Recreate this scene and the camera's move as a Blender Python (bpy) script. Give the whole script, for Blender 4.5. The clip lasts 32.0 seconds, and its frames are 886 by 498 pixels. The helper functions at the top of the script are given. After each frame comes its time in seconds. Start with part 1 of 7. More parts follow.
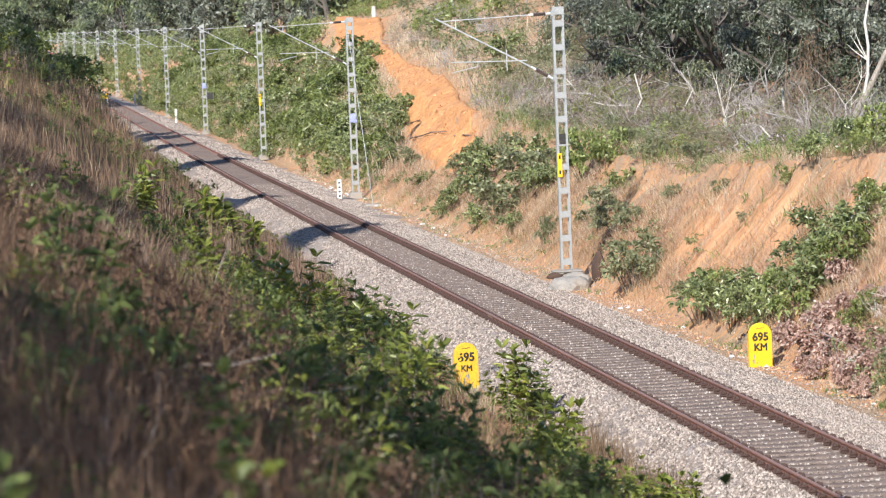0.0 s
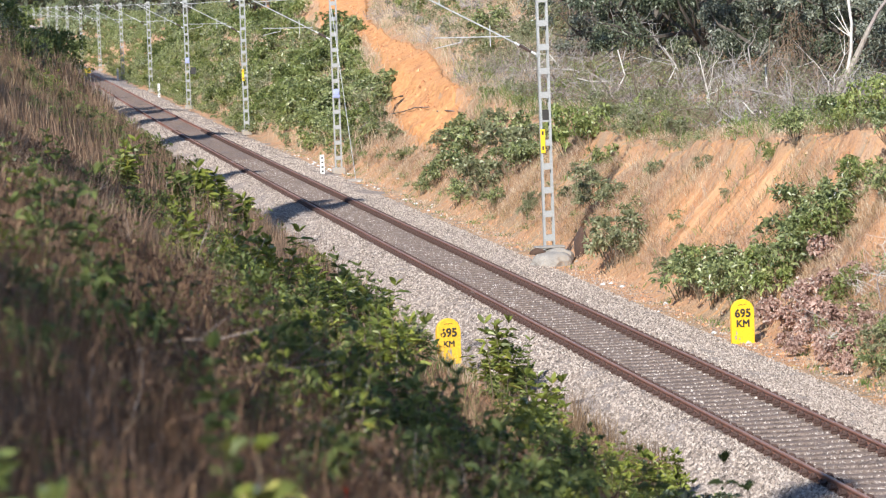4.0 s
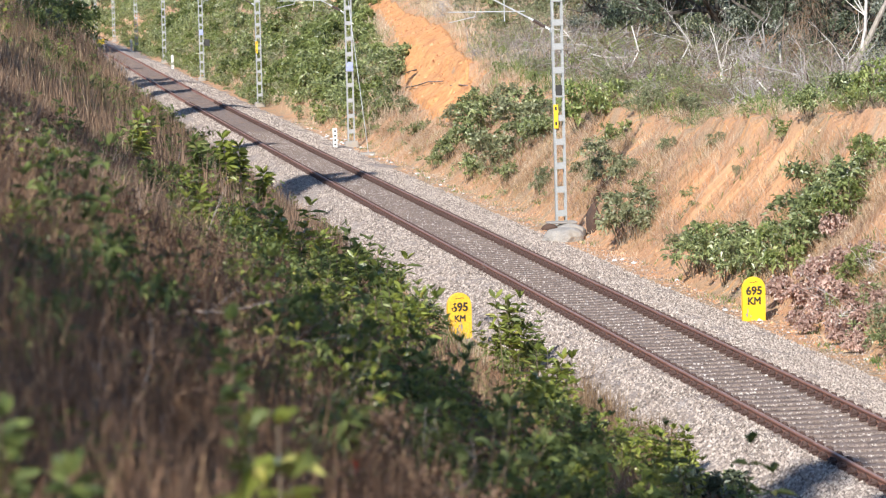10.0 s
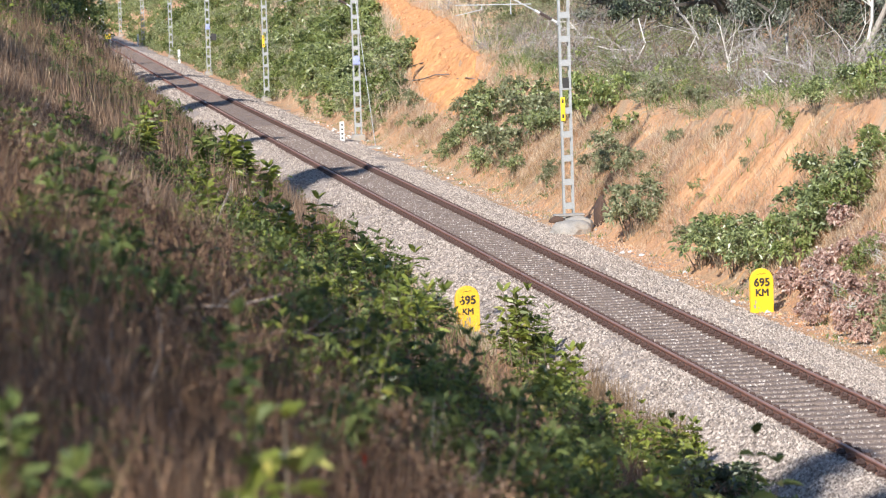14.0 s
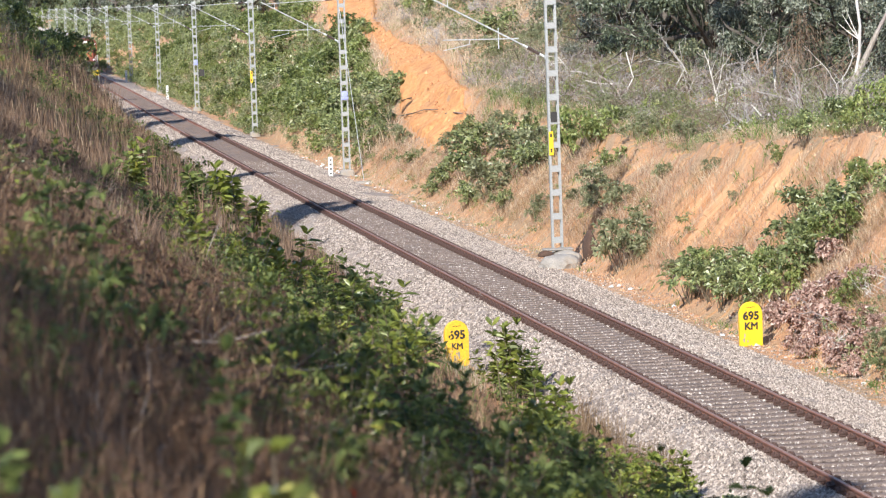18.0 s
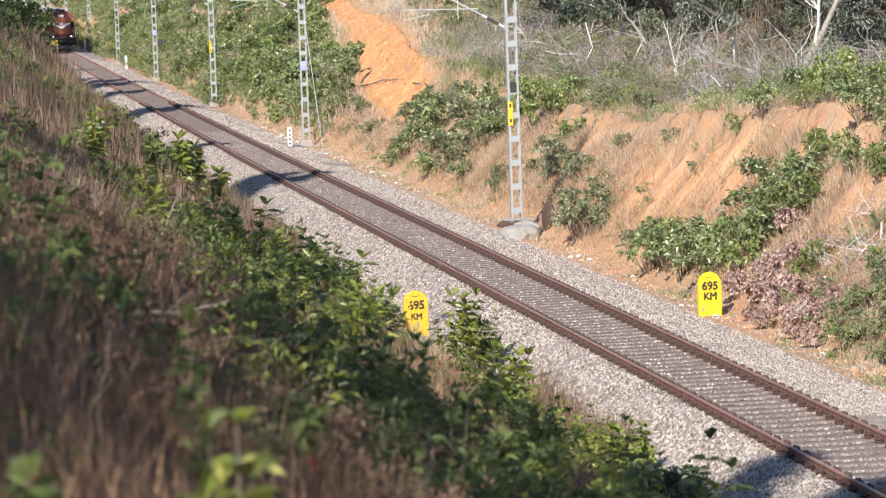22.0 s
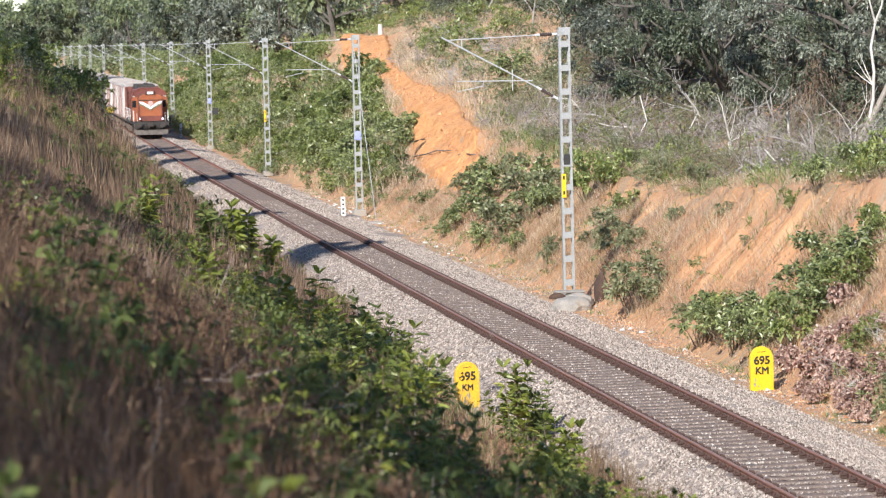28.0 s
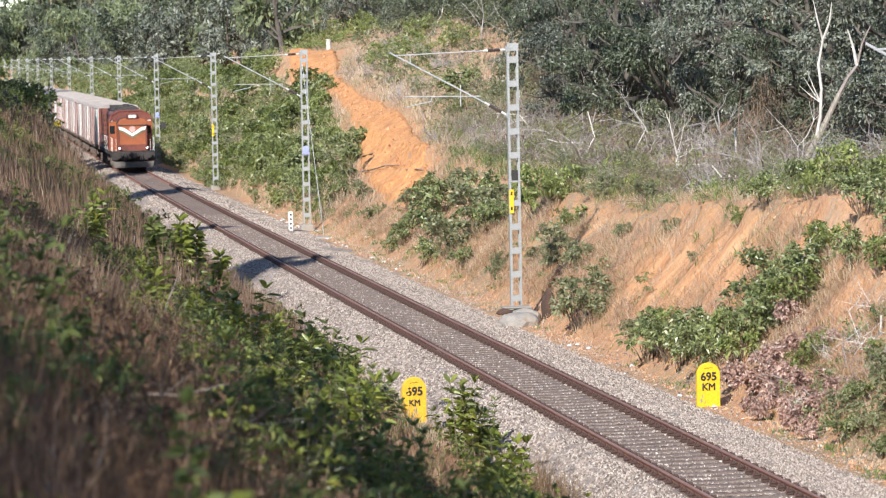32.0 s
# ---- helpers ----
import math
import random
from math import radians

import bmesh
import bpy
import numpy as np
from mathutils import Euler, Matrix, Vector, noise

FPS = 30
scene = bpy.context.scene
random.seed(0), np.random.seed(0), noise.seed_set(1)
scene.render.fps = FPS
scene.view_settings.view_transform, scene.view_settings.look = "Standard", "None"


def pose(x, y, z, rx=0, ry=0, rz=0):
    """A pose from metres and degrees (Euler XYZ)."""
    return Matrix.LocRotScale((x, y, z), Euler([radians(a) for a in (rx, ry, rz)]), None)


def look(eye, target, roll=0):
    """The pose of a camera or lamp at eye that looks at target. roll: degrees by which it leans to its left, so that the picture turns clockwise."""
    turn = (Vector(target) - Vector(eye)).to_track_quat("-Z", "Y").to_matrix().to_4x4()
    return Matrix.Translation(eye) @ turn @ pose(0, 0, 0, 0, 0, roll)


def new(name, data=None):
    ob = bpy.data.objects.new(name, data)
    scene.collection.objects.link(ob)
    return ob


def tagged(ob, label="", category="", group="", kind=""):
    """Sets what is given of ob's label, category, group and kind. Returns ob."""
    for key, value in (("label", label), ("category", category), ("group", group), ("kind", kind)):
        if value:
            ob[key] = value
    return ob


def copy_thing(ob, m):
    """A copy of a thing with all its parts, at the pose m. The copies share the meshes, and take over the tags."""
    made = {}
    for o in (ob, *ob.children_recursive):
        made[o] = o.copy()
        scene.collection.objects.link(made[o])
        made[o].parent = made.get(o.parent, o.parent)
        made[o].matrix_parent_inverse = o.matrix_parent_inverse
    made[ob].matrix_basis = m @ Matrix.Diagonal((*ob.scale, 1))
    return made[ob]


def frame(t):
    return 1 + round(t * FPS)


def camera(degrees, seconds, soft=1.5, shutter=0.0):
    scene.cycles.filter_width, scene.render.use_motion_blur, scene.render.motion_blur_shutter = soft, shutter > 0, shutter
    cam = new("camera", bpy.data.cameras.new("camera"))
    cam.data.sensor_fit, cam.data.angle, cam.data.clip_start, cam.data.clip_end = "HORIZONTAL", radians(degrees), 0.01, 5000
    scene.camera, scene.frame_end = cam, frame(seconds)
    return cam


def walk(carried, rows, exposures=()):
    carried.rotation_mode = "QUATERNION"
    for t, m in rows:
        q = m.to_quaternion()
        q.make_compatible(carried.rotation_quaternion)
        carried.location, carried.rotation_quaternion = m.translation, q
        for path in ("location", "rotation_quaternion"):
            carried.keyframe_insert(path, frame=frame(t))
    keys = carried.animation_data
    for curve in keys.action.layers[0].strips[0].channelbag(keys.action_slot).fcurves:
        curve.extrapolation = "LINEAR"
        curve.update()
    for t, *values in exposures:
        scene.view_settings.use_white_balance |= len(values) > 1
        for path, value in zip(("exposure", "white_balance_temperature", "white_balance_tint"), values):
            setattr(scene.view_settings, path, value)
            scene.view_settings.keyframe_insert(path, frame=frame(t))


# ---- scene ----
# The camera stands on the hillside beside the cutting and is swung a little by hand.
# World: track along +y, x to its right, rail tops at z = 0.
EYE = (-13.96, 0.0, 7.56)
cam = camera(14.45, 32.0, soft=1.2)
cam.data.dof.use_dof = True
cam.data.dof.focus_distance = 105.0
cam.data.dof.aperture_fstop = 3.8
SWING = [
    (0, 86.232, 2.180, -7.870),
    (0.5, 86.386, 1.955, -7.859),
    (1, 86.584, 2.123, -7.824),
    (1.5, 86.568, 2.294, -7.884),
    (2, 86.281, 2.407, -8.041),
    (2.5, 85.956, 2.322, -8.296),
    (3, 85.888, 2.028, -8.371),
    (3.5, 85.854, 1.981, -8.326),
    (4, 85.822, 2.006, -8.142),
    (4.5, 85.805, 1.998, -8.085),
    (6.5, 85.880, 2.002, -8.081),
    (7, 85.643, 1.645, -7.985),
    (7.5, 85.543, 1.264, -7.819),
    (8, 85.415, 1.356, -7.801),
    (8.5, 85.156, 1.662, -7.752),
    (9, 85.099, 1.621, -7.800),
    (9.5, 85.336, 1.657, -7.897),
    (10, 85.409, 1.442, -7.905),
    (10.5, 85.371, 1.355, -7.850),
    (11, 85.282, 1.750, -7.874),
    (11.5, 85.164, 1.743, -7.796),
    (12, 85.156, 1.759, -7.704),
    (12.5, 85.269, 1.725, -7.640),
    (13, 85.280, 1.832, -7.695),
    (13.5, 85.291, 1.771, -7.769),
    (15.5, 85.427, 1.743, -7.855),
    (16, 85.551, 1.928, -7.903),
    (16.5, 85.677, 1.892, -7.912),
    (17, 85.797, 1.727, -8.010),
    (17.5, 85.880, 1.913, -8.015),
    (18, 85.863, 1.960, -8.004),
    (18.5, 85.740, 1.914, -8.027),
    (19, 85.686, 1.922, -8.139),
    (19.5, 85.677, 1.813, -8.239),
    (20, 85.625, 1.749, -8.325),
    (20.5, 85.610, 1.797, -8.399),
    (21, 85.515, 1.811, -8.474),
    (21.5, 85.403, 1.969, -8.554),
    (22, 85.353, 1.922, -8.670),
    (22.5, 85.436, 1.897, -8.754),
    (23, 85.469, 1.834, -8.776),
    (23.5, 85.523, 1.448, -8.850),
    (24, 85.559, 1.405, -8.864),
    (24.5, 85.494, 1.580, -8.880),
    (25, 85.482, 1.575, -8.409),
    (25.5, 85.559, 1.190, -8.119),
    (26, 85.783, 1.283, -7.918),
    (26.5, 86.017, 1.494, -7.714),
    (28.5, 86.589, 1.288, -7.790),
    (29, 86.557, 1.311, -7.900),
    (29.5, 86.631, 1.159, -8.158),
    (30, 86.746, 1.246, -8.226),
    (30.5, 86.820, 1.235, -8.391),
    (31, 86.862, 1.321, -8.662),
    (31.5, 86.841, 1.297, -8.688),
    (32, 86.775, 1.056, -8.614),
]
walk(cam, [(t, pose(*EYE, rx, ry, rz)) for t, rx, ry, rz in SWING], [(0, 0.76), (4, 0.76), (9, 0.83), (17, 0.83), (22, 0.80), (26, 0.78), (29, 0.70), (32, 0.68)])

# ---- light ----
SUN_WAY = Vector((-0.41, -0.75, 0.53)).normalized()      # towards the sun
world = bpy.data.worlds.new("world")
scene.world = world
world.use_nodes = True
wn = world.node_tree.nodes
wn.clear()
sky = wn.new("ShaderNodeTexSky")
sky.sky_type = 'NISHITA'
sky.sun_disc = False
sky.sun_elevation = math.asin(SUN_WAY.z)
sky.altitude = 1200.0
sky.sun_rotation = math.atan2(SUN_WAY.x, SUN_WAY.y)
sky.air_density, sky.dust_density, sky.ozone_density = 1.0, 0.05, 3.0
wb = wn.new("ShaderNodeBackground")
wb.inputs["Strength"].default_value = 0.135
wo = wn.new("ShaderNodeOutputWorld")
world.node_tree.links.new(sky.outputs[0], wb.inputs["Color"])
world.node_tree.links.new(wb.outputs[0], wo.inputs["Surface"])

sun = new("sun", bpy.data.lights.new("sun", "SUN"))
sun.data.energy, sun.data.angle, sun.data.color = 5.0, radians(0.45), (0.988, 0.975, 0.922)
sun.matrix_world = look(SUN_WAY * 200, (0, 0, 0))

# ---- materials ----
class Nodes:
    """A short way to write a node material."""

    def __init__(self, name):
        self.m = bpy.data.materials.new(name)
        self.m.use_nodes = True
        self.t = self.m.node_tree
        self.b = self.t.nodes["Principled BSDF"]

    def n(self, kind, **values):
        node = self.t.nodes.new("ShaderNode" + kind)
        for key, v in values.items():
            setattr_safe(node, key, v)
        return node

    def l(self, a, b):
        self.t.links.new(a, b)


def setattr_safe(node, key, v):
    if key in node.inputs:
        node.inputs[key].default_value = v
    elif key == "operation":
        node.operation = v
    elif key == "blend":
        node.blend_type = v


def ramp(k, source, stops):
    r = k.n("ValToRGB")
    e = r.color_ramp.elements
    while len(e) < len(stops):
        e.new(0.5)
    for el, (at, c) in zip(e, stops):
        el.position, el.color = at, (*c, 1)
    k.l(source, r.inputs[0])
    return r.outputs[0]


def coords(k, what="Object", scale=(1, 1, 1)):
    tc, mp = k.n("TexCoord"), k.n("Mapping")
    mp.inputs["Scale"].default_value = scale
    k.l(tc.outputs[what], mp.inputs[0])
    return mp.outputs[0]


def noisy(k, vec, scale, detail=4.0, rough=0.6):
    t = k.n("TexNoise", Scale=scale, Detail=detail, Roughness=rough)
    k.l(vec, t.inputs["Vector"])
    return t.outputs["Fac"]


def mixed(k, fac, a, b, blend="MIX"):
    m = k.t.nodes.new("ShaderNodeMix")
    m.data_type, m.blend_type = 'RGBA', blend
    for sock, v in ((m.inputs[0], fac), (m.inputs[6], a), (m.inputs[7], b)):
        if isinstance(v, (int, float)):
            sock.default_value = v
        elif isinstance(v, tuple):
            sock.default_value = (*v, 1)
        else:
            k.l(v, sock)
    return m.outputs[2]


def bumped(k, height, strength=0.5, distance=0.02):
    b = k.n("Bump", Strength=strength, Distance=distance)
    k.l(height, b.inputs["Height"])
    k.l(b.outputs[0], k.b.inputs["Normal"])


def surface(name, c1, c2, scale=4.0, rough=0.8, metal=0.0, fine=40.0, bump=0.4, depth=0.01, stretch=(1, 1, 1), dirt=None):
    """Two-scale surface: broad patches, fine grain, relief, and stains of the colour dirt."""
    k = Nodes(name)
    v = coords(k, "Object", stretch)
    a, f = noisy(k, v, scale, 5), noisy(k, v, fine, 3)
    c = mixed(k, ramp(k, a, [(0.35, (0, 0, 0)), (0.65, (1, 1, 1))]), c1, c2)
    c = mixed(k, 0.35, c, ramp(k, f, [(0.3, tuple(x * 0.5 for x in c1)), (0.7, tuple(min(1, x * 1.3) for x in c2))]))
    if dirt:
        d = noisy(k, v, scale * 0.6, 8, 0.7)
        c = mixed(k, ramp(k, d, [(0.52, (0, 0, 0)), (0.68, (0.8, 0.8, 0.8))]), c, dirt)
    k.l(c, k.b.inputs["Base Color"])
    k.b.inputs["Roughness"].default_value, k.b.inputs["Metallic"].default_value = rough, metal
    if bump:
        bumped(k, f, bump, depth)
    return k.m


def leafy(name, dark, light, odd=None, rough=0.45, through_light=0.3):
    """Leaves: each its own shade, a few of an odd colour, and some light let through."""
    k = Nodes(name)
    g, oi = k.n("NewGeometry"), k.n("ObjectInfo")
    c = ramp(k, g.outputs["Random Per Island"], [(0.0, dark), (0.75, light)] + ([(0.93, light), (0.96, odd)] if odd else []))
    n = noisy(k, coords(k), 1.3, 3)
    c = mixed(k, ramp(k, n, [(0.36, (0.38, 0.38, 0.38)), (0.52, (0, 0, 0))]), c, dark)
    c = mixed(k, ramp(k, n, [(0.54, (0, 0, 0)), (0.70, (0.45, 0.45, 0.45))]), c, tuple(1.12 * x for x in light))
    c = mixed(k, ramp(k, oi.outputs["Random"], [(0.0, (0.0, 0.0, 0.0)), (1.0, (0.3, 0.3, 0.3))]), c, tuple(x * 0.5 for x in dark))
    k.l(c, k.b.inputs["Base Color"])
    k.b.inputs["Roughness"].default_value = rough
    tr, mx = k.n("BsdfTranslucent"), k.n("MixShader")
    k.l(c, tr.inputs[0])
    mx.inputs[0].default_value = through_light
    out = k.t.nodes["Material Output"]
    k.l(k.b.outputs[0], mx.inputs[1])
    k.l(tr.outputs[0], mx.inputs[2])
    k.l(mx.outputs[0], out.inputs[0])
    return k.m


def ground_material():
    k = Nodes("ground_soil")
    v = coords(k)
    big, mid, fine = noisy(k, v, 0.12, 4), noisy(k, v, 0.9, 6, 0.65), noisy(k, v, 14.0, 4)
    soil = ramp(k, mid, [(0.3, (0.38, 0.175, 0.092)), (0.5, (0.52, 0.27, 0.15)), (0.7, (0.56, 0.39, 0.275))])
    litter = ramp(k, fine, [(0.3, (0.15, 0.105, 0.065)), (0.7, (0.38, 0.29, 0.19))])
    c = mixed(k, ramp(k, mixed(k, 0.45, big, mid), [(0.46, (0, 0, 0)), (0.58, (0.9, 0.9, 0.9))]), soil, litter)
    c = mixed(k, 0.3, c, ramp(k, fine, [(0.3, (0.18, 0.10, 0.05)), (0.7, (0.62, 0.42, 0.24))]))
    runs = noisy(k, coords(k, "Object", (0.55, 2.6, 0.45)), 1.3, 6, 0.65)
    c = mixed(k, ramp(k, runs, [(0.50, (0, 0, 0)), (0.62, (0.7, 0.7, 0.7))]), c, ramp(k, fine, [(0.3, (0.50, 0.22, 0.075)), (0.7, (0.66, 0.34, 0.14))]))
    mp, ln = k.n("Mapping"), k.n("VectorMath", operation="LENGTH")      # a slip of raw orange soil on the cutting face
    k.l(v, mp.inputs["Vector"])
    mp.inputs["Scale"].default_value = (0.75, 0.11, 0.0)
    mp.inputs["Location"].default_value = (-6.0 * 0.75, -89.5 * 0.11, 0.0)
    k.l(mp.outputs[0], ln.inputs[0])
    slip = mixed(k, 0.35, ln.outputs["Value"], runs)
    c = mixed(k, ramp(k, slip, [(0.50, (0.8, 0.8, 0.8)), (0.85, (0, 0, 0))]), c, ramp(k, runs, [(0.35, (0.44, 0.185, 0.075)), (0.5, (0.62, 0.31, 0.14)), (0.65, (0.68, 0.42, 0.24))]))
    k.l(c, k.b.inputs["Base Color"])
    k.b.inputs["Roughness"].default_value = 0.95
    bumped(k, mixed(k, 0.5, noisy(k, v, 2.2, 8, 0.7), mixed(k, 0.5, runs, fine)), 1.0, 0.2)
    return k.m


def scaled(k, source, by):
    m = k.n("Math", operation="MULTIPLY")
    k.l(source, m.inputs[0])
    m.inputs[1].default_value = by
    return m.outputs[0]


def ballast_material(name, lo, mid, hi, stain=None):
    k = Nodes(name)
    v = coords(k)
    vo = k.n("TexVoronoi", Scale=17.0)
    k.l(v, vo.inputs["Vector"])
    sep = k.n("SeparateColor")
    k.l(vo.outputs["Color"], sep.inputs[0])
    c = ramp(k, sep.outputs[0], [(0.0, lo), (0.55, mid), (0.95, hi)])
    c = mixed(k, ramp(k, noisy(k, v, 0.7, 5), [(0.4, (0, 0, 0)), (0.65, (0.6, 0.6, 0.6))]), c, tuple(0.7 * x for x in mid))
    if stain:      # rust and brake dust settled along the outer sides of the rails
        sx, ab = k.n("SeparateXYZ"), k.n("Math", operation="ABSOLUTE")
        k.l(v, sx.inputs[0])
        k.l(sx.outputs[0], ab.inputs[0])
        wob = k.n("Math", operation="ADD")
        k.l(ab.outputs[0], wob.inputs[0])
        k.l(noisy(k, v, 1.1, 5), wob.inputs[1])
        c = mixed(k, ramp(k, scaled(k, wob.outputs[0], 0.4), [(0.66, (0.7, 0.7, 0.7)), (0.80, (0, 0, 0))]), c, stain)
    k.l(c, k.b.inputs["Base Color"])
    k.b.inputs["Roughness"].default_value = 0.9
    bumped(k, vo.outputs["Distance"], 0.55, 0.04)
    k.t.nodes["Bump"].invert = True
    return k.m


def stone_material(name, lo, mid, hi, few=0.55):
    k = Nodes(name)
    g = k.n("NewGeometry")
    c = ramp(k, g.outputs["Random Per Island"], [(0.0, lo), (0.5, mid), (few, tuple(1.15 * x for x in mid)), (0.98, hi)])
    k.l(c, k.b.inputs["Base Color"])
    k.b.inputs["Roughness"].default_value = 0.85
    return k.m


M_GROUND = ground_material()
M_DIRT = surface("bare_orange_laterite", (0.47, 0.19, 0.067), (0.62, 0.31, 0.125), 1.1, 0.95, fine=5, bump=1.0, depth=0.12, dirt=(0.36, 0.14, 0.06))
M_BALLAST = ballast_material("grey_ballast", (0.158, 0.119, 0.097), (0.316, 0.248, 0.208), (0.437, 0.364, 0.313), (0.25, 0.17, 0.125))
M_BALLAST_IN = ballast_material("rust_stained_ballast", (0.088, 0.058, 0.044), (0.163, 0.112, 0.089), (0.262, 0.20, 0.168))
M_STONE = stone_material("ballast_stone", (0.09, 0.070, 0.060), (0.255, 0.200, 0.168), (0.47, 0.40, 0.345))
M_STONE_IN = stone_material("rusty_ballast_stone", (0.10, 0.070, 0.056), (0.20, 0.150, 0.125), (0.55, 0.49, 0.44), 0.78)
M_RAIL = surface("rusty_rail_steel", (0.20, 0.092, 0.068), (0.31, 0.155, 0.115), 2.0, 0.75, 0.2, 30, 0.3, 0.004, (1, 0.1, 1))
M_RAILTOP = surface("dull_rail_head", (0.20, 0.112, 0.085), (0.31, 0.185, 0.145), 1.0, 0.6, 0.15, 30, 0.1, 0.002, (1, 0.05, 1))
M_CLIP = surface("rusty_clip", (0.045, 0.026, 0.021), (0.105, 0.056, 0.043), 8.0, 0.8, 0.2)
M_SLEEPER = surface("weathered_concrete_sleeper", (0.134, 0.091, 0.072), (0.22, 0.157, 0.127), 1.5, 0.9, 0, 30, 0.3, 0.006, dirt=(0.14, 0.10, 0.085))
M_MAST = surface("galvanised_steel", (0.25, 0.25, 0.245), (0.36, 0.36, 0.35), 1.2, 0.6, 0.1, 25, 0.1, 0.003, dirt=(0.26, 0.245, 0.23))
M_TUBE = surface("dull_galvanised_tube", (0.42, 0.42, 0.42), (0.56, 0.56, 0.56), 2, 0.5, 0.3, 25, 0.05, 0.002)
M_CREAMY = surface("bright_galvanised_fitting", (0.62, 0.62, 0.61), (0.76, 0.76, 0.75), 3, 0.45, 0.2, 25, 0.05, 0.002)
M_INSUL = surface("dark_brown_porcelain", (0.05, 0.035, 0.03), (0.09, 0.06, 0.05), 3, 0.3, 0, 25, 0.05, 0.002)
M_CONCRETE = surface("rough_concrete", (0.20, 0.175, 0.155), (0.34, 0.31, 0.28), 1.6, 0.9, 0, 30, 0.5, 0.01, dirt=(0.30, 0.23, 0.16))
M_YELLOW = surface("chrome_yellow_paint", (0.72, 0.425, 0.012), (0.80, 0.49, 0.018), 2.5, 0.55, 0, 30, 0.15, 0.003, dirt=(0.62, 0.42, 0.05))
M_YELLOW_WORN = surface("weathered_yellow_paint", (0.64, 0.355, 0.018), (0.74, 0.43, 0.026), 3.5, 0.65, 0, 30, 0.25, 0.004, dirt=(0.48, 0.29, 0.07))
M_BLACK = surface("black_paint", (0.02, 0.018, 0.016), (0.035, 0.03, 0.026), 4, 0.6, 0, 30, 0, 0)
M_WHITE = surface("limewash_white", (0.56, 0.545, 0.52), (0.68, 0.665, 0.64), 3, 0.8, 0, 30, 0.2, 0.004, dirt=(0.55, 0.50, 0.44))
M_BLUE = surface("blue_enamel", (0.24, 0.27, 0.55), (0.36, 0.39, 0.64), 4, 0.4, 0, 30, 0, 0)
M_BARK = surface("grey_bark", (0.19, 0.155, 0.125), (0.36, 0.31, 0.265), 2.0, 0.9, 0, 18, 0.6, 0.02, (1, 1, 0.3))
M_SNAG = surface("bleached_dead_wood", (0.34, 0.30, 0.265), (0.66, 0.62, 0.57), 1.5, 0.85, 0, 20, 0.5, 0.012, (1, 1, 0.25))
M_STEM = surface("brown_stem", (0.10, 0.075, 0.05), (0.20, 0.15, 0.10), 2.0, 0.9, 0, 20, 0.3, 0.01)
M_TRUNK = surface("dark_forest_bark", (0.05, 0.042, 0.035), (0.13, 0.108, 0.09), 2.0, 0.9, 0, 20, 0.4, 0.012)
M_TWIG_GREY = surface("grey_dry_twig", (0.15, 0.13, 0.12), (0.44, 0.40, 0.375), 2.0, 0.9, 0, 20, 0.3, 0.01)
M_TWIG = surface("dry_twig", (0.15, 0.116, 0.10), (0.36, 0.30, 0.272), 2.0, 0.9, 0, 20, 0.3, 0.01)
M_LEAF = leafy("shrub_leaf", (0.060, 0.086, 0.033), (0.40, 0.435, 0.185), (0.54, 0.53, 0.34), 0.38, 0.33)
M_LEAF_HILL = leafy("hillside_leaf", (0.050, 0.074, 0.022), (0.235, 0.275, 0.080), (0.38, 0.38, 0.13), 0.62, 0.45)
M_LEAF_BRIGHT = leafy("young_leaf", (0.10, 0.135, 0.035), (0.37, 0.41, 0.145), (0.54, 0.52, 0.24), 0.35, 0.35)
M_LEAF_DARK = leafy("forest_leaf", (0.022, 0.031, 0.016), (0.175, 0.20, 0.122), (0.29, 0.31, 0.22), 0.40, 0.30)
M_LEAF_GREY = leafy("dusty_forest_leaf", (0.035, 0.044, 0.028), (0.30, 0.315, 0.24), (0.44, 0.45, 0.38), 0.40, 0.28)
# paler leaf for the distance, haze put into its colour
M_LEAF_FAR = leafy("hazy_far_leaf", (0.10, 0.13, 0.062), (0.29, 0.325, 0.165), (0.38, 0.39, 0.26), 0.5)
M_LEAF_DRY = leafy("withered_leaf", (0.27, 0.145, 0.11), (0.70, 0.50, 0.42), (0.80, 0.68, 0.60), 0.6, 0.35)
M_STRAW = leafy("dry_grass", (0.22, 0.125, 0.065), (0.54, 0.365, 0.205), (0.66, 0.52, 0.34), 0.7, 0.3)
M_STRAW_PALE = leafy("pale_dry_grass", (0.38, 0.27, 0.175), (0.66, 0.52, 0.37), (0.74, 0.64, 0.50), 0.7, 0.3)
M_STRAW_PINK = leafy("pinkish_dead_grass", (0.27, 0.165, 0.11), (0.58, 0.42, 0.31), (0.70, 0.58, 0.46), 0.75, 0.25)
M_STRAW_BROWN = leafy("brown_grass", (0.075, 0.046, 0.027), (0.31, 0.195, 0.105), (0.50, 0.36, 0.22), 0.7, 0.3)
M_HILL_GRASS = leafy("russet_grass", (0.042, 0.028, 0.020), (0.32, 0.20, 0.128), (0.60, 0.44, 0.29), 0.7, 0.25)
# darker copy of the hillside grass, with shade put into its colour
M_GRASS_SHADED = leafy("shaded_near_grass", (0.05, 0.030, 0.020), (0.28, 0.155, 0.088), (0.52, 0.34, 0.18), 0.75, 0.2)
M_GRASS = leafy("green_grass", (0.06, 0.10, 0.02), (0.17, 0.24, 0.05), (0.36, 0.33, 0.12), 0.6, 0.3)
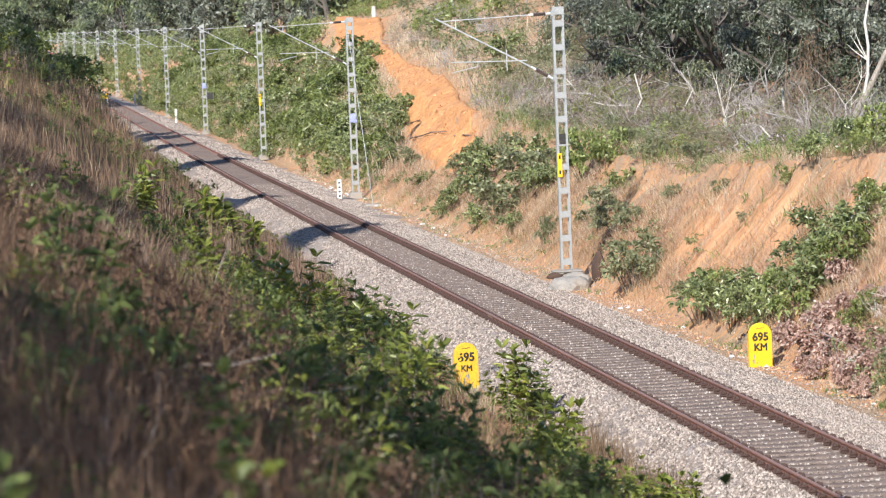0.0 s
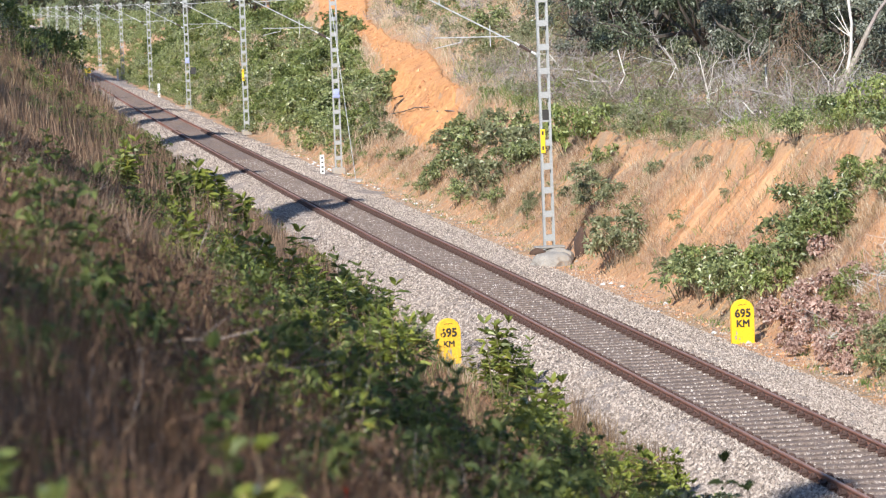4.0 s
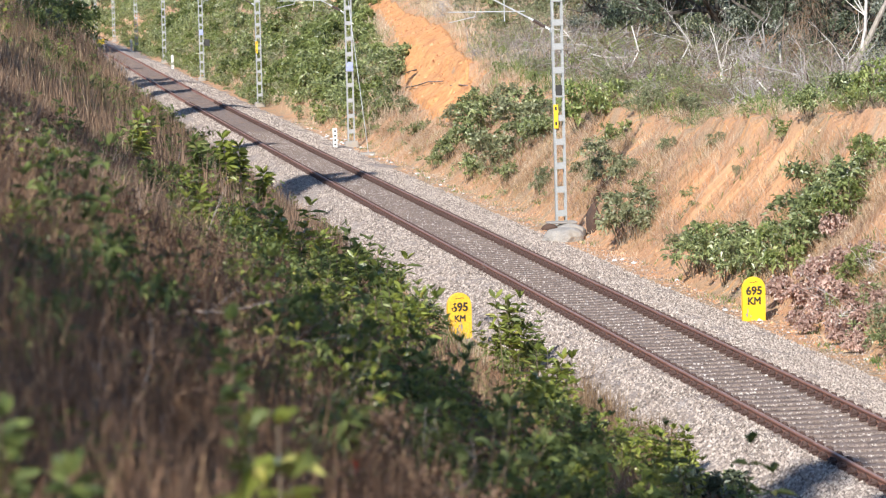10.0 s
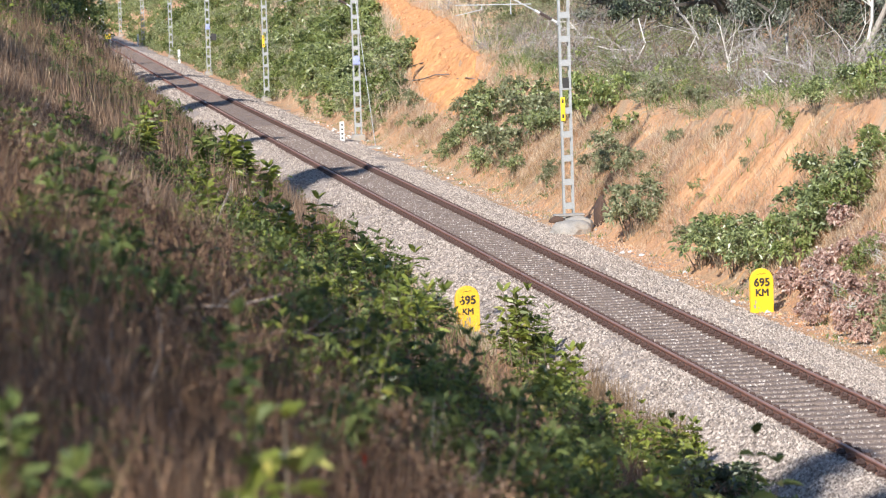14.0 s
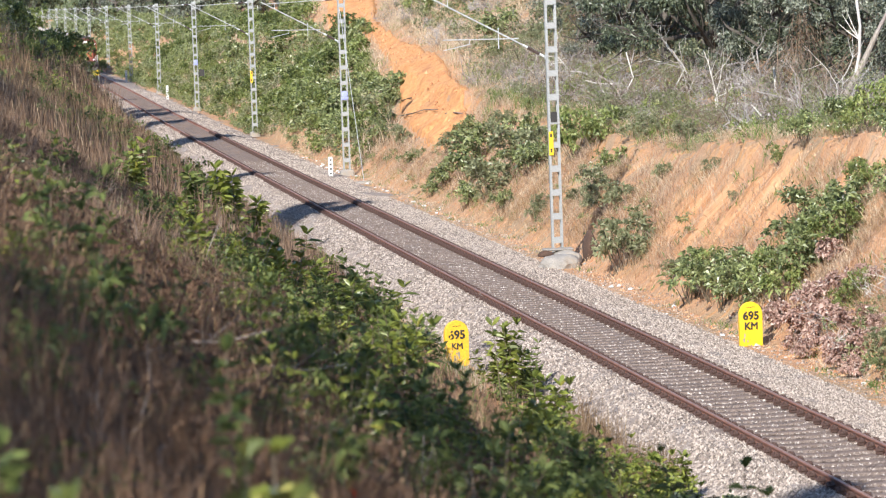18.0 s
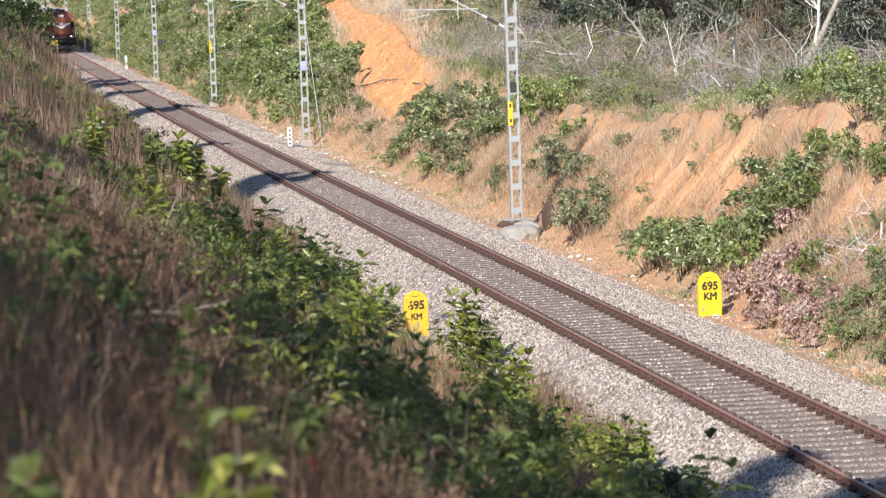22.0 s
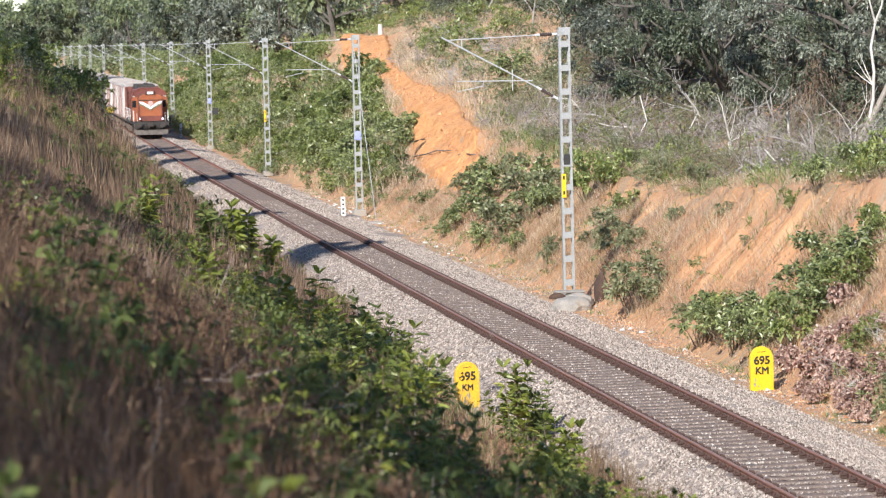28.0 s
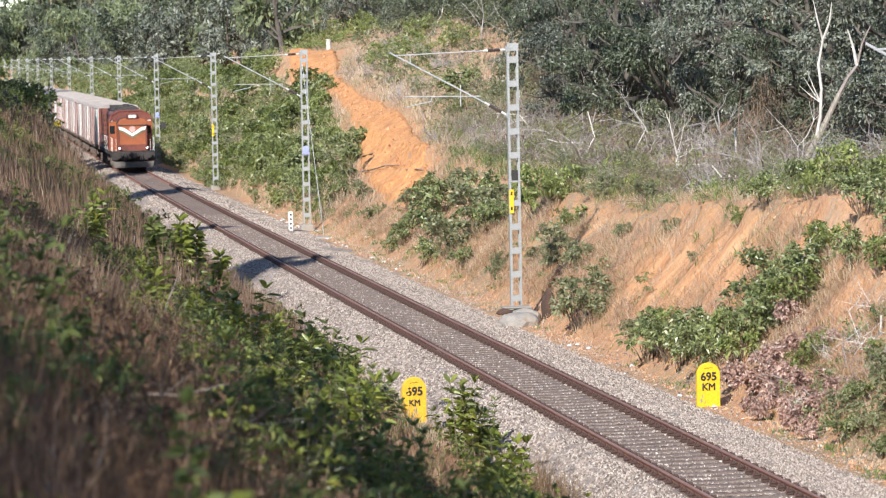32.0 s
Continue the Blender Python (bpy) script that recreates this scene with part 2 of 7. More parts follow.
M_LEAF_PALE = leafy("dusty_scrub_leaf", (0.13, 0.145, 0.07), (0.36, 0.365, 0.20), (0.52, 0.47, 0.32), 0.5, 0.4)
M_LEAF_YELLOW = leafy("sunlit_young_leaf", (0.085, 0.11, 0.020), (0.36, 0.39, 0.085), (0.56, 0.50, 0.12), 0.35, 0.4)
M_LEAF_BROWN = leafy("dead_brown_leaf", (0.07, 0.038, 0.024), (0.27, 0.158, 0.092), (0.46, 0.30, 0.17), 0.7, 0.3)
M_LEAF_LITTER = leafy("grey_leaf_litter", (0.075, 0.058, 0.050), (0.32, 0.255, 0.225), (0.56, 0.50, 0.46), 0.8, 0.1)
M_LEAF_RED = leafy("red_leaf", (0.40, 0.06, 0.03), (0.62, 0.12, 0.05), (0.70, 0.25, 0.06), 0.5, 0.4)
M_EARTH = stone_material("orange_earth_clod", (0.34, 0.15, 0.075), (0.50, 0.25, 0.125), (0.55, 0.33, 0.19))
M_CLOD = stone_material("path_clod", (0.30, 0.12, 0.05), (0.46, 0.20, 0.085), (0.56, 0.30, 0.15))

# ---- shapes ----
def mesh_of(name, verts, faces, material=None, smooth=False):
    me = bpy.data.meshes.new(name)
    me.from_pydata([tuple(v) for v in verts], [], [tuple(f) for f in faces])
    if material:
        me.materials.append(material)
    if smooth:
        me.polygons.foreach_set("use_smooth", [True] * len(me.polygons))
    me.update()
    return me


def array_mesh(name, verts, faces, material, smooth=False):
    """A mesh from numpy arrays: verts (n, 3), faces (m, 3 or 4)."""
    me = bpy.data.meshes.new(name)
    verts, faces = np.asarray(verts, np.float32), np.asarray(faces, np.int32)
    n, m, c = len(verts), len(faces), faces.shape[1]
    me.vertices.add(n)
    me.vertices.foreach_set("co", verts.ravel())
    me.loops.add(m * c)
    me.loops.foreach_set("vertex_index", faces.ravel())
    me.polygons.add(m)
    me.polygons.foreach_set("loop_start", np.arange(0, m * c, c, dtype=np.int32))
    me.polygons.foreach_set("use_smooth", np.full(m, smooth))
    me.materials.append(material)
    me.update(calc_edges=True)
    return me


def bm_mesh(name, bm, material, smooth=False):
    me = bpy.data.meshes.new(name)
    bmesh.ops.recalc_face_normals(bm, faces=bm.faces[:])
    bm.to_mesh(me)
    bm.free()
    me.materials.append(material)
    if smooth:
        me.polygons.foreach_set("use_smooth", [True] * len(me.polygons))
    return me


def part(name, bm, material, parent, label="", smooth=False):
    """One bmesh (or ready mesh) as one mesh object under a thing or a part."""
    ob = new(name, bm if isinstance(bm, bpy.types.Mesh) else bm_mesh(name, bm, material, smooth))
    ob.parent = parent
    if label:
        tagged(ob, label)
    return ob


def thing(name, label, category, m=None, group="", kind=""):
    ob = new(name)
    ob.empty_display_size = 0.2
    if m is not None:
        ob.matrix_world = m
    return tagged(ob, label, category, group, kind)


def box(bm, lo, hi, bevel=0.0):
    vs = [bm.verts.new((x, y, z)) for x in (lo[0], hi[0]) for y in (lo[1], hi[1]) for z in (lo[2], hi[2])]
    fs = [bm.faces.new([vs[i] for i in q]) for q in ((0, 1, 3, 2), (4, 6, 7, 5), (0, 4, 5, 1), (2, 3, 7, 6), (0, 2, 6, 4), (1, 5, 7, 3))]
    if bevel:
        es = list({e for f in fs for e in f.edges})
        bmesh.ops.bevel(bm, geom=es, offset=bevel, segments=1, affect='EDGES', profile=0.5)
    return bm


def boxes(*pairs, bevel=0.0):
    bm = bmesh.new()
    for lo, hi in pairs:
        box(bm, lo, hi, bevel)
    return bm


def tube(bm, path, radii, sides=6, cap=True):
    """A tapered tube along the points of path."""
    pts = [Vector(p) for p in path]
    rings = []
    for i, p in enumerate(pts):
        d = (pts[min(i + 1, len(pts) - 1)] - pts[max(i - 1, 0)]).normalized()
        a = d.orthogonal().normalized() if i == 0 else (a - d * a.dot(d)).normalized()
        b = d.cross(a)
        r = radii[i] if isinstance(radii, (list, tuple)) else radii
        rings.append([bm.verts.new(p + r * (math.cos(2 * math.pi * k / sides) * a + math.sin(2 * math.pi * k / sides) * b)) for k in range(sides)])
    for r0, r1 in zip(rings, rings[1:]):
        for k in range(sides):
            bm.faces.new((r0[k], r0[(k + 1) % sides], r1[(k + 1) % sides], r1[k]))
    if cap:
        bm.faces.new(rings[0][::-1])
        bm.faces.new(rings[-1])
    return bm


def tubes(*runs, sides=6):
    bm = bmesh.new()
    for path, r in runs:
        tube(bm, path, r, sides)
    return bm


def prism(bm, outline, y0, y1):
    """A closed outline in x, z drawn out along y."""
    a = [bm.verts.new((x, y0, z)) for x, z in outline]
    b = [bm.verts.new((x, y1, z)) for x, z in outline]
    bm.faces.new(a)
    bm.faces.new(b[::-1])
    for i in range(len(outline)):
        j = (i + 1) % len(outline)
        bm.faces.new((a[i], b[i], b[j], a[j]))
    return bm


def revolve(bm, rings, sides=10, axis="z", at=(0, 0, 0)):
    """Rings of (radius, height) turned about an axis."""
    loops = []
    for r, h in rings:
        loop = []
        for k in range(sides):
            c, s = r * math.cos(2 * math.pi * k / sides), r * math.sin(2 * math.pi * k / sides)
            p = {"z": (c, s, h), "y": (c, h, s), "x": (h, c, s)}[axis]
            loop.append(bm.verts.new(Vector(p) + Vector(at)))
        loops.append(loop)
    for a, b in zip(loops, loops[1:]):
        for k in range(sides):
            bm.faces.new((a[k], a[(k + 1) % sides], b[(k + 1) % sides], b[k]))
    bm.faces.new(loops[0][::-1])
    bm.faces.new(loops[-1])
    return bm


def smooth01(a, b, v):
    t = np.clip((v - a) / (b - a), 0, 1)
    return t * t * (3 - 2 * t)


def wave(x, y, size, seed=0.0):
    """Smooth pseudo-random waves between -1 and 1, for arrays."""
    u, v = x / size + seed * 1.7, y / size - seed * 2.3
    return (np.sin(u * 1.9 + 1.3 * np.sin(v * 1.3 + seed)) + np.sin(v * 2.3 + 1.7 * np.sin(u * 1.1 + 2 * seed)) + np.sin((u + v) * 3.1 + seed) * 0.6 + np.sin((u - v) * 4.3 + 2 * seed) * 0.4) / 3.0


# ---- the lie of the land ----
def track_x(y):
    """The track's centre line: straight, then a gentle bend."""
    y = np.asarray(y, float)
    a = 0.2025e-4 * np.maximum(np.minimum(y, 300) - 78, 0) ** 2
    d = np.clip(y - 300, 0, 120)
    return a + 0.009 * d - 0.0000375 * d * d + 0.8 * smooth01(470, 760, y) - 1.1 * smooth01(770, 940, y)


PATH = [(6.5, 141.5, 0.5), (6.6, 146, 0.8), (6.95, 150, 1.05), (7.5, 157, 1.25), (8.25, 165, 1.35), (8.95, 173, 1.05), (9.6, 182, 0.9), (10.2, 190, 0.65), (10.5, 197, 0.5), (10.8, 203, 0.5), (11.6, 213, 0.6), (11.8, 225, 1.5), (12.6, 232, 1.7), (13.35, 240, 1.7), (13.8, 247, 1.5), (14.0, 252, 1.0)]


def on_path(x, y, margin=0.3):
    """True on the dirt path that climbs the bank."""
    py = [p[1] for p in PATH]
    cx, hw = np.interp(y, py, [p[0] for p in PATH]), np.interp(y, py, [p[2] for p in PATH])
    return (np.abs(x - cx) < hw + margin) & (y > 142) & (y < 260)


def land(x, y):
    """The ground's height."""
    x, y = np.asarray(x, float), np.asarray(y, float)
    xr = x - track_x(y)
    far = smooth01(110, 215, y)
    # the right side: cess, cutting, terrace, wooded rise
    lip = 2.75 + 0.9 * (1 - smooth01(80, 105, y)) + 1.5 * far + 0.3 * wave(y, y * 0, 9.0, 1.0)
    gully = 0.16 * wave(y, xr * 0.4, 1.9, 7.0) + 0.20 * wave(y, xr * 0.5, 0.6, 8.0)
    toe = 3.95 + 0.2 * wave(y, y * 0, 7.0, 2.0)
    wide = 3.4 + 1.4 * far
    face = np.clip((xr - toe - gully * smooth01(0, 1.2, xr - toe)) / wide, 0, 1)
    right = -0.42 + (lip + 0.42) * (0.86 * face + 0.06 * smooth01(0.0, 1.0, face) + 0.08 * smooth01(0.93, 0.99, face))
    over = np.maximum(xr - toe - wide, 0)
    rise = 0.16 + 0.34 * far * (1 - smooth01(250, 330, y)) + 0.05 * smooth01(250, 330, y)
    right = right + np.where(over < 9, over * rise, 9 * rise + (over - 9) * 0.16)
    right = np.minimum(right, 9 + (over * 0.05)) + 1.9 * np.exp(-((xr - 11.6) / 2.2) ** 2 - ((y - 247) / 12.0) ** 2)
    # the left side: the hill on which the camera stands
    lt = 3.55 - 0.1 * smooth01(120, 200, y) + 0.25 * wave(y, y * 0, 11.0, 3.0)
    lf = np.maximum(-xr - lt, 0)
    left = -0.55 + np.where(lf < 11, 0.58 * lf, 0.58 * 11 + (lf - 11) * 0.12)
    left = left + 1.0 * smooth01(0.5, 3.4, lf) * smooth01(115, 220, y)
    left = np.minimum(left, 7.0 + lf * 0.02)
    z = np.where(xr > 0, np.where(xr > toe, right, -0.42 - 0.35 * smooth01(3.0, 1.8, xr)), np.where(-xr > lt, left, -0.55 - 0.22 * smooth01(3.2, 1.8, -xr)))
    away = np.abs(xr)
    z = z + smooth01(4.2, 6.5, away) * (0.16 * wave(x, y, 3.1, 5.0) + 0.07 * wave(x, y, 0.9, 6.0))
    # distant wooded hill across the end of the valley
    hill = smooth01(480, 900, y) * 9 + smooth01(60, 260, xr) * 14
    return np.where(away < 6, z, z + hill * smooth01(6, 60, away))


# ---- the ground ----
def axis_steps(stops):
    """Coordinates with a step that changes from stretch to stretch: (from, to, step)."""
    out = []
    for a, b, s in stops:
        out += list(np.arange(a, b, s))
    return np.array(sorted(set(np.round(out + [stops[-1][1]], 4))))


gx = axis_steps([(-3000, -400, 400), (-400, -60, 30), (-60, -20, 4), (-20, -4.5, 0.5), (-4.5, -1.5, 0.3), (-1.5, 1.5, 1.5), (1.5, 14, 0.28), (14, 40, 1.5), (40, 400, 18), (400, 3000, 400)])
gy = axis_steps([(-3000, -200, 400), (-200, -20, 30), (-20, 20, 4), (20, 130, 0.5), (130, 260, 1.0), (260, 500, 4), (500, 1000, 25), (1000, 4000, 500)])
X, Y = np.meshgrid(gx, gy)
XT = X + track_x(Y) * (np.abs(X) < 500)
Z = land(XT, Y)
nx = len(gx)
idx = np.arange(len(gy) * nx).reshape(len(gy), nx)
quads = np.stack([idx[:-1, :-1], idx[:-1, 1:], idx[1:, 1:], idx[1:, :-1]], -1).reshape(-1, 4)
ground = new("ground", array_mesh("ground", np.stack([XT, Y, Z], -1).reshape(-1, 3), quads, M_GROUND, True))
tagged(ground, "orange laterite soil with dry litter and patchy grass", "ground", kind="structure")


def strip(name, material, label, offsets, y0, y1, step, rough=0.0, seed=1):
    """A strip that follows the track: offsets are (x, z) across it."""
    ys = np.arange(y0, y1 + 0.01, step)
    rng = np.random.default_rng(seed)
    V = []
    for ox, oz in offsets:
        xs = track_x(ys) + ox + rough * rng.standard_normal(len(ys)) * 0.6
        lump = 0.13 * smooth01(1.7, 2.4, np.abs(ox)) * smooth01(100, 150, ys) * (wave(ys, ys * 0 + ox, 2.6, seed) + 0.5 * wave(ys, ys * 0 + ox, 1.0, seed + 4))
        if ox < 0:      # heaps tipped along the outer shoulder
            lump = lump + 0.55 * smooth01(1.8, 2.7, -ox) * smooth01(118, 150, ys) * np.maximum(wave(ys, ys * 0 + 0.6 * ox, 5.5, seed + 9), 0)
        V.append(np.stack([xs, ys, oz + lump + rough * rng.standard_normal(len(ys))], -1))
    V = np.stack(V, 1)
    n = len(offsets)
    ii = np.arange(len(ys) * n).reshape(len(ys), n)
    q = np.stack([ii[:-1, :-1], ii[:-1, 1:], ii[1:, 1:], ii[1:, :-1]], -1).reshape(-1, 4)
    return tagged(new(name, array_mesh(name, V.reshape(-1, 3), q, material, True)), label, kind="structure")


strip("ballast_bed", M_BALLAST, "pale grey crushed stone ballast shoulder beside the rails",
      [(-3.7, -0.80), (-3.1, -0.62), (-2.6, -0.45), (-2.1, -0.28), (-1.75, -0.16), (-1.45, -0.122), (-1.0, -0.128), (-0.92, -0.2), (0, -0.205), (0.92, -0.2), (1.0, -0.128), (1.45, -0.122), (1.75, -0.16), (2.1, -0.26), (2.5, -0.36), (3.0, -0.42), (3.45, -0.50)],
      20, 940, 0.5, 0.014, 2)
strip("ballast_between_rails", M_BALLAST_IN, "rust-brown stained ballast between the rails",
      [(-1.0, -0.20), (-0.80, -0.152), (-0.6, -0.156), (-0.3, -0.174), (0, -0.174), (0.3, -0.174), (0.6, -0.156), (0.80, -0.152), (1.0, -0.20)], 20, 940, 0.5, 0.006, 3)


def crushed_stone(name, material, label, xa, xb, ya, yb, per_m2, seed, size=(0.025, 0.05), cribs=False):
    """Loose stones lying on the ballast: squashed octahedra, one mesh."""
    rng = np.random.default_rng(seed)
    n = int((xb - xa) * (yb - ya) * per_m2)
    x, y = rng.uniform(xa, xb, n), ya + (yb - ya) * rng.uniform(0, 1, n) ** 1.9
    if cribs:      # only between the sleepers
        y = 42.0 + 0.60 * (np.floor((y - 42.0) / 0.60) + 0.5) + rng.normal(0, 0.05, n)
    z = np.interp(np.sign(xa + xb) * x if xa * xb > 0 else np.abs(x), [0, 0.4, 0.78, 1.1, 1.75, 2.1, 2.6, 3.1, 3.7] if xa * xb <= 0 else [0, 1.08, 1.45, 1.75, 2.1, 2.6, 3.1, 3.7],
                  [-0.172, -0.168, -0.152, -0.185, -0.19, -0.26, -0.45, -0.62, -0.80] if xa * xb <= 0 else ([-0.15, -0.13, -0.122, -0.16, -0.28, -0.45, -0.62, -0.80] if xa < 0 else [-0.15, -0.13, -0.122, -0.16, -0.26, -0.37, -0.43, -0.55]))
    s = rng.uniform(*size, (n, 1, 1)) * rng.uniform(0.7, 1.3, (n, 5, 1))
    o = np.array([(1, 0, -0.2), (0, 1, -0.2), (-1, 0, -0.2), (0, -1, -0.2), (0, 0, 0.9)], float)
    a, tilt = rng.uniform(0, 6.28, n), rng.uniform(-0.5, 0.5, n)
    ca, sa, ct, st = np.cos(a), np.sin(a), np.cos(tilt), np.sin(tilt)
    q = np.stack([np.stack([ca, -sa * ct, sa * st], -1), np.stack([sa, ca * ct, -ca * st], -1), np.stack([0 * a, st, ct], -1)], 1)
    V = np.einsum("nij,kj->nki", q, o) * s + np.stack([x + track_x(y), y, z + 0.004], -1)[:, None, :]
    f = np.array([(0, 1, 4), (1, 2, 4), (2, 3, 4), (3, 0, 4)])
    F = (f[None] + 5 * np.arange(n)[:, None, None]).reshape(-1, 3)
    return tagged(new(name, array_mesh(name, V.reshape(-1, 3), F, material)), label, "gravel", kind="stuff")


crushed_stone("ballast_stones", M_STONE, "loose pale grey ballast stones", -3.2, -1.04, 43, 190, 210, 11, (0.018, 0.044))
crushed_stone("ballast_stones", M_STONE, "loose pale grey ballast stones", 1.04, 3.4, 56, 190, 215, 12, (0.016, 0.040))
crushed_stone("ballast_stones", M_STONE_IN, "rust-stained ballast stones between the rails", -0.76, 0.76, 45, 170, 170, 13, (0.012, 0.030), True)

crushed_stone("ballast_stones", M_STONE, "loose pale grey ballast stones", -3.3, -1.04, 150, 330, 34, 21, (0.03, 0.07))
crushed_stone("ballast_stones", M_STONE, "loose pale grey ballast stones", 1.04, 3.4, 150, 330, 34, 22, (0.03, 0.07))


def clods(name, material, label, xa, xb, ya, yb, n, seed, size):
    """Loose clods and stones on the ground."""
    rng = np.random.default_rng(seed)
    x, y = rng.uniform(xa, xb, n), ya + (yb - ya) * rng.uniform(0, 1, n) ** 1.4
    x = x + track_x(y)
    o = np.array([(1, 0, -0.2), (0, 1, -0.2), (-1, 0, -0.2), (0, -1, -0.2), (0, 0, 0.8)], float)
    a = rng.uniform(0, 6.28, n)
    q = np.stack([np.stack([np.cos(a), -np.sin(a), 0 * a], -1), np.stack([np.sin(a), np.cos(a), 0 * a], -1), np.stack([0 * a, 0 * a, 1 + 0 * a], -1)], 1)
    sz = size[0] + (size[1] - size[0]) * rng.uniform(0, 1, (n, 1, 1)) ** 3
    V = np.einsum("nij,kj->nki", q, o) * sz * rng.uniform(0.6, 1.3, (n, 5, 1)) + np.stack([x, y, land(x, y)], -1)[:, None, :]
    f = np.array([(0, 1, 4), (1, 2, 4), (2, 3, 4), (3, 0, 4)])
    return tagged(new(name, array_mesh(name, V.reshape(-1, 3), (f[None] + 5 * np.arange(n)[:, None, None]).reshape(-1, 3), material)), label, "rubble", kind="stuff")


clods("earth_clods", M_EARTH, "orange earth clods fallen to the foot of the bank", 3.35, 5.2, 58, 190, 6000, 14, (0.012, 0.07))
clods("earth_clods", M_EARTH, "orange earth clods on the cutting face", 5.0, 8.5, 60, 170, 3500, 15, (0.015, 0.08))
clods("cess_stones", M_STONE, "stray grey stones along the cess", 3.2, 4.1, 56, 190, 7000, 16, (0.014, 0.05))

# the bare dirt track that climbs the bank
def dirt_path():
    pts = PATH
    ts = np.linspace(0, len(pts) - 1, 160)
    k = np.arange(len(pts))
    cx, cy, hw = (np.interp(ts, k, [p[i] for p in pts]) for i in range(3))
    rng = np.random.default_rng(5)
    V = []
    for j in np.linspace(-1, 1, 15):
        wob = 1 + (0.18 * rng.standard_normal(len(ts)) if abs(j) > 0.9 else 0)
        px, py = cx + j * hw * wob, cy + 0.0 * ts
        pz = land(px, py) + 0.26 - 0.55 * (abs(j) > 0.95) - 0.10 * (1 - j * j) + 0.05 * wave(px, py, 0.8, 2.0) + 0.02 * wave(px, py, 0.25, 3.0)
        V.append(np.stack([px, py, pz], -1))
    V = np.stack(V, 1)
    ii = np.arange(160 * 15).reshape(160, 15)
    q = np.stack([ii[:-1, :-1], ii[:-1, 1:], ii[1:, 1:], ii[1:, :-1]], -1).reshape(-1, 4)
    tagged(new("dirt_path", array_mesh("dirt_path", V.reshape(-1, 3), q, M_DIRT, True)), "bare orange dirt path worn up the bank", kind="structure")


dirt_path()


def path_clods():
    """Small clods lying on the dirt path."""
    rng = np.random.default_rng(18)
    n = 700
    y = rng.uniform(145, 256, n)
    py = [p[1] for p in PATH]
    x = np.interp(y, py, [p[0] for p in PATH]) + np.interp(y, py, [p[2] for p in PATH]) * rng.uniform(-0.85, 0.85, n)
    o = np.array([(1, 0, -0.3), (0, 1, -0.3), (-1, 0, -0.3), (0, -1, -0.3), (0, 0, 0.8)], float)
    V = o[None] * (0.03 + 0.11 * rng.uniform(0, 1, (n, 1, 1)) ** 3) * rng.uniform(0.6, 1.3, (n, 5, 1)) + np.stack([x, y, land(x, y) + 0.19], -1)[:, None, :]
    f = np.array([(0, 1, 4), (1, 2, 4), (2, 3, 4), (3, 0, 4)])
    tagged(new("path_clods", array_mesh("path_clods", V.reshape(-1, 3), (f[None] + 5 * np.arange(n)[:, None, None]).reshape(-1, 3), M_CLOD)), "loose earth clods on the dirt path", "rubble", kind="stuff")


path_clods()

# ---- the track ----
track = thing("railway_track", "single broad-gauge track of rusty rails on concrete sleepers", "railway track")
HALF = 0.8715


def rail_mesh(side):
    prof = [(-0.068, -0.155), (0.068, -0.155), (0.068, -0.143), (0.010, -0.122), (0.009, -0.045), (0.034, -0.032), (0.034, -0.006), (0.026, 0.0), (-0.026, 0.0), (-0.034, -0.006), (-0.034, -0.032), (-0.009, -0.045), (-0.010, -0.122), (-0.068, -0.143)]
    ys = np.concatenate([np.arange(20, 300, 4.0), np.arange(300, 941, 8.0)])
    V = [(float(track_x(y)) + side * HALF + x, y, z) for y in ys for x, z in prof]
    n = len(prof)
    F = [(i * n + k, i * n + (k + 1) % n, (i + 1) * n + (k + 1) % n, (i + 1) * n + k) for i in range(len(ys) - 1) for k in range(n)]
    me = mesh_of("rail", V, F, M_RAIL)
    me.materials.append(M_RAILTOP)
    for p in me.polygons:
        if p.index % n == 7:
            p.material_index = 1
    return me


for side in (-1, 1):
    part("rail", rail_mesh(side), None, track, "rust-red steel rail with a dull worn head")

SLEEPER_STEP = 0.60


def sleeper_mesh():
    bm = bmesh.new()
    w = [(-1.375, 0.11, -0.16), (-1.0, 0.11, -0.150), (-0.62, 0.10, -0.150), (-0.3, 0.085, -0.168), (0.3, 0.085, -0.168), (0.62, 0.10, -0.150), (1.0, 0.11, -0.150), (1.375, 0.11, -0.16)]
    rings = []
    for x, h, z in w:
        rings.append([bm.verts.new(p) for p in ((x, -h - 0.025, -0.36), (x, -h, z), (x, h, z), (x, h + 0.025, -0.36))])
    for a, b in zip(rings, rings[1:]):
        for k in range(4):
            bm.faces.new((a[k], a[(k + 1) % 4], b[(k + 1) % 4], b[k]))
    bm.faces.new(rings[0]), bm.faces.new(rings[-1][::-1])
    return bm_mesh("sleeper", bm, M_SLEEPER)


def clip_mesh():
    """A spring clip in its cast shoulder, on the pad beside the rail foot."""
    bm = bmesh.new()
    box(bm, (-0.06, -0.06, -0.155), (0.06, 0.06, -0.105), 0.02)
    box(bm, (-0.03, -0.05, -0.11), (0.05, 0.05, -0.055), 0.022)
    tube(bm, [(-0.05, -0.05, -0.10), (-0.045, 0.03, -0.06), (0.0, 0.062, -0.042), (0.05, 0.02, -0.05), (0.05, -0.06, -0.085)], 0.026, 6)
    return bm_mesh("rail_clip", bm, M_CLIP)


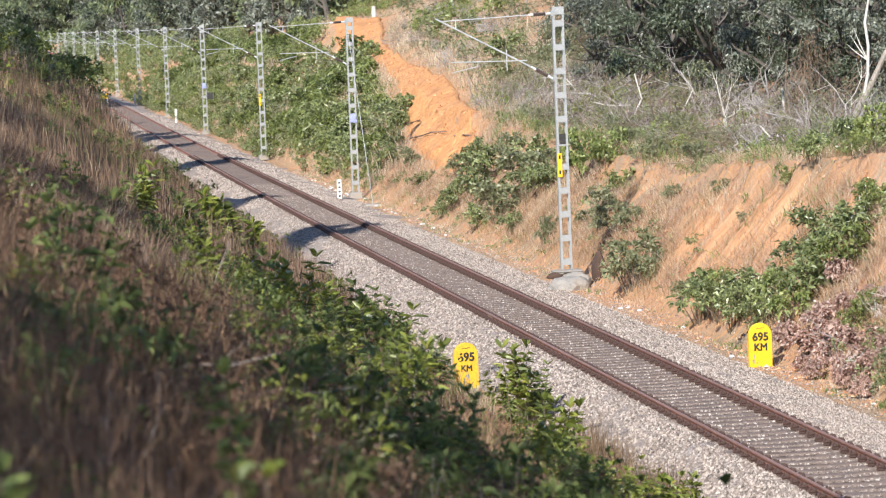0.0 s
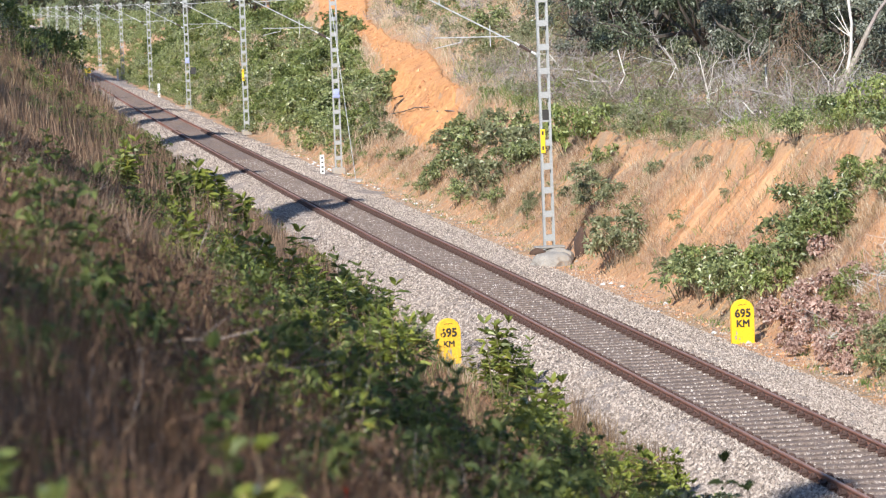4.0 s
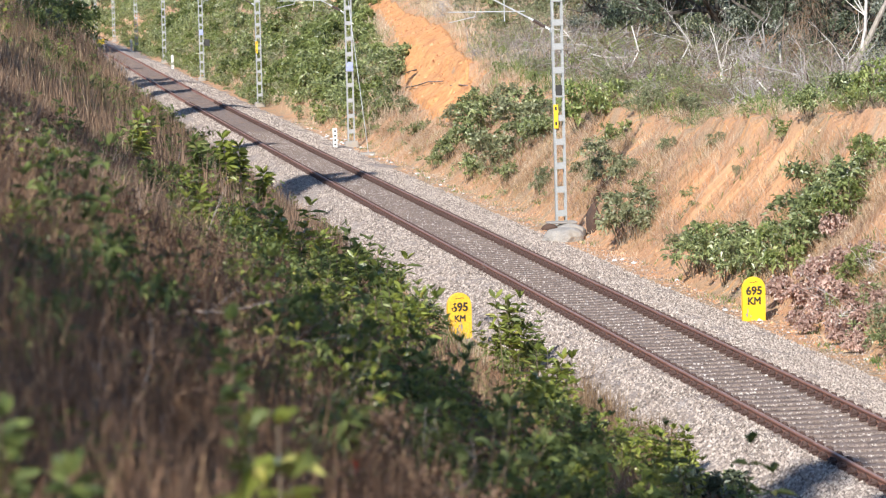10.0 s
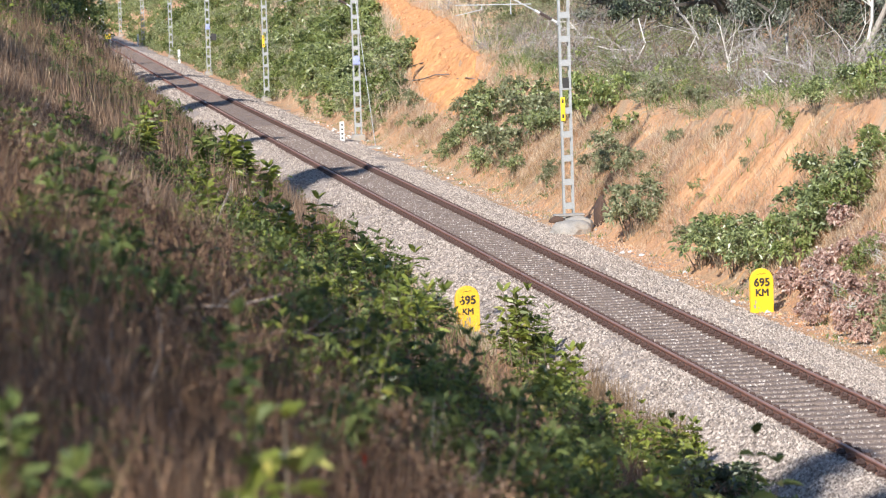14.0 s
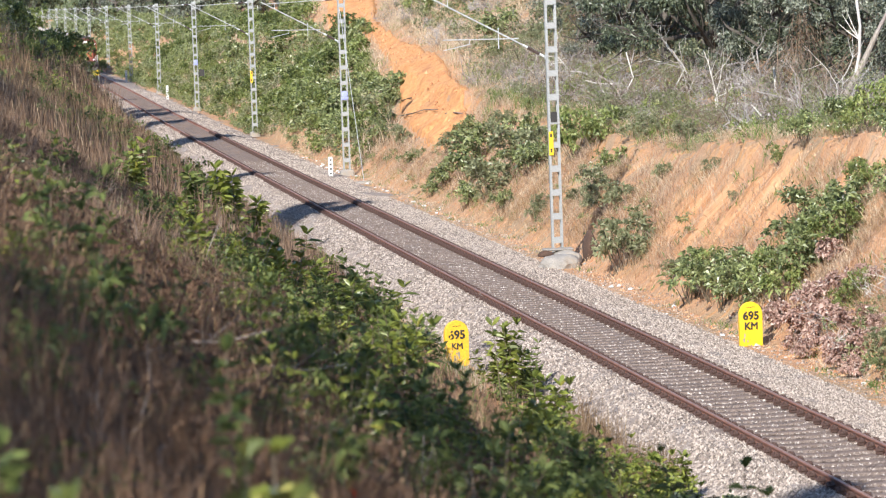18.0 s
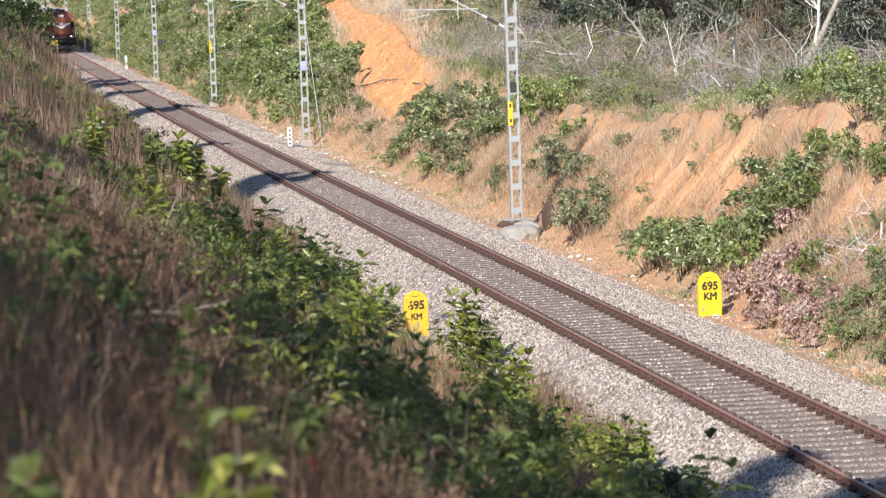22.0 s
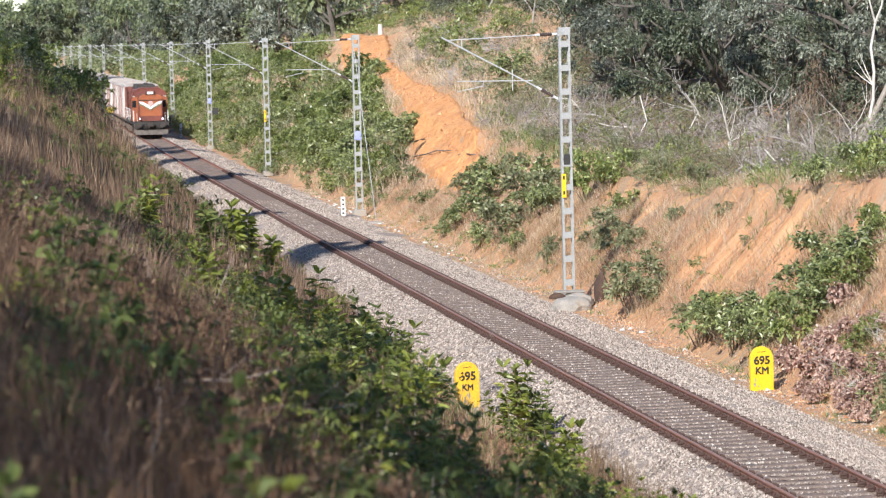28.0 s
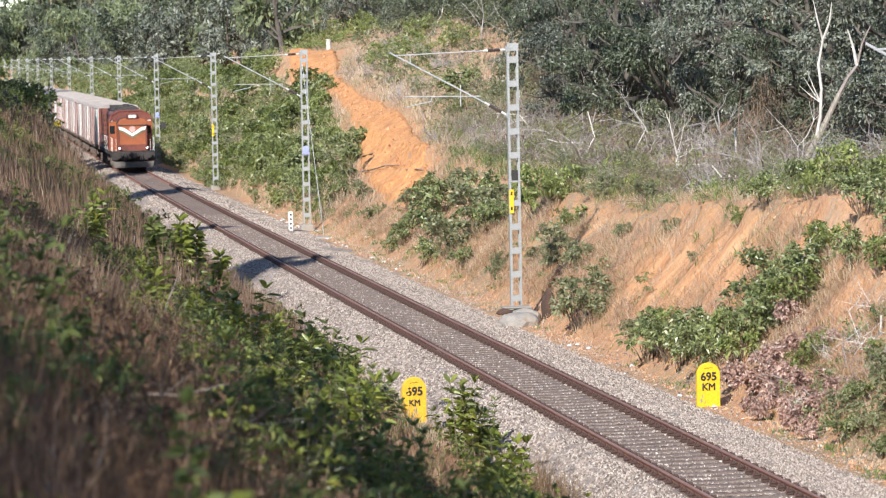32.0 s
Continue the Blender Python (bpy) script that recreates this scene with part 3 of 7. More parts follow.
# ---- lineside things ----
MAST_Y = [49.5, 101.1, 157.5, 208.4, 263.0, 319.0, 375.0, 431.0, 487.0, 543.0, 599.0, 655.0, 711.0, 767.0, 823.0, 879.0]
MAST_OFF = 3.39
MAST_TOP = 7.78


def mast_parts():
    """A lattice mast of two channels with batten plates, its bracket arm and its footing, at its base; the track lies at -x."""
    m = thing("overhead_line_mast", "galvanised lattice steel mast with a bracket arm over the track", "mast", group="masts along the track")
    H = MAST_TOP + 0.25
    for s in (-1, 1):
        bm = bmesh.new()
        x = s * 0.135
        box(bm, (x - 0.03, -0.09, 0), (x + 0.03, -0.075, H))
        box(bm, (x - 0.03, 0.075, 0), (x + 0.03, 0.09, H))
        box(bm, (x + s * 0.022, -0.075, 0), (x + s * 0.034, 0.075, H))
        part("channel", bm, M_MAST, m)
    plates = bm_mesh("batten_plate", boxes(((-0.165, -0.103, -0.09), (0.165, -0.0925, 0.09))), M_MAST)
    k, z = 0, 0.55
    while z < H - 0.1:
        for y in (0, 0.1955):
            ob = part("batten_plate", plates, None, m)
            ob.location = (0, y, z)
        z += 0.70
    part("cap_plate", boxes(((-0.17, -0.1, H - 0.22), (0.17, 0.1, H + 0.01))), M_MAST, m)
    return m


def bracket(m):
    H = MAST_TOP + 0.25
    zt = H - 0.18
    stay_in, tip = Vector((-0.18, 0, zt)), Vector((-3.5, 0, zt - 0.12))
    part("stay_tube", tubes(((stay_in + Vector((-0.62, 0, -0.02)), tip), 0.016)), M_TUBE, m)
    part("bracket_tube", tubes((((-0.18, 0, 5.93), (-0.8, 0, 5.93 + 0.36)), 0.022), (((-0.8, 0, 6.29), (-3.62, 0, zt - 0.03)), 0.023)), M_TUBE, m)
    part("register_arm", tubes((((-0.95, 0, 6.50), (-3.2, 0, 6.53)), 0.016), (((-1.55, 0, 6.84), (-1.55, 0, 6.22)), 0.015), (((-2.4, 0, 6.52), (-2.42, 0, 6.38), (-3.2, 0, 6.22)), 0.012)), M_TUBE, m)
    part("dropper_clamp", tubes((((-3.02, 0, zt - 0.08), (-3.02, 0, zt - 0.34)), 0.014)), M_TUBE, m)
    for a, b in ((Vector((-0.18, 0, zt)), Vector((-0.82, 0, zt - 0.02))), (Vector((-0.18, 0, 5.93)), Vector((-0.8, 0, 6.29)))):
        bm = bmesh.new()
        n = 6
        p, q = a.lerp(b, 0.28), a.lerp(b, 0.84)
        tube(bm, [p.lerp(q, i / (2 * n)) for i in range(2 * n + 1)], [0.065 if i % 2 else 0.04 for i in range(2 * n + 1)], 8)
        part("insulator", bm, M_INSUL, m, "ribbed dark brown porcelain insulator")
        for p, q in ((a, a.lerp(b, 0.285)), (a.lerp(b, 0.83), b.lerp(a, -0.06))):
            part("end_fitting", tubes(((p, q), 0.033)), M_CREAMY, m, "pale galvanised end fitting")
    bm = bmesh.new()
    box(bm, (-0.21, -0.11, 5.86), (-0.16, 0.11, 6.0))
    part("hinge_bracket", bm, M_MAST, m)
    bm = bmesh.new()
    box(bm, (-0.21, -0.11, zt - 0.08), (-0.16, 0.11, zt + 0.08))
    part("hinge_bracket", bm, M_MAST, m)


def footing(m, w, h, sub=0.0):
    bm = bmesh.new()
    box(bm, (-w, -w, -0.5), (w, w, h), 0.05)
    part("footing", bm, M_CONCRETE, m, "pale concrete footing block")


def plate(m, kind):
    if kind == "yellow":
        bm = boxes(((-0.175, -0.125, 3.05), (-0.04, -0.105, 3.75)), bevel=0.004)
        p = part("number_plate", bm, M_YELLOW, m, "yellow plate on the mast")
        for z in (3.14, 3.58):
            part("marking", boxes(((-0.135, -0.1285, z), (-0.08, -0.1255, z + 0.11))), M_BLACK, p, "black bar marking")
    else:
        bm = bmesh.new()
        revolve(bm, [(0.10, -0.145), (0.15, -0.14), (0.15, -0.125), (0.10, -0.12)], 12, "y", (0.0, 0, 3.55))
        box(bm, (-0.16, -0.135, 3.30), (0.16, -0.12, 3.42))
        part("sign_plate", bm, M_BLUE, m, "small blue enamel warning plate")


BASE_MAST = mast_parts()
bracket(BASE_MAST)
MASTS = []
for i, y in enumerate(MAST_Y):
    x = float(track_x(y)) + MAST_OFF
    m = pose(x, y, -0.25)
    if i == 0:
        BASE_MAST.matrix_world = m
        ob = BASE_MAST
    else:
        ob = copy_thing(BASE_MAST, m)
    MASTS.append(ob)
for i, ob in enumerate(MASTS):
    footing(ob, 0.30 if i != 1 else 0.26, 0.12)
plate(MASTS[1], "yellow")
part("black_plate", boxes(((-0.10, -0.122, 4.02), (0.09, -0.106, 4.32)), bevel=0.004), M_BLACK, MASTS[1], "small black plate on the mast")
plate(MASTS[2], "blue")
plate(MASTS[3], "yellow")
plate(MASTS[4], "blue")
part("switch_box", boxes(((0.22, -0.3, 2.45), (0.62, 0.1, 2.95)), ((0.15, -0.12, 2.6), (0.23, -0.05, 2.75)), bevel=0.01), M_BLACK, MASTS[4], "dark box fixed to the mast")


# the braced mast's guy and its anchor
guy = thing("guy_rod", "slanting guy rod from the mast to a concrete anchor", "guy rod", pose(float(track_x(150.5)) + MAST_OFF - 0.05, 150.5, -0.42))
bm = bmesh.new()
tube(bm, [(0.02, 0, 0.1), (-0.02, 6.85, 7.55)], 0.014, 5)
part("rod", bm, M_TUBE, guy)
part("anchor_block", boxes(((-0.33, -0.3, -0.4), (0.33, 0.3, 0.10)), bevel=0.05), M_CONCRETE, guy, "pale concrete anchor block")


def round_head(w, h, n=10):
    return [(-w, 0), (w, 0)] + [(w * math.cos(math.pi * k / n), h - w + w * math.sin(math.pi * k / n)) for k in range(n + 1)]


def writing(name, text, size, parent, x, z, y, material=None):
    cu = bpy.data.curves.new(name, "FONT")
    cu.body, cu.size, cu.align_x, cu.extrude, cu.bevel_depth, cu.bevel_resolution = text, size, 'CENTER', 0.002, size * 0.036, 0
    ob = new("temp_text", cu)
    me = bpy.data.meshes.new_from_object(ob.evaluated_get(bpy.context.evaluated_depsgraph_get()))
    bpy.data.objects.remove(ob)
    me.materials.clear()
    me.materials.append(material or M_BLACK)
    t = part(name, me, None, parent, "black painted lettering")
    t.matrix_basis = pose(x, y, z, 90)
    return t


def km_post(x, y, z, worn, turn):
    post = thing("kilometre_post", "yellow round-headed kilometre post lettered 695 KM" + (", paint worn" if worn else ""), "post", pose(x, y, z, 0, 0, turn), "kilometre posts")
    bm = bmesh.new()
    prism(bm, round_head(0.265, 0.99), -0.05, 0.05)
    bmesh.ops.bevel(bm, geom=[e for e in bm.edges if abs(e.verts[0].co.y - e.verts[1].co.y) < 1e-4], offset=0.008, segments=1, affect='EDGES')
    part("slab", bm, M_YELLOW_WORN if worn else M_YELLOW, post)
    part("footing", boxes(((-0.24, -0.09, -0.35), (0.24, 0.09, -0.005)), bevel=0.02), M_CONCRETE, post)
    writing("number", "695", 0.25, post, 0.0, 0.60, -0.0535)
    writing("lettering", "KM", 0.18 if worn else 0.22, post, 0.0, 0.38, -0.0535)
    for cx, cz, w in ((-0.165, 0.715, 0.036), (-0.145, 0.63, 0.024), (-0.10, 0.40, 0.018)) if worn else ():
        bm = bmesh.new()
        bm.faces.new([bm.verts.new((cx + w * a, -0.0665, cz + 1.2 * w * b)) for a, b in ((-1, -0.3), (-0.2, -0.9), (0.7, -0.6), (1, 0.3), (0.1, 1), (-0.8, 0.6))])
        part("faded_patch", bm, M_YELLOW_WORN, post, "yellow patch where the lettering has worn away")
    bm = bmesh.new()
    tube(bm, [(-0.10, -0.05, 0.86), (-0.03, -0.05, 0.875), (0.0, -0.05, 0.86), (0.04, -0.05, 0.885), (0.09, -0.05, 0.87)], 0.007, 4)
    part("emblem", bm, M_BLACK, post, "small black painted mark")
    bm = bmesh.new()
    r = random.Random(4 if worn else 9)
    for k in range(9 if worn else 4):
        cx, cz = r.uniform(-0.2, 0.05), r.uniform(0.02, 0.45 if worn else 0.26)
        w = r.uniform(0.012, 0.03)
        n = 7
        vs = [bm.verts.new((cx + w * r.uniform(0.5, 1.2) * math.cos(2 * math.pi * i / n), -0.0512, cz + 2.2 * w * r.uniform(0.5, 1.2) * math.sin(2 * math.pi * i / n))) for i in range(n)]
        bm.faces.new(vs)
    part("worn_patches", bm, M_CONCRETE, post, "grey concrete showing where paint has flaked")
    return post


km_post(3.31, 75.6, -0.42, False, 4)
km_post(-3.62, 73.3, -0.31, True, 10)


def grade_post(y, off, h):
    p = thing("gradient_post", "small white painted concrete post with dark marks", "post", pose(float(track_x(y)) + off, y, -0.42), "white posts")
    part("post_body", boxes(((-0.10, -0.06, -0.3), (0.10, 0.06, h)), bevel=0.012), M_WHITE, p)
    for k in range(4):
        part("marking", boxes(((-0.045, -0.0645, 0.2 + k * 0.2), (0.045, -0.0605, 0.28 + k * 0.2))), M_BLACK, p, "dark painted bar")


grade_post(155.6, 2.45, 0.98)
grade_post(296.0, 2.9, 1.25)
grade_post(372.0, 2.7, 1.3)

# the far yellow board beside the line
board = thing("marker_board", "yellow painted board on twin posts beside the far track", "board", pose(float(track_x(300)) - 2.95, 300, -0.55))
part("panel", boxes(((-0.30, -0.04, 2.40), (0.30, 0.04, 2.84)), bevel=0.02), M_YELLOW, board)
part("leg", boxes(((-0.29, -0.03, -0.2), (-0.23, 0.03, 2.41))), M_MAST, board)
part("leg", boxes(((0.23, -0.03, -0.2), (0.29, 0.03, 2.41))), M_MAST, board)

# ---- the train ----
M_ORANGE = surface("orange_loco_paint", (0.22, 0.055, 0.018), (0.32, 0.088, 0.027), 1.2, 0.55, 0, 30, 0.05, 0.002, dirt=(0.17, 0.045, 0.025))
M_MAROON = surface("red_brown_loco_paint", (0.13, 0.030, 0.022), (0.20, 0.048, 0.030), 1.2, 0.5, 0, 30, 0.05, 0.002, dirt=(0.20, 0.05, 0.03))
M_DARKRED = surface("sooty_red_paint", (0.10, 0.025, 0.018), (0.20, 0.05, 0.032), 1.5, 0.7, 0, 30, 0.1, 0.004, dirt=(0.04, 0.025, 0.02))
M_SOOT = surface("sooty_underframe", (0.022, 0.018, 0.016), (0.055, 0.045, 0.04), 2.0, 0.8, 0.1)
M_ROOF = surface("sooty_grey_roof", (0.025, 0.02, 0.018), (0.06, 0.05, 0.045), 1.0, 0.8)
M_CREAM = surface("off_white_paint", (0.70, 0.69, 0.65), (0.82, 0.81, 0.78), 2.0, 0.5, 0, 30, 0.05, 0.002)
M_WAGON = surface("dusty_white_wagon", (0.50, 0.485, 0.46), (0.68, 0.66, 0.63), 0.7, 0.7, 0, 20, 0.1, 0.004, (1, 1, 0.4), dirt=(0.28, 0.15, 0.11))
M_WAGON_GREEN = surface("pale_greenish_panel", (0.50, 0.54, 0.49), (0.66, 0.70, 0.64), 0.7, 0.7, 0, 20, 0.1, 0.004, (1, 1, 0.4), dirt=(0.36, 0.30, 0.26))
M_DUSTY = surface("dusty_running_gear", (0.075, 0.055, 0.045), (0.17, 0.128, 0.105), 2.0, 0.85, 0.0)
M_WAGON_RED = surface("faded_red_wagon", (0.24, 0.048, 0.032), (0.36, 0.085, 0.055), 0.7, 0.7, 0, 20, 0.1, 0.004, (1, 1, 0.4), dirt=(0.24, 0.15, 0.12))
M_WAGON_ROSY = surface("pinkish_dusty_panel", (0.36, 0.27, 0.24), (0.52, 0.43, 0.39), 0.7, 0.75, 0, 20, 0.1, 0.004, (1, 1, 0.4), dirt=(0.30, 0.14, 0.10))
# darker than the wagon red: the shade on the ends is in the colour
M_WAGON_END = surface("shaded_red_brown_steel", (0.10, 0.030, 0.022), (0.19, 0.058, 0.040), 0.8, 0.7, 0, 20, 0.1, 0.004, (1, 1, 0.4), dirt=(0.06, 0.035, 0.028))
M_WAGON_ROOF = surface("dusty_wagon_roof", (0.25, 0.22, 0.205), (0.39, 0.35, 0.325), 0.7, 0.8, dirt=(0.32, 0.22, 0.17))
M_GLASS = Nodes("dark_cab_glass").m
M_GLASS.node_tree.nodes["Principled BSDF"].inputs["Base Color"].default_value = (0.012, 0.014, 0.016, 1)
M_GLASS.node_tree.nodes["Principled BSDF"].inputs["Roughness"].default_value = 0.08
M_LAMP = Nodes("lit_marker_lamp").m
M_LAMP.node_tree.nodes["Principled BSDF"].inputs["Emission Color"].default_value = (1.0, 0.78, 1.0, 1)
M_LAMP.node_tree.nodes["Principled BSDF"].inputs["Emission Strength"].default_value = 3.0
M_STEEL_PALE = surface("dull_lamp_frame", (0.42, 0.36, 0.30), (0.58, 0.52, 0.46), 3.0, 0.5, 0.2)
M_STEEL = surface("dark_steel", (0.07, 0.055, 0.05), (0.15, 0.12, 0.11), 3.0, 0.6, 0.5)
M_OLIVE = surface("dull_green_stripe", (0.10, 0.13, 0.07), (0.17, 0.20, 0.11), 3, 0.6)
TRAIN = []


def wheelsets(v, ys, r=0.5):
    for y in ys:
        bm = bmesh.new()
        for s in (-1, 1):
            revolve(bm, [(r, s * 0.80), (r, s * 0.93), (r * 0.85, s * 0.935)] if s > 0 else [(r * 0.85, -0.935), (r, -0.93), (r, -0.80)], 16, "x", (0, y, r))
        revolve(bm, [(0.09, -1.05), (0.09, 1.05)], 8, "x", (0, y, r))
        part("wheelset", bm, M_STEEL, v)


def bogie(v, y0, n, name="bogie"):
    bm = bmesh.new()
    L = 1.0 * n
    for s in (-1, 1):
        box(bm, (s * 1.12 - 0.08, y0 - L, 0.42), (s * 1.12 + 0.08, y0 + L, 0.78), 0.03)
        for k in range(n):
            box(bm, (s * 1.22 - 0.1, y0 - L + 2 * L * (k + 0.5) / n - 0.2, 0.3), (s * 1.22 + 0.1, y0 - L + 2 * L * (k + 0.5) / n + 0.2, 0.75))
    box(bm, (-1.1, y0 - 0.3, 0.45), (1.1, y0 + 0.3, 0.9))
    return part(name, bm, M_DUSTY, v)


def loco_build():
    """A road-switcher diesel, its short hood and cab at -y, 17.1 m over its headstocks."""
    L = 8.55
    v = thing("diesel_locomotive", "orange diesel locomotive with white chevron and lit lamps, hauling wagons", "locomotive")
    part("underframe", boxes(((-1.42, -L, 1.02), (1.42, L, 1.30)), ((-0.9, -5.0, 0.45), (0.9, 5.0, 1.02))), M_SOOT, v)
    bm = bmesh.new()
    hood = [(-0.98, 1.30), (0.98, 1.30), (0.98, 3.15), (0.86, 3.42), (0.55, 3.52), (-0.55, 3.52), (-0.86, 3.42), (-0.98, 3.15)]
    prism(bm, hood, -L + 0.62, -L + 3.1)
    bmesh.ops.bevel(bm, geom=[e for e in bm.edges if all(abs(q.co.y + L - 0.62) < 1e-4 for q in e.verts)], offset=0.09, segments=2, affect='EDGES')
    part("short_hood", bm, M_ORANGE, v, "orange short hood nose")
    bm = bmesh.new()
    cab = [(-1.46, 1.30), (1.46, 1.30), (1.46, 3.25), (1.28, 3.72), (0.75, 4.0), (-0.75, 4.0), (-1.28, 3.72), (-1.46, 3.25)]
    prism(bm, cab, -L + 2.6, -L + 4.9)
    cabp = part("cab", bm, M_ORANGE, v, "dull orange cab with dark windows")
    part("cab_roof", prism(bmesh.new(), [(1.49, 3.27), (1.31, 3.75), (0.77, 4.03), (-0.77, 4.03), (-1.31, 3.75), (-1.49, 3.27), (-1.40, 3.27), (-1.25, 3.68), (-0.74, 3.94), (0.74, 3.94), (1.25, 3.68), (1.40, 3.27)], -L + 2.52, -L + 4.95), M_DARKRED, cabp, "sooty red curved cab roof")
    part("cab_brow", prism(bmesh.new(), [(-1.40, 3.30), (1.40, 3.30), (1.25, 3.68), (0.73, 3.93), (-0.73, 3.93), (-1.25, 3.68)], -L + 2.57, -L + 2.62), M_DARKRED, cabp, "sooty dark red panel under the cab roof")
    part("sooty_band", prism(bmesh.new(), [(-0.985, 3.02), (0.985, 3.02), (0.985, 3.10), (-0.985, 3.10)], -L + 0.60, -L + 1.4), M_DARKRED, v)
    part("hood_top", prism(bmesh.new(), [(-0.99, 3.14), (0.99, 3.14), (0.87, 3.43), (0.56, 3.55), (-0.56, 3.55), (-0.87, 3.43)], -L + 0.72, -L + 2.6), M_ROOF, v, "sooty top of the short hood")
    bm = bmesh.new()
    long_hood = [(-0.95, 1.30), (0.95, 1.30), (0.95, 3.62), (0.80, 3.88), (-0.80, 3.88), (-0.95, 3.62)]
    prism(bm, long_hood, -L + 4.9, L - 0.6)
    part("long_hood", bm, M_MAROON, v, "red-brown louvred engine hood")
    part("hood_roof", boxes(((-0.84, -L + 4.95, 3.84), (0.84, L - 0.7, 3.98)), ((-0.7, -1.5, 3.96), (0.7, 1.0, 4.22)), ((-0.8, 4.0, 3.96), (0.8, 6.6, 4.24)), bevel=0.03), M_ROOF, v, "sooty roof with fan and exhaust housings")
    for k in range(8):
        for s in (-1, 1):
            y = -L + 5.6 + k * 1.35
            part("hood_door", boxes(((s * 0.955 - 0.012, y, 1.5), (s * 0.955 + 0.012, y + 1.15, 3.4)), bevel=0.008), M_MAROON, v)
    for s in (-1, 1):
        part("cab_side_window", boxes(((s * 1.463 - 0.012, -L + 3.05, 2.35), (s * 1.463 + 0.016, -L + 4.35, 3.05)), bevel=0.01), M_GLASS, cabp)
        part("cab_front_window", boxes(((s * 1.22 - 0.2, -L + 2.592, 2.42), (s * 1.22 + 0.14, -L + 2.61, 2.98)), bevel=0.01), M_GLASS, cabp)
        part("cab_side", boxes(((s * 1.461 - 0.012, -L + 2.62, 1.33), (s * 1.461 + 0.008, -L + 4.88, 3.2)), bevel=0.006), M_MAROON, cabp, "red-brown lower cab side")
        part("marker_lamp", revolve(bmesh.new(), [(0.055, -L - 0.02), (0.055, -L + 0.06)], 12, "y", (s * 0.93, 0, 1.52)), M_LAMP, v, "small lit lamp")
        part("lamp_housing", revolve(bmesh.new(), [(0.11, -L + 0.02), (0.11, -L + 0.3)], 12, "y", (s * 0.93, 0, 1.52)), M_SOOT, v)
        bm = tubes((((s * 1.40, -L + 0.05, 1.05), (s * 1.40, -L + 0.05, 2.2), (s * 1.40, -L + 2.5, 2.2)), 0.016), (((s * 1.40, -L + 1.2, 1.3), (s * 1.40, -L + 1.2, 2.2)), 0.014), (((s * 1.15, -L + 0.05, 1.05), (s * 1.15, -L + 0.05, 2.1)), 0.014))
        part("handrail", bm, M_CREAM, v, "white painted handrail")
        bm = tubes((((s * 1.42, -L + 5, 2.2), (s * 1.42, L - 0.1, 2.2)), 0.012), *[(((s * 1.42, -L + 5 + 1.7 * k, 1.25), (s * 1.42, -L + 5 + 1.7 * k, 2.2)), 0.011) for k in range(8)])
        part("walkway_rail", bm, M_CREAM, v)
        part("cab_corner_stripe", boxes(((s * 1.30 - 0.14, -L + 2.57, 3.28), (s * 1.30 + 0.1, -L + 2.59, 3.36))), M_CREAM, cabp)
        bm = bmesh.new()
        revolve(bm, [(0.10, -L - 0.05), (0.10, -L + 0.0)], 10, "y", (s * 0.98, 0, 1.08))
        revolve(bm, [(0.24, -L - 0.42), (0.22, -L - 0.36), (0.10, -L - 0.34), (0.10, -L)], 14, "y", (s * 0.98, 0, 1.08))
        part("buffer", bm, M_SOOT, v, "sooty buffer")
        part("steps", boxes(*[((s * 1.33 - 0.16, -L + 0.05, z), (s * 1.33 + 0.1, -L + 0.4, z + 0.04)) for z in (0.38, 0.68, 0.98)], ((s * 1.5 - 0.06, -L + 0.05, 0.35), (s * 1.5 - 0.03, -L + 0.42, 1.05))), M_SOOT, v)
    # white winged chevron and medallion on the nose
    f = -L + 0.598
    for s in (-1, 1):
        bm = bmesh.new()
        out = [(0.0, 2.30), (0.30, 2.48), (0.62, 2.68), (0.90, 2.76), (0.94, 2.94), (0.62, 2.89), (0.38, 2.76), (0.18, 2.61), (0.0, 2.48)]
        prism(bm, [(s * x, z) for x, z in out][::s], f - 0.012, f + 0.03)
        part("chevron_wing", bm, M_CREAM, v, "off-white painted chevron wing")
    part("medallion", revolve(bmesh.new(), [(0.21, f - 0.035), (0.21, f + 0.02)], 20, "y", (0, 0, 2.76)), surface("dusty_red_medallion", (0.42, 0.20, 0.17), (0.60, 0.40, 0.36), 9, 0.6), v, "faded red round medallion")
    part("headlamp_shroud", boxes(((-0.42, -L + 0.50, 3.38), (0.42, -L + 0.95, 3.86)), bevel=0.12), M_DARKRED, v)
    part("brow", prism(bmesh.new(), [(-0.90, 3.06), (0.90, 3.06), (0.90, 3.20), (0.78, 3.38), (0.5, 3.46), (-0.5, 3.46), (-0.78, 3.38), (-0.90, 3.18)], -L + 0.57, -L + 0.75), M_ORANGE, v, "orange brow below the headlamp")
    part("nose_seam", boxes(((-0.96, -L + 0.575, 3.00), (0.96, -L + 0.62, 3.06))), M_SOOT, v, "sooty seam across the nose")
    for s in (-1, 1):
        part("nose_edge", boxes(((s * 0.93 - 0.05, -L + 0.575, 1.75), (s * 0.93 + 0.05, -L + 0.64, 2.9)), bevel=0.01), M_DARKRED, v)
        part("chevron_shadow_stripe", prism(bmesh.new(), [(s * x, z) for x, z in [(0.0, 2.18), (0.30, 2.36), (0.62, 2.56), (0.88, 2.64), (0.88, 2.72), (0.62, 2.65), (0.30, 2.45), (0.0, 2.27)]][::s], -L + 0.588, -L + 0.62), M_OLIVE, v, "dull green stripe under the chevron")
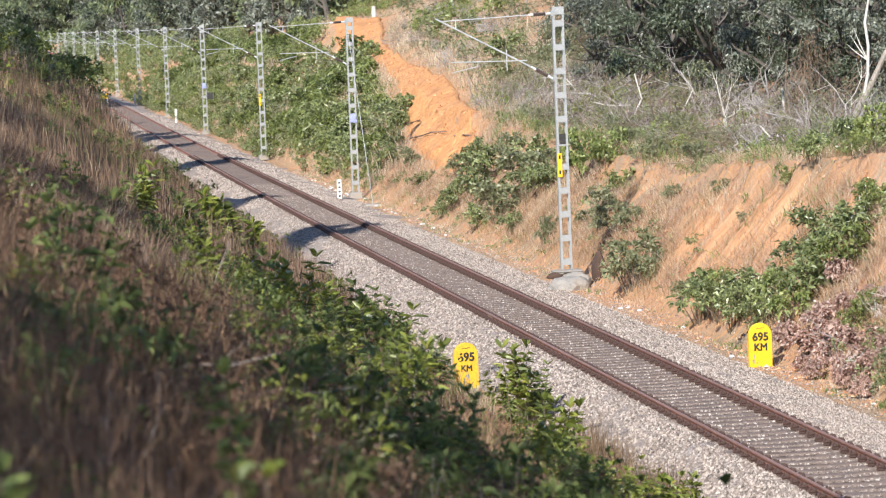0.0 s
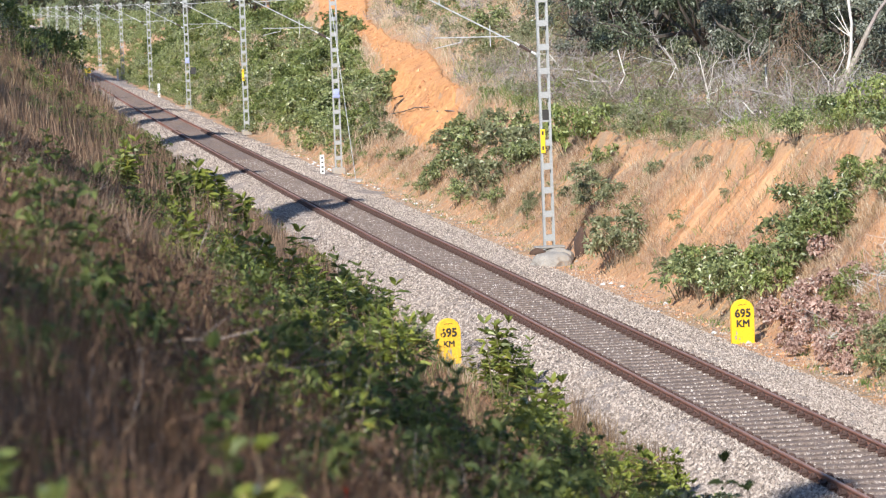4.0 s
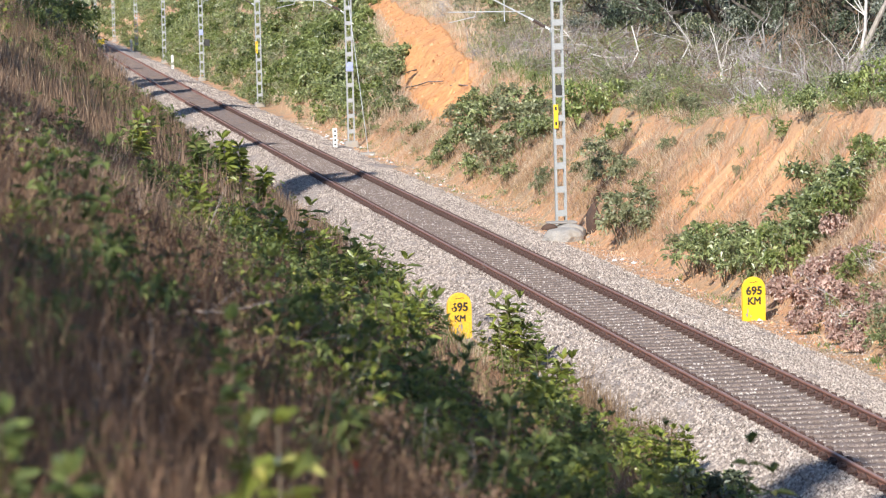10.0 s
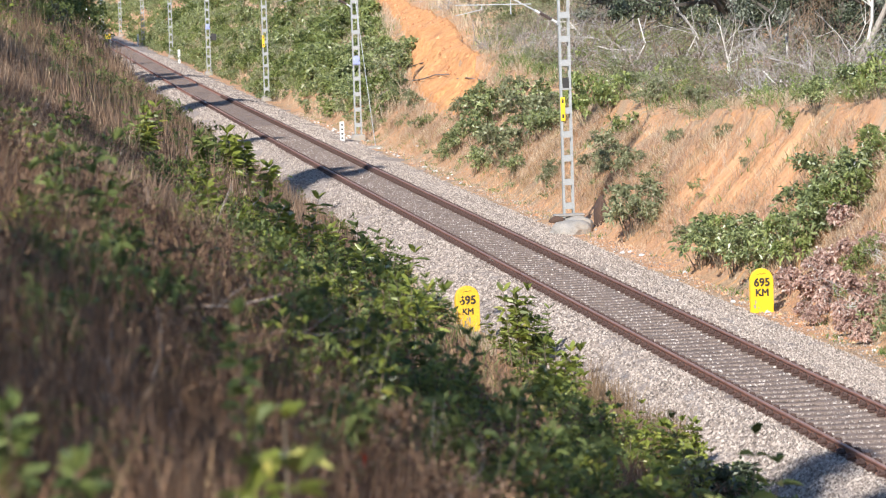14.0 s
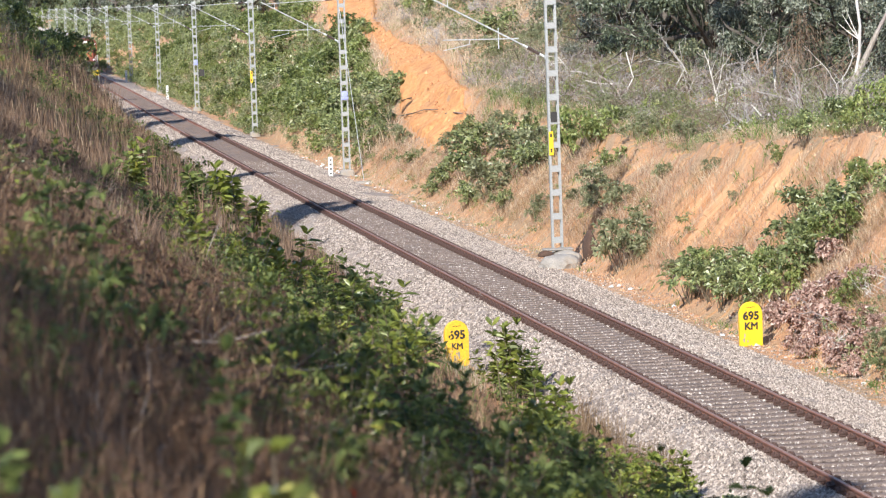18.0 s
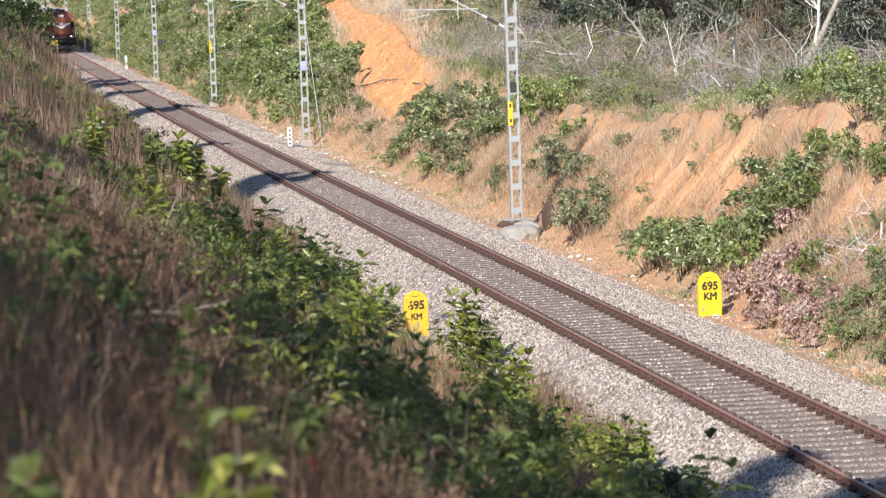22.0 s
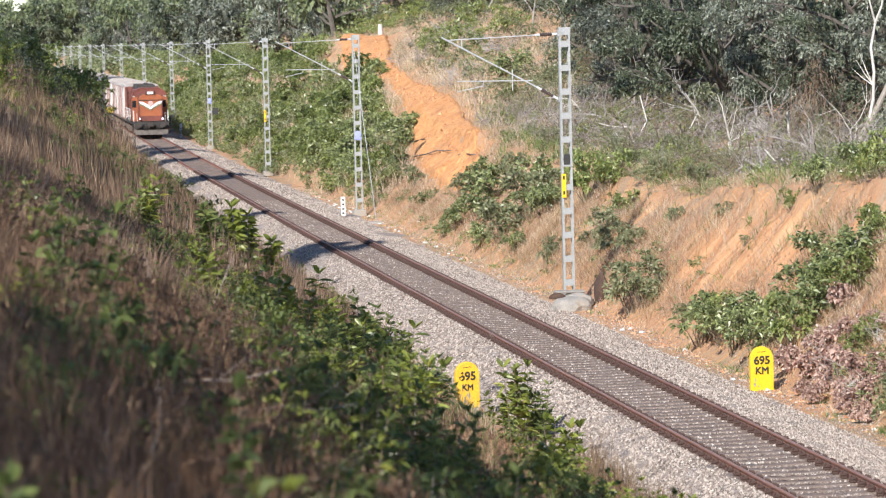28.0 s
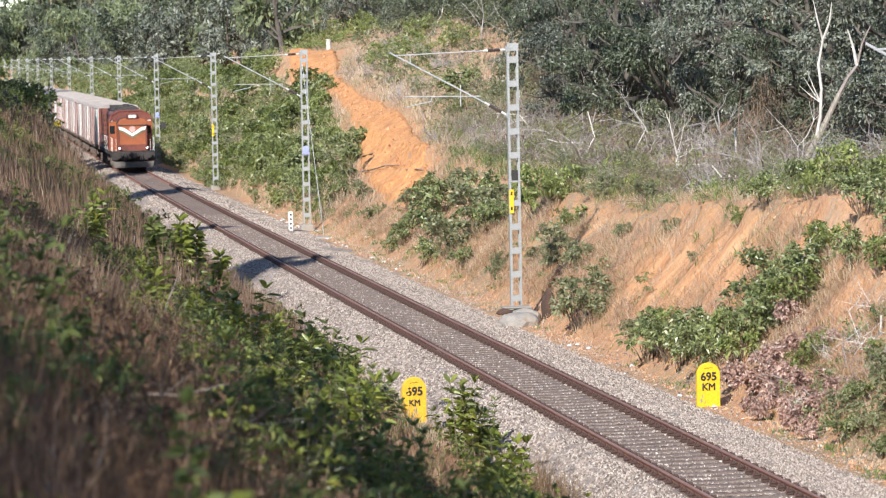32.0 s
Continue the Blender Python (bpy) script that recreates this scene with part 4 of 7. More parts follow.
    h = part("headlamp", boxes(((-0.26, -L + 0.47, 3.50), (0.26, -L + 0.52, 3.74)), bevel=0.024), M_STEEL_PALE, v, "unlit twin headlamp in a pale oval frame")
    # off-white lenses stand in for the glass's bright reflection
    for x in (-0.14, 0.14):
        part("lens", revolve(bmesh.new(), [(0.10, -L + 0.455), (0.10, -L + 0.472)], 12, "y", (x, 0, 3.62)), M_CREAM, h, "round headlamp lens, its bright reflection put into a pale colour")
    part("headstock", boxes(((-1.45, -L - 0.02, 0.72), (1.45, -L + 0.25, 1.24)), bevel=0.02), M_SOOT, v, "sooty black headstock beam")
    part("front_walkway", boxes(((-1.45, -L + 0.0, 1.24), (1.45, -L + 0.62, 1.32))), M_SOOT, v)
    part("nose_grille", boxes(((-0.96, -L + 0.585, 1.33), (0.96, -L + 0.63, 1.74))), M_DARKRED, v, "dark sooty lower nose panel")
    bm = bmesh.new()
    prism(bm, [(-1.30, 0.22), (1.30, 0.22), (1.38, 0.62), (-1.38, 0.62)], -L - 0.12, -L + 0.02)
    part("cowcatcher", bm, surface("dusty_grey_plate", (0.085, 0.07, 0.06), (0.17, 0.145, 0.13), 2, 0.8, dirt=(0.05, 0.04, 0.035)), v, "dusty grey rail guard plate")
    part("coupler", boxes(((-0.18, -L - 0.55, 0.88), (0.18, -L, 1.22)), ((-0.3, -L - 0.5, 0.95), (0.3, -L - 0.28, 1.15)), bevel=0.03), M_SOOT, v)
    for x in (-0.62, -0.45, 0.42, 0.6):
        part("brake_hose", tubes((((x, -L, 1.1), (x, -L - 0.22, 0.95), (x + 0.04, -L - 0.26, 0.62)), 0.035)), M_SOOT, v)
    part("exhaust_stack", boxes(((-0.2, -0.6, 4.2), (0.2, 0.0, 4.38)), bevel=0.04), M_ROOF, v)
    bogie(v, -5.2, 3), bogie(v, 5.2, 3)
    wheelsets(v, (-7.0, -5.2, -3.4, 3.4, 5.2, 7.0), 0.53)
    return v


def wagon_build(first):
    """A covered goods wagon, 14.4 m long."""
    L = 7.2
    v = thing("covered_goods_wagon", "covered goods wagon in dusty white and faded red panels", "wagon", group="goods wagons")
    part("underframe", boxes(((-1.35, -L, 0.95), (1.35, L, 1.2)), ((-0.3, -L - 0.45, 0.9), (0.3, L + 0.45, 1.15))), M_SOOT, v)
    part("body", prism(bmesh.new(), [(-1.45, 1.2), (1.45, 1.2), (1.45, 3.97), (-1.45, 3.97)], -L + 0.1, L - 0.1), M_WAGON_END, v, "red-brown steel wagon body, end shade put into its colour")
    part("roof", prism(bmesh.new(), [(-1.50, 3.94), (1.50, 3.94), (1.35, 4.10), (0.7, 4.22), (-0.7, 4.22), (-1.35, 4.10)], -L + 0.12, L - 0.12), M_WAGON_ROOF, v, "dusty curved wagon roof")
    # panels from the leading end on: width and colour
    pale, red, green = (M_WAGON, ""), (M_WAGON_RED, "faded red panel"), (M_WAGON_GREEN, "pale greenish-white door panel")
    rosy = (M_WAGON_ROSY, "pinkish dust-coated panel")
    run = ((3.0, green), (2.2, rosy), (1.6, pale), (1.3, red), (0.5, pale), (1.7, red), (0.5, pale), (2.9, rosy)) if first else ((2.6, rosy), (2.2, pale), (1.5, red), (2.6, pale), (1.2, red), (3.5, rosy))
    y = -L + 0.2
    for w, (skin, what) in run:
        for s in (-1, 1):
            part("side_panel", boxes(((s * 1.462 - 0.015, y, 1.3), (s * 1.462 + 0.02, y + w - 0.06, 3.88)), bevel=0.01), skin, v, what)
            part("side_rib", boxes(((s * 1.47 - 0.02, y - 0.08, 1.2), (s * 1.47 + 0.022, y - 0.01, 3.94))), M_WAGON_ROSY, v)
        y += w
    for s in (-1, 1):
        part("lower_patch", boxes(((s * 1.485 - 0.01, -L + 0.25, 1.32), (s * 1.485 + 0.008, -L + 1.3, 2.2)), bevel=0.004), M_WAGON_RED, v, "red-painted lower corner patch")
    for k in range(7):
        part("roof_rib", prism(bmesh.new(), [(-1.51, 3.92), (1.51, 3.92), (1.37, 4.13), (0.7, 4.25), (-0.7, 4.25), (-1.37, 4.13)], -L + 0.5 + 2.1 * k, -L + 0.58 + 2.1 * k), M_WAGON_ROOF, v)
    part("end_door", boxes(((-0.9, -L + 0.06, 1.4), (0.9, -L + 0.11, 3.8))), M_WAGON_END, v)
    for x in (-1.32, -0.66, 0.66, 1.32):
        part("end_post", boxes(((x - 0.05, -L + 0.0, 1.2), (x + 0.05, -L + 0.10, 3.95))), M_WAGON_END, v)
    part("ladder", tubes(*[(((-1.2, -L - 0.02, z), (-0.85, -L - 0.02, z)), 0.014) for z in (1.4, 1.75, 2.1, 2.45, 2.8, 3.15, 3.5)], (((-1.2, -L - 0.02, 1.2), (-1.2, -L - 0.02, 3.7)), 0.016), (((-0.85, -L - 0.02, 1.2), (-0.85, -L - 0.02, 3.7)), 0.016)), M_SOOT, v)
    for s in (-1, 1):
        part("sole_bar", boxes(((s * 1.38 - 0.05, -L, 1.0), (s * 1.38 + 0.05, L, 1.24))), M_DUSTY, v, "dusty brown sole bar")
        for y in (-L + 0.22, -L + 3.1):
            part("door_frame", boxes(((s * 1.49 - 0.015, y - 0.03, 1.32), (s * 1.49 + 0.015, y + 0.03, 3.86))), M_CREAM, v)
    bogie(v, -4.8, 2), bogie(v, 4.8, 2)
    wheelsets(v, (-5.8, -3.8, 3.8, 5.8), 0.5)
    return v


loco = loco_build()
TRAIN.append((loco, 8.6, 0))
wag_a, wag_b = wagon_build(True), wagon_build(False)
s = 8.6 + 8.6 + 7.9
for k in range(18):
    w = wag_a if k == 0 else wag_b if k == 1 else copy_thing((wag_a, wag_b)[k % 2], pose(0, 0, 0))
    TRAIN.append((w, s, 0))
    s += 15.4

# ---- plants ----
def leaf_array(rng, centres, ways, size, aspect=0.42, droop=0.3, full=False, face=None):
    """Folded leaves: centres (n, 3), growing along ways (n, 3); full ones are rounded and curl. Returns verts, quads."""
    n = len(centres)
    w = ways / (np.linalg.norm(ways, axis=1, keepdims=True) + 1e-9)
    r = rng.standard_normal((n, 3)) if face is None else face + 0.45 * rng.standard_normal((n, 3))
    side = np.cross(w, r)
    side /= np.linalg.norm(side, axis=1, keepdims=True) + 1e-9
    up = np.cross(side, w)
    ln = size * rng.uniform(0.65, 1.3, (n, 1))
    wd = ln * aspect * rng.uniform(0.8, 1.2, (n, 1))
    down = np.array([0, 0, -1.0]) * ln * droop
    if not full:
        mid = centres + w * ln * 0.5
        V = np.stack([centres, mid + side * wd * 0.5 + up * wd * 0.15, centres + w * ln + down, mid - side * wd * 0.5 + up * wd * 0.15], 1).reshape(-1, 3)
        return V, np.arange(4 * n).reshape(n, 4)
    rib = [centres + w * ln * u + down * u * u for u in (0.0, 0.36, 0.72, 1.0)]
    half = [side * wd * 0.5 * f + up * wd * 0.16 * f for f in (1.0, 0.78)]
    other = [-side * wd * 0.5 * f + up * wd * 0.16 * f for f in (1.0, 0.78)]
    V = np.stack([rib[0], rib[1] + half[0], rib[2] + half[1], rib[3], rib[2] + other[1], rib[1] + other[0]], 1).reshape(-1, 3)
    k = 6 * np.arange(n)[:, None]
    return V, np.concatenate([k + np.array([0, 1, 2, 3]), k + np.array([0, 3, 4, 5])])


def rosettes(rng, tips, ways, per, size, aspect=0.42, spread=1.0, droop=0.3, full=False):
    """Whorls of leaves round shoot tips."""
    n = len(tips)
    c = np.repeat(tips, per, 0) + rng.standard_normal((n * per, 3)) * size * 0.25
    w = np.repeat(ways, per, 0) + rng.standard_normal((n * per, 3)) * spread
    out = np.repeat(ways, per, 0)
    out = out / (np.linalg.norm(out, axis=1, keepdims=True) + 1e-9) + np.array([0, 0, 0.35])
    return leaf_array(rng, c, w, size, aspect, droop, full, out)


def shoots(rng, n, radius, height, flat=0.0):
    """Shoot tips of a bush: uneven, in several lobes. Returns tips and ways."""
    k = max(4, int(n ** 0.5 * 0.9))
    lob = np.stack([rng.uniform(-0.65, 0.65, k) * radius, rng.uniform(-0.65, 0.65, k) * radius, rng.uniform(0.25, 0.8, k) * height], 1)
    rad = rng.uniform(0.22, 0.5, k)
    w = rng.integers(0, k, n)
    d = rng.standard_normal((n, 3))
    d /= np.linalg.norm(d, axis=1, keepdims=True)
    d[:, 2] = np.abs(d[:, 2]) * 0.9 - 0.25
    rr = rad[w][:, None] * rng.uniform(0.55, 1.05, (n, 1))
    tips = lob[w] + d * rr * np.array([radius, radius, height * 0.75])
    tips[:, 2] = np.maximum(tips[:, 2], 0.03 * height)
    return tips, d + np.array([0, 0, 0.4])


def stems_bm(rng, tips, count, r0=0.02):
    bm = bmesh.new()
    for i in rng.choice(len(tips), min(count, len(tips)), False):
        t = Vector(tips[i])
        b = Vector((t.x * 0.12 + rng.uniform(-0.06, 0.06), t.y * 0.12 + rng.uniform(-0.06, 0.06), -0.12))
        mid = b.lerp(t, 0.5) + Vector(rng.uniform(-0.08, 0.08, 3))
        tube(bm, [b, mid, t], [r0, r0 * 0.6, r0 * 0.25], 4, False)
    return bm


def bush(name, label, seed, n, radius, height, material, leaf=0.11, per=8, aspect=0.42, stems=14, twig=None, droop=0.3, group="", full=False):
    rng = np.random.default_rng(seed)
    tips, ways = shoots(rng, n, radius, height)
    V, F = rosettes(rng, tips, ways, per, leaf, aspect, 0.9, droop, full)
    t = thing(name, label, "shrub", pose(0, 0, -50), group)
    part("foliage", array_mesh("foliage", V, F, material), None, t)
    part("woody_base", stems_bm(rng, tips, stems, 0.012), twig or M_STEM, t)
    return t


def blades(rng, x, y, z, height, width, lean=0.25):
    """Grass blades: thin bent pairs of triangles. Returns verts, quads."""
    n = len(x)
    a = rng.uniform(0, 2 * np.pi, n)
    h = height * rng.uniform(0.55, 1.25, n)
    dx, dy = np.cos(a) * width * 0.5, np.sin(a) * width * 0.5
    lx, ly = rng.standard_normal(n) * lean * h, rng.standard_normal(n) * lean * h
    b0 = np.stack([x, y, z - 0.03], -1)
    m0 = np.stack([x - dx + lx * 0.35, y - dy + ly * 0.35, z + h * 0.55], -1)
    m1 = np.stack([x + dx + lx * 0.35, y + dy + ly * 0.35, z + h * 0.55], -1)
    t = np.stack([x + lx, y + ly, z + h * 0.97], -1)
    V = np.stack([b0, m0, t, m1], 1).reshape(-1, 3)
    return V, np.arange(4 * n).reshape(n, 4)


def meadow(name, material, label, seed, n, area, height, width, lean=0.25, patch=2.0, keep=0.0, clump=0.25, per=12):
    """Grass in tufts over an area (xa, xb, ya, yb) across and along the track, thinned by patches."""
    rng = np.random.default_rng(seed)
    xa, xb, ya, yb = area
    tx, ty = rng.uniform(xa, xb, n), ya + (yb - ya) * rng.uniform(0, 1, n) ** 1.25
    ok = (wave(tx, ty, patch, seed * 0.37) > keep) & ~on_path(tx + track_x(ty), ty)
    ok &= ~((tx > 6.95) & (tx < 7.6) & (ty > 76) & (ty < 132) & (wave(tx, ty, 4.0, 9.0) > -0.35))      # the bare lip of the cutting
    ok &= ~((((tx - 6.0) / 1.0) ** 2 + ((ty - 89.5) / 7.0) ** 2 < 1) & (rng.uniform(0, 1, n) < 0.72))      # the eroded scar on the face
    ok &= ~((tx > 3.4) & (tx < 4.6) & (ty > 82) & (ty < 112) & (rng.uniform(0, 1, n) < 0.5))      # trodden soil at its foot
    tx, ty = tx[ok] + track_x(ty[ok]), ty[ok]
    if xb < 0:      # on the near hillside, leave out tufts under the camera's lower sight line
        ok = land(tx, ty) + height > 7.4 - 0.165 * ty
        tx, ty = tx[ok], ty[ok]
    hs = np.repeat(rng.uniform(0.6, 1.3, len(tx)), per)
    x = np.repeat(tx, per) + rng.standard_normal(len(tx) * per) * clump * 0.5
    y = np.repeat(ty, per) + rng.standard_normal(len(ty) * per) * clump * 0.5
    V, F = blades(rng, x, y, land(x, y), height * hs, width, lean)
    return tagged(new(name, array_mesh(name, V, F, material)), label, "grass", kind="stuff")


def limbs(rng, bm, base, way, length, radius, depth, tips, bend=0.25, kids=(2, 4)):
    """A branching limb; gathers the tips."""
    n = 4
    pts, p, d = [Vector(base)], Vector(base), Vector(way).normalized()
    for i in range(n):
        d = (d + Vector(rng.standard_normal(3)) * bend * 0.5 + Vector((0, 0, 0.06))).normalized()
        p = p + d * length / n
        pts.append(p.copy())
    tube(bm, pts, [radius * (1 - 0.55 * i / n) for i in range(n + 1)], 6 if depth > 1 else 4, False)
    if depth == 0:
        tips += [(pts[2], d), (pts[-1], d)]
        return
    for k in range(int(rng.integers(*kids)) + 1):
        at = pts[-1] if k == 0 else pts[int(rng.integers(2, n + 1))]
        nd = (d + Vector(rng.standard_normal(3)) * 0.65).normalized()
        limbs(rng, bm, at, nd, length * rng.uniform(0.55, 0.8), radius * 0.45, depth - 1, tips, bend, kids)


def tree(name, label, seed, height, spread, leaf_mat, n_leaf, leaf, trunk_mat=None, low=0.2, clump=0.8, depth=2):
    """A trunk with limbs, and a crown of clumps of leaves set round the limb tips, with gaps."""
    rng = np.random.default_rng(seed)
    bm, tips = bmesh.new(), []
    limbs(rng, bm, (0, 0, -0.3), (rng.uniform(-0.15, 0.15), rng.uniform(-0.15, 0.15), 1), height * 0.45, height * 0.018 + 0.05, depth, tips, 0.2, (3, 5))
    for k in range(5):
        a = rng.uniform(0, 6.28)
        limbs(rng, bm, (0, 0, height * rng.uniform(low, low + 0.25)), (math.cos(a), math.sin(a), 0.45), spread * 0.8, height * 0.009 + 0.02, 1, tips, 0.3)
    t = thing(name, label, "tree", pose(0, 0, -80))
    part("trunk", bm, trunk_mat or M_BARK, t)
    T = np.array([tuple(p) for p, d in tips])
    T = np.concatenate([T, T + rng.standard_normal(T.shape) * np.array([0.5, 0.5, 0.35]) * spread * 0.35])
    T = T[rng.permutation(len(T))[:max(34, int(len(T) * 0.32))]]
    sel = rng.integers(0, len(T), n_leaf)
    cl = rng.uniform(0.5, 1.2, len(T))[sel][:, None] * clump
    d = rng.standard_normal((n_leaf, 3))
    d /= np.linalg.norm(d, axis=1, keepdims=True)
    c = T[sel] + d * cl * rng.uniform(0.3, 1.0, (n_leaf, 1)) * np.array([1, 1, 0.65])
    c[:, 2] = np.maximum(c[:, 2], height * 0.08)
    V, F = leaf_array(rng, c, d * 0.3 + np.array([0, 0, -0.2]) + rng.standard_normal((n_leaf, 3)) * 0.8, leaf, 0.5, 0.25, False, d + np.array([0, 0, 0.25]))
    part("crown", array_mesh("crown", V, F, leaf_mat), None, t)
    return t


def plant_out(proto, spots, seed, sizes=(0.8, 1.2), sink=0.05):
    """Copies of a plant at (x, y) spots, each turned and sized by chance. The first is the plant itself."""
    rng = np.random.default_rng(seed)
    for i, sp in enumerate(spots):
        x, y = sp[0], sp[1]
        k = sp[2] if len(sp) > 2 else rng.uniform(*sizes)
        m = pose(x, y, float(land(x, y)) - sink, 0, 0, rng.uniform(0, 360))
        ob = proto[i % len(proto)] if i < len(proto) else copy_thing(proto[i % len(proto)], m)
        ob.matrix_basis = m @ Matrix.Diagonal((k, k, k * rng.uniform(0.85, 1.15), 1))


def scatter(seed, n, area, keep=-2.0, patch=6.0, gap=0.0):
    """Spots over (xa, xb, ya, yb) across and along the track, thinned by patches."""
    rng = np.random.default_rng(seed)
    out = []
    while len(out) < n:
        x, y = rng.uniform(area[0], area[1]), rng.uniform(area[2], area[3])
        if float(wave(np.array(x), np.array(y), patch, seed * 0.31)) < keep:
            continue
        if x < 0 and 40 < y < 73 and abs(x + 13.96 - 0.1414 * y) < 1.15:      # keep the camera's sight line to the kilometre post free of plants
            continue
        if on_path(x + float(track_x(y)), y, 1.0):
            continue
        out.append((x + float(track_x(y)), y))
    return out


def thicket(name, material, label, seed, spots, n, radius, height, leaf, per, sizes=(0.7, 1.35), aspect=0.5, variants=6, category="thicket"):
    """Many shrubs grown into one another, as one mesh."""
    rng = np.random.default_rng(seed)
    kinds = []
    for k in range(variants):
        tips, ways = shoots(rng, n, radius, height)
        kinds.append(rosettes(rng, tips, ways, per, leaf, aspect, 0.9, 0.3)[0])
    V = []
    for i, (x, y) in enumerate(spots):
        a, k = rng.uniform(0, 6.28), rng.uniform(*sizes)
        v = kinds[i % variants]
        c, s = math.cos(a) * k, math.sin(a) * k
        V.append(np.stack([x + v[:, 0] * c - v[:, 1] * s, y + v[:, 0] * s + v[:, 1] * c, float(land(x, y)) - 0.05 + v[:, 2] * k * rng.uniform(0.8, 1.2)], -1))
    V = np.concatenate(V)
    return tagged(new(name, array_mesh(name, V, np.arange(len(V)).reshape(-1, 4), material)), label, category, kind="stuff")


def tangle(name, label, seed, n, radius, height, material, r=0.012, curl=0.5):
    """A heap of bare, crooked, forking dead stems."""
    rng = np.random.default_rng(seed)
    bm = bmesh.new()
    for k in range(n):
        a = rng.uniform(0, 6.28)
        b = Vector((rng.uniform(-1, 1) * radius * 0.8, rng.uniform(-1, 1) * radius * 0.8, -0.05 + height * 0.3 * rng.uniform(0, 1) ** 3))
        d = Vector((math.cos(a) * curl, math.sin(a) * curl, rng.uniform(-0.05, 1.0))).normalized()
        L = height * (0.25 + 0.95 * rng.uniform(0, 1) ** 1.6)
        pts, p = [b], b.copy()
        rr = r * (0.45 + 1.9 * rng.uniform(0, 1) ** 3)
        for i in range(4):
            d = (d + Vector(rng.standard_normal(3)) * 0.42 + Vector((0, 0, -0.06))).normalized()
            p = p + d * L / 4
            p.z = max(p.z, 0.02)
            pts.append(p.copy())
            if i < 3 and rng.random() < 0.75:
                q = (d + Vector(rng.standard_normal(3)) * 0.9).normalized()
                m = p + q * L * 0.2
                tube(bm, [p, m, p + (q + Vector(rng.standard_normal(3)) * 0.4) * L * 0.4], [rr * 0.6, rr * 0.45, rr * 0.2], 3, False)
                if rng.random() < 0.6:
                    q = (q + Vector(rng.standard_normal(3)) * 0.9).normalized()
                    tube(bm, [m, m + q * L * 0.2], [rr * 0.4, rr * 0.15], 3, False)
        tube(bm, pts, [rr, rr * 0.9, rr * 0.75, rr * 0.55, rr * 0.25], 4, False)
    t = thing(name, label, "dead brush", pose(0, 0, -60), "dead brush above the cutting")
    part("dead_wood", bm, material, t)
    return t


def slender_tree(seed):
    """A tall tree with a narrow columnar crown."""
    rng = np.random.default_rng(seed)
    bm, tips = bmesh.new(), []
    top = 15.6
    pts = [Vector((0.25 * math.sin(z * 0.35 + seed) * z / top, 0.2 * math.sin(z * 0.28 + 2 * seed) * z / top, z)) for z in np.linspace(-0.4, top, 9)]
    tube(bm, pts, [0.17 - 0.012 * i for i in range(9)], 7, False)
    for k in range(9):
        a, z = rng.uniform(0, 6.28), rng.uniform(0.78, 1.0) * top
        b = pts[-1].lerp(pts[-3], (top - z) / (top * 0.25))
        t = b + Vector((math.cos(a), math.sin(a), 0.6)) * rng.uniform(0.4, 0.9)
        tube(bm, [b, t], [0.03, 0.01], 4, False)
        tips.append(tuple(t))
    t = thing("crest_tree", "unseen tall slender tree on the crest, set for its shadow", "tree", pose(0, 0, -90))
    part("trunk", bm, M_BARK, t)
    zz = (1 - 0.48 * rng.uniform(0, 1, 4800) ** 0.8) * top
    c = np.stack([np.interp(zz, [p.z for p in pts], [p.x for p in pts]), np.interp(zz, [p.z for p in pts], [p.y for p in pts]), zz], -1)
    wide = np.interp(zz / top, [0.35, 0.7, 0.9, 1.0], [0.68, 0.58, 0.32, 0.12])[:, None]
    c = c + rng.standard_normal(c.shape) * wide * np.array([1, 1, 0.3])
    V, F = leaf_array(rng, c, rng.standard_normal((len(c), 3)), 0.26, 0.5, 0.3)
    part("crown", array_mesh("crown", V, F, M_LEAF_DARK), None, t)
    return t


def sapling(name, label, seed, top, material, tiers, per, leaf, aspect=0.3, bare=0.4, droop=0.35, bend=0.1):
    """A slender upright shoot, its leaves set in whorls up the stem. top: the tip, from the foot."""
    rng = np.random.default_rng(seed)
    top = Vector(top)
    pts = [top * u + Vector((bend * math.sin(math.pi * u) * top.length, 0, 0)) for u in np.linspace(0, 1, 7)]
    t = thing(name, label, "sapling", pose(0, 0, -70), "saplings on the near hillside")
    bm = bmesh.new()
    tube(bm, [p - Vector((0, 0, 0.1)) if i == 0 else p for i, p in enumerate(pts)], [0.010 - 0.0011 * i for i in range(7)], 5, False)
    part("stem", bm, M_STEM, t)
    u = np.repeat(np.linspace(bare, 1.0, tiers), per)
    c = np.stack([np.interp(u, np.linspace(0, 1, 7), [p[i] for p in pts]) for i in range(3)], -1)
    a = rng.uniform(0, 6.28, len(u))
    w = np.stack([np.cos(a), np.sin(a), 0.35 + 1.3 * (u > 0.95) + rng.normal(0, 0.25, len(u))], -1)
    V, F = leaf_array(rng, c, w, leaf, aspect, droop, True)
    part("foliage", array_mesh("foliage", V, F, material), None, t)
    return t


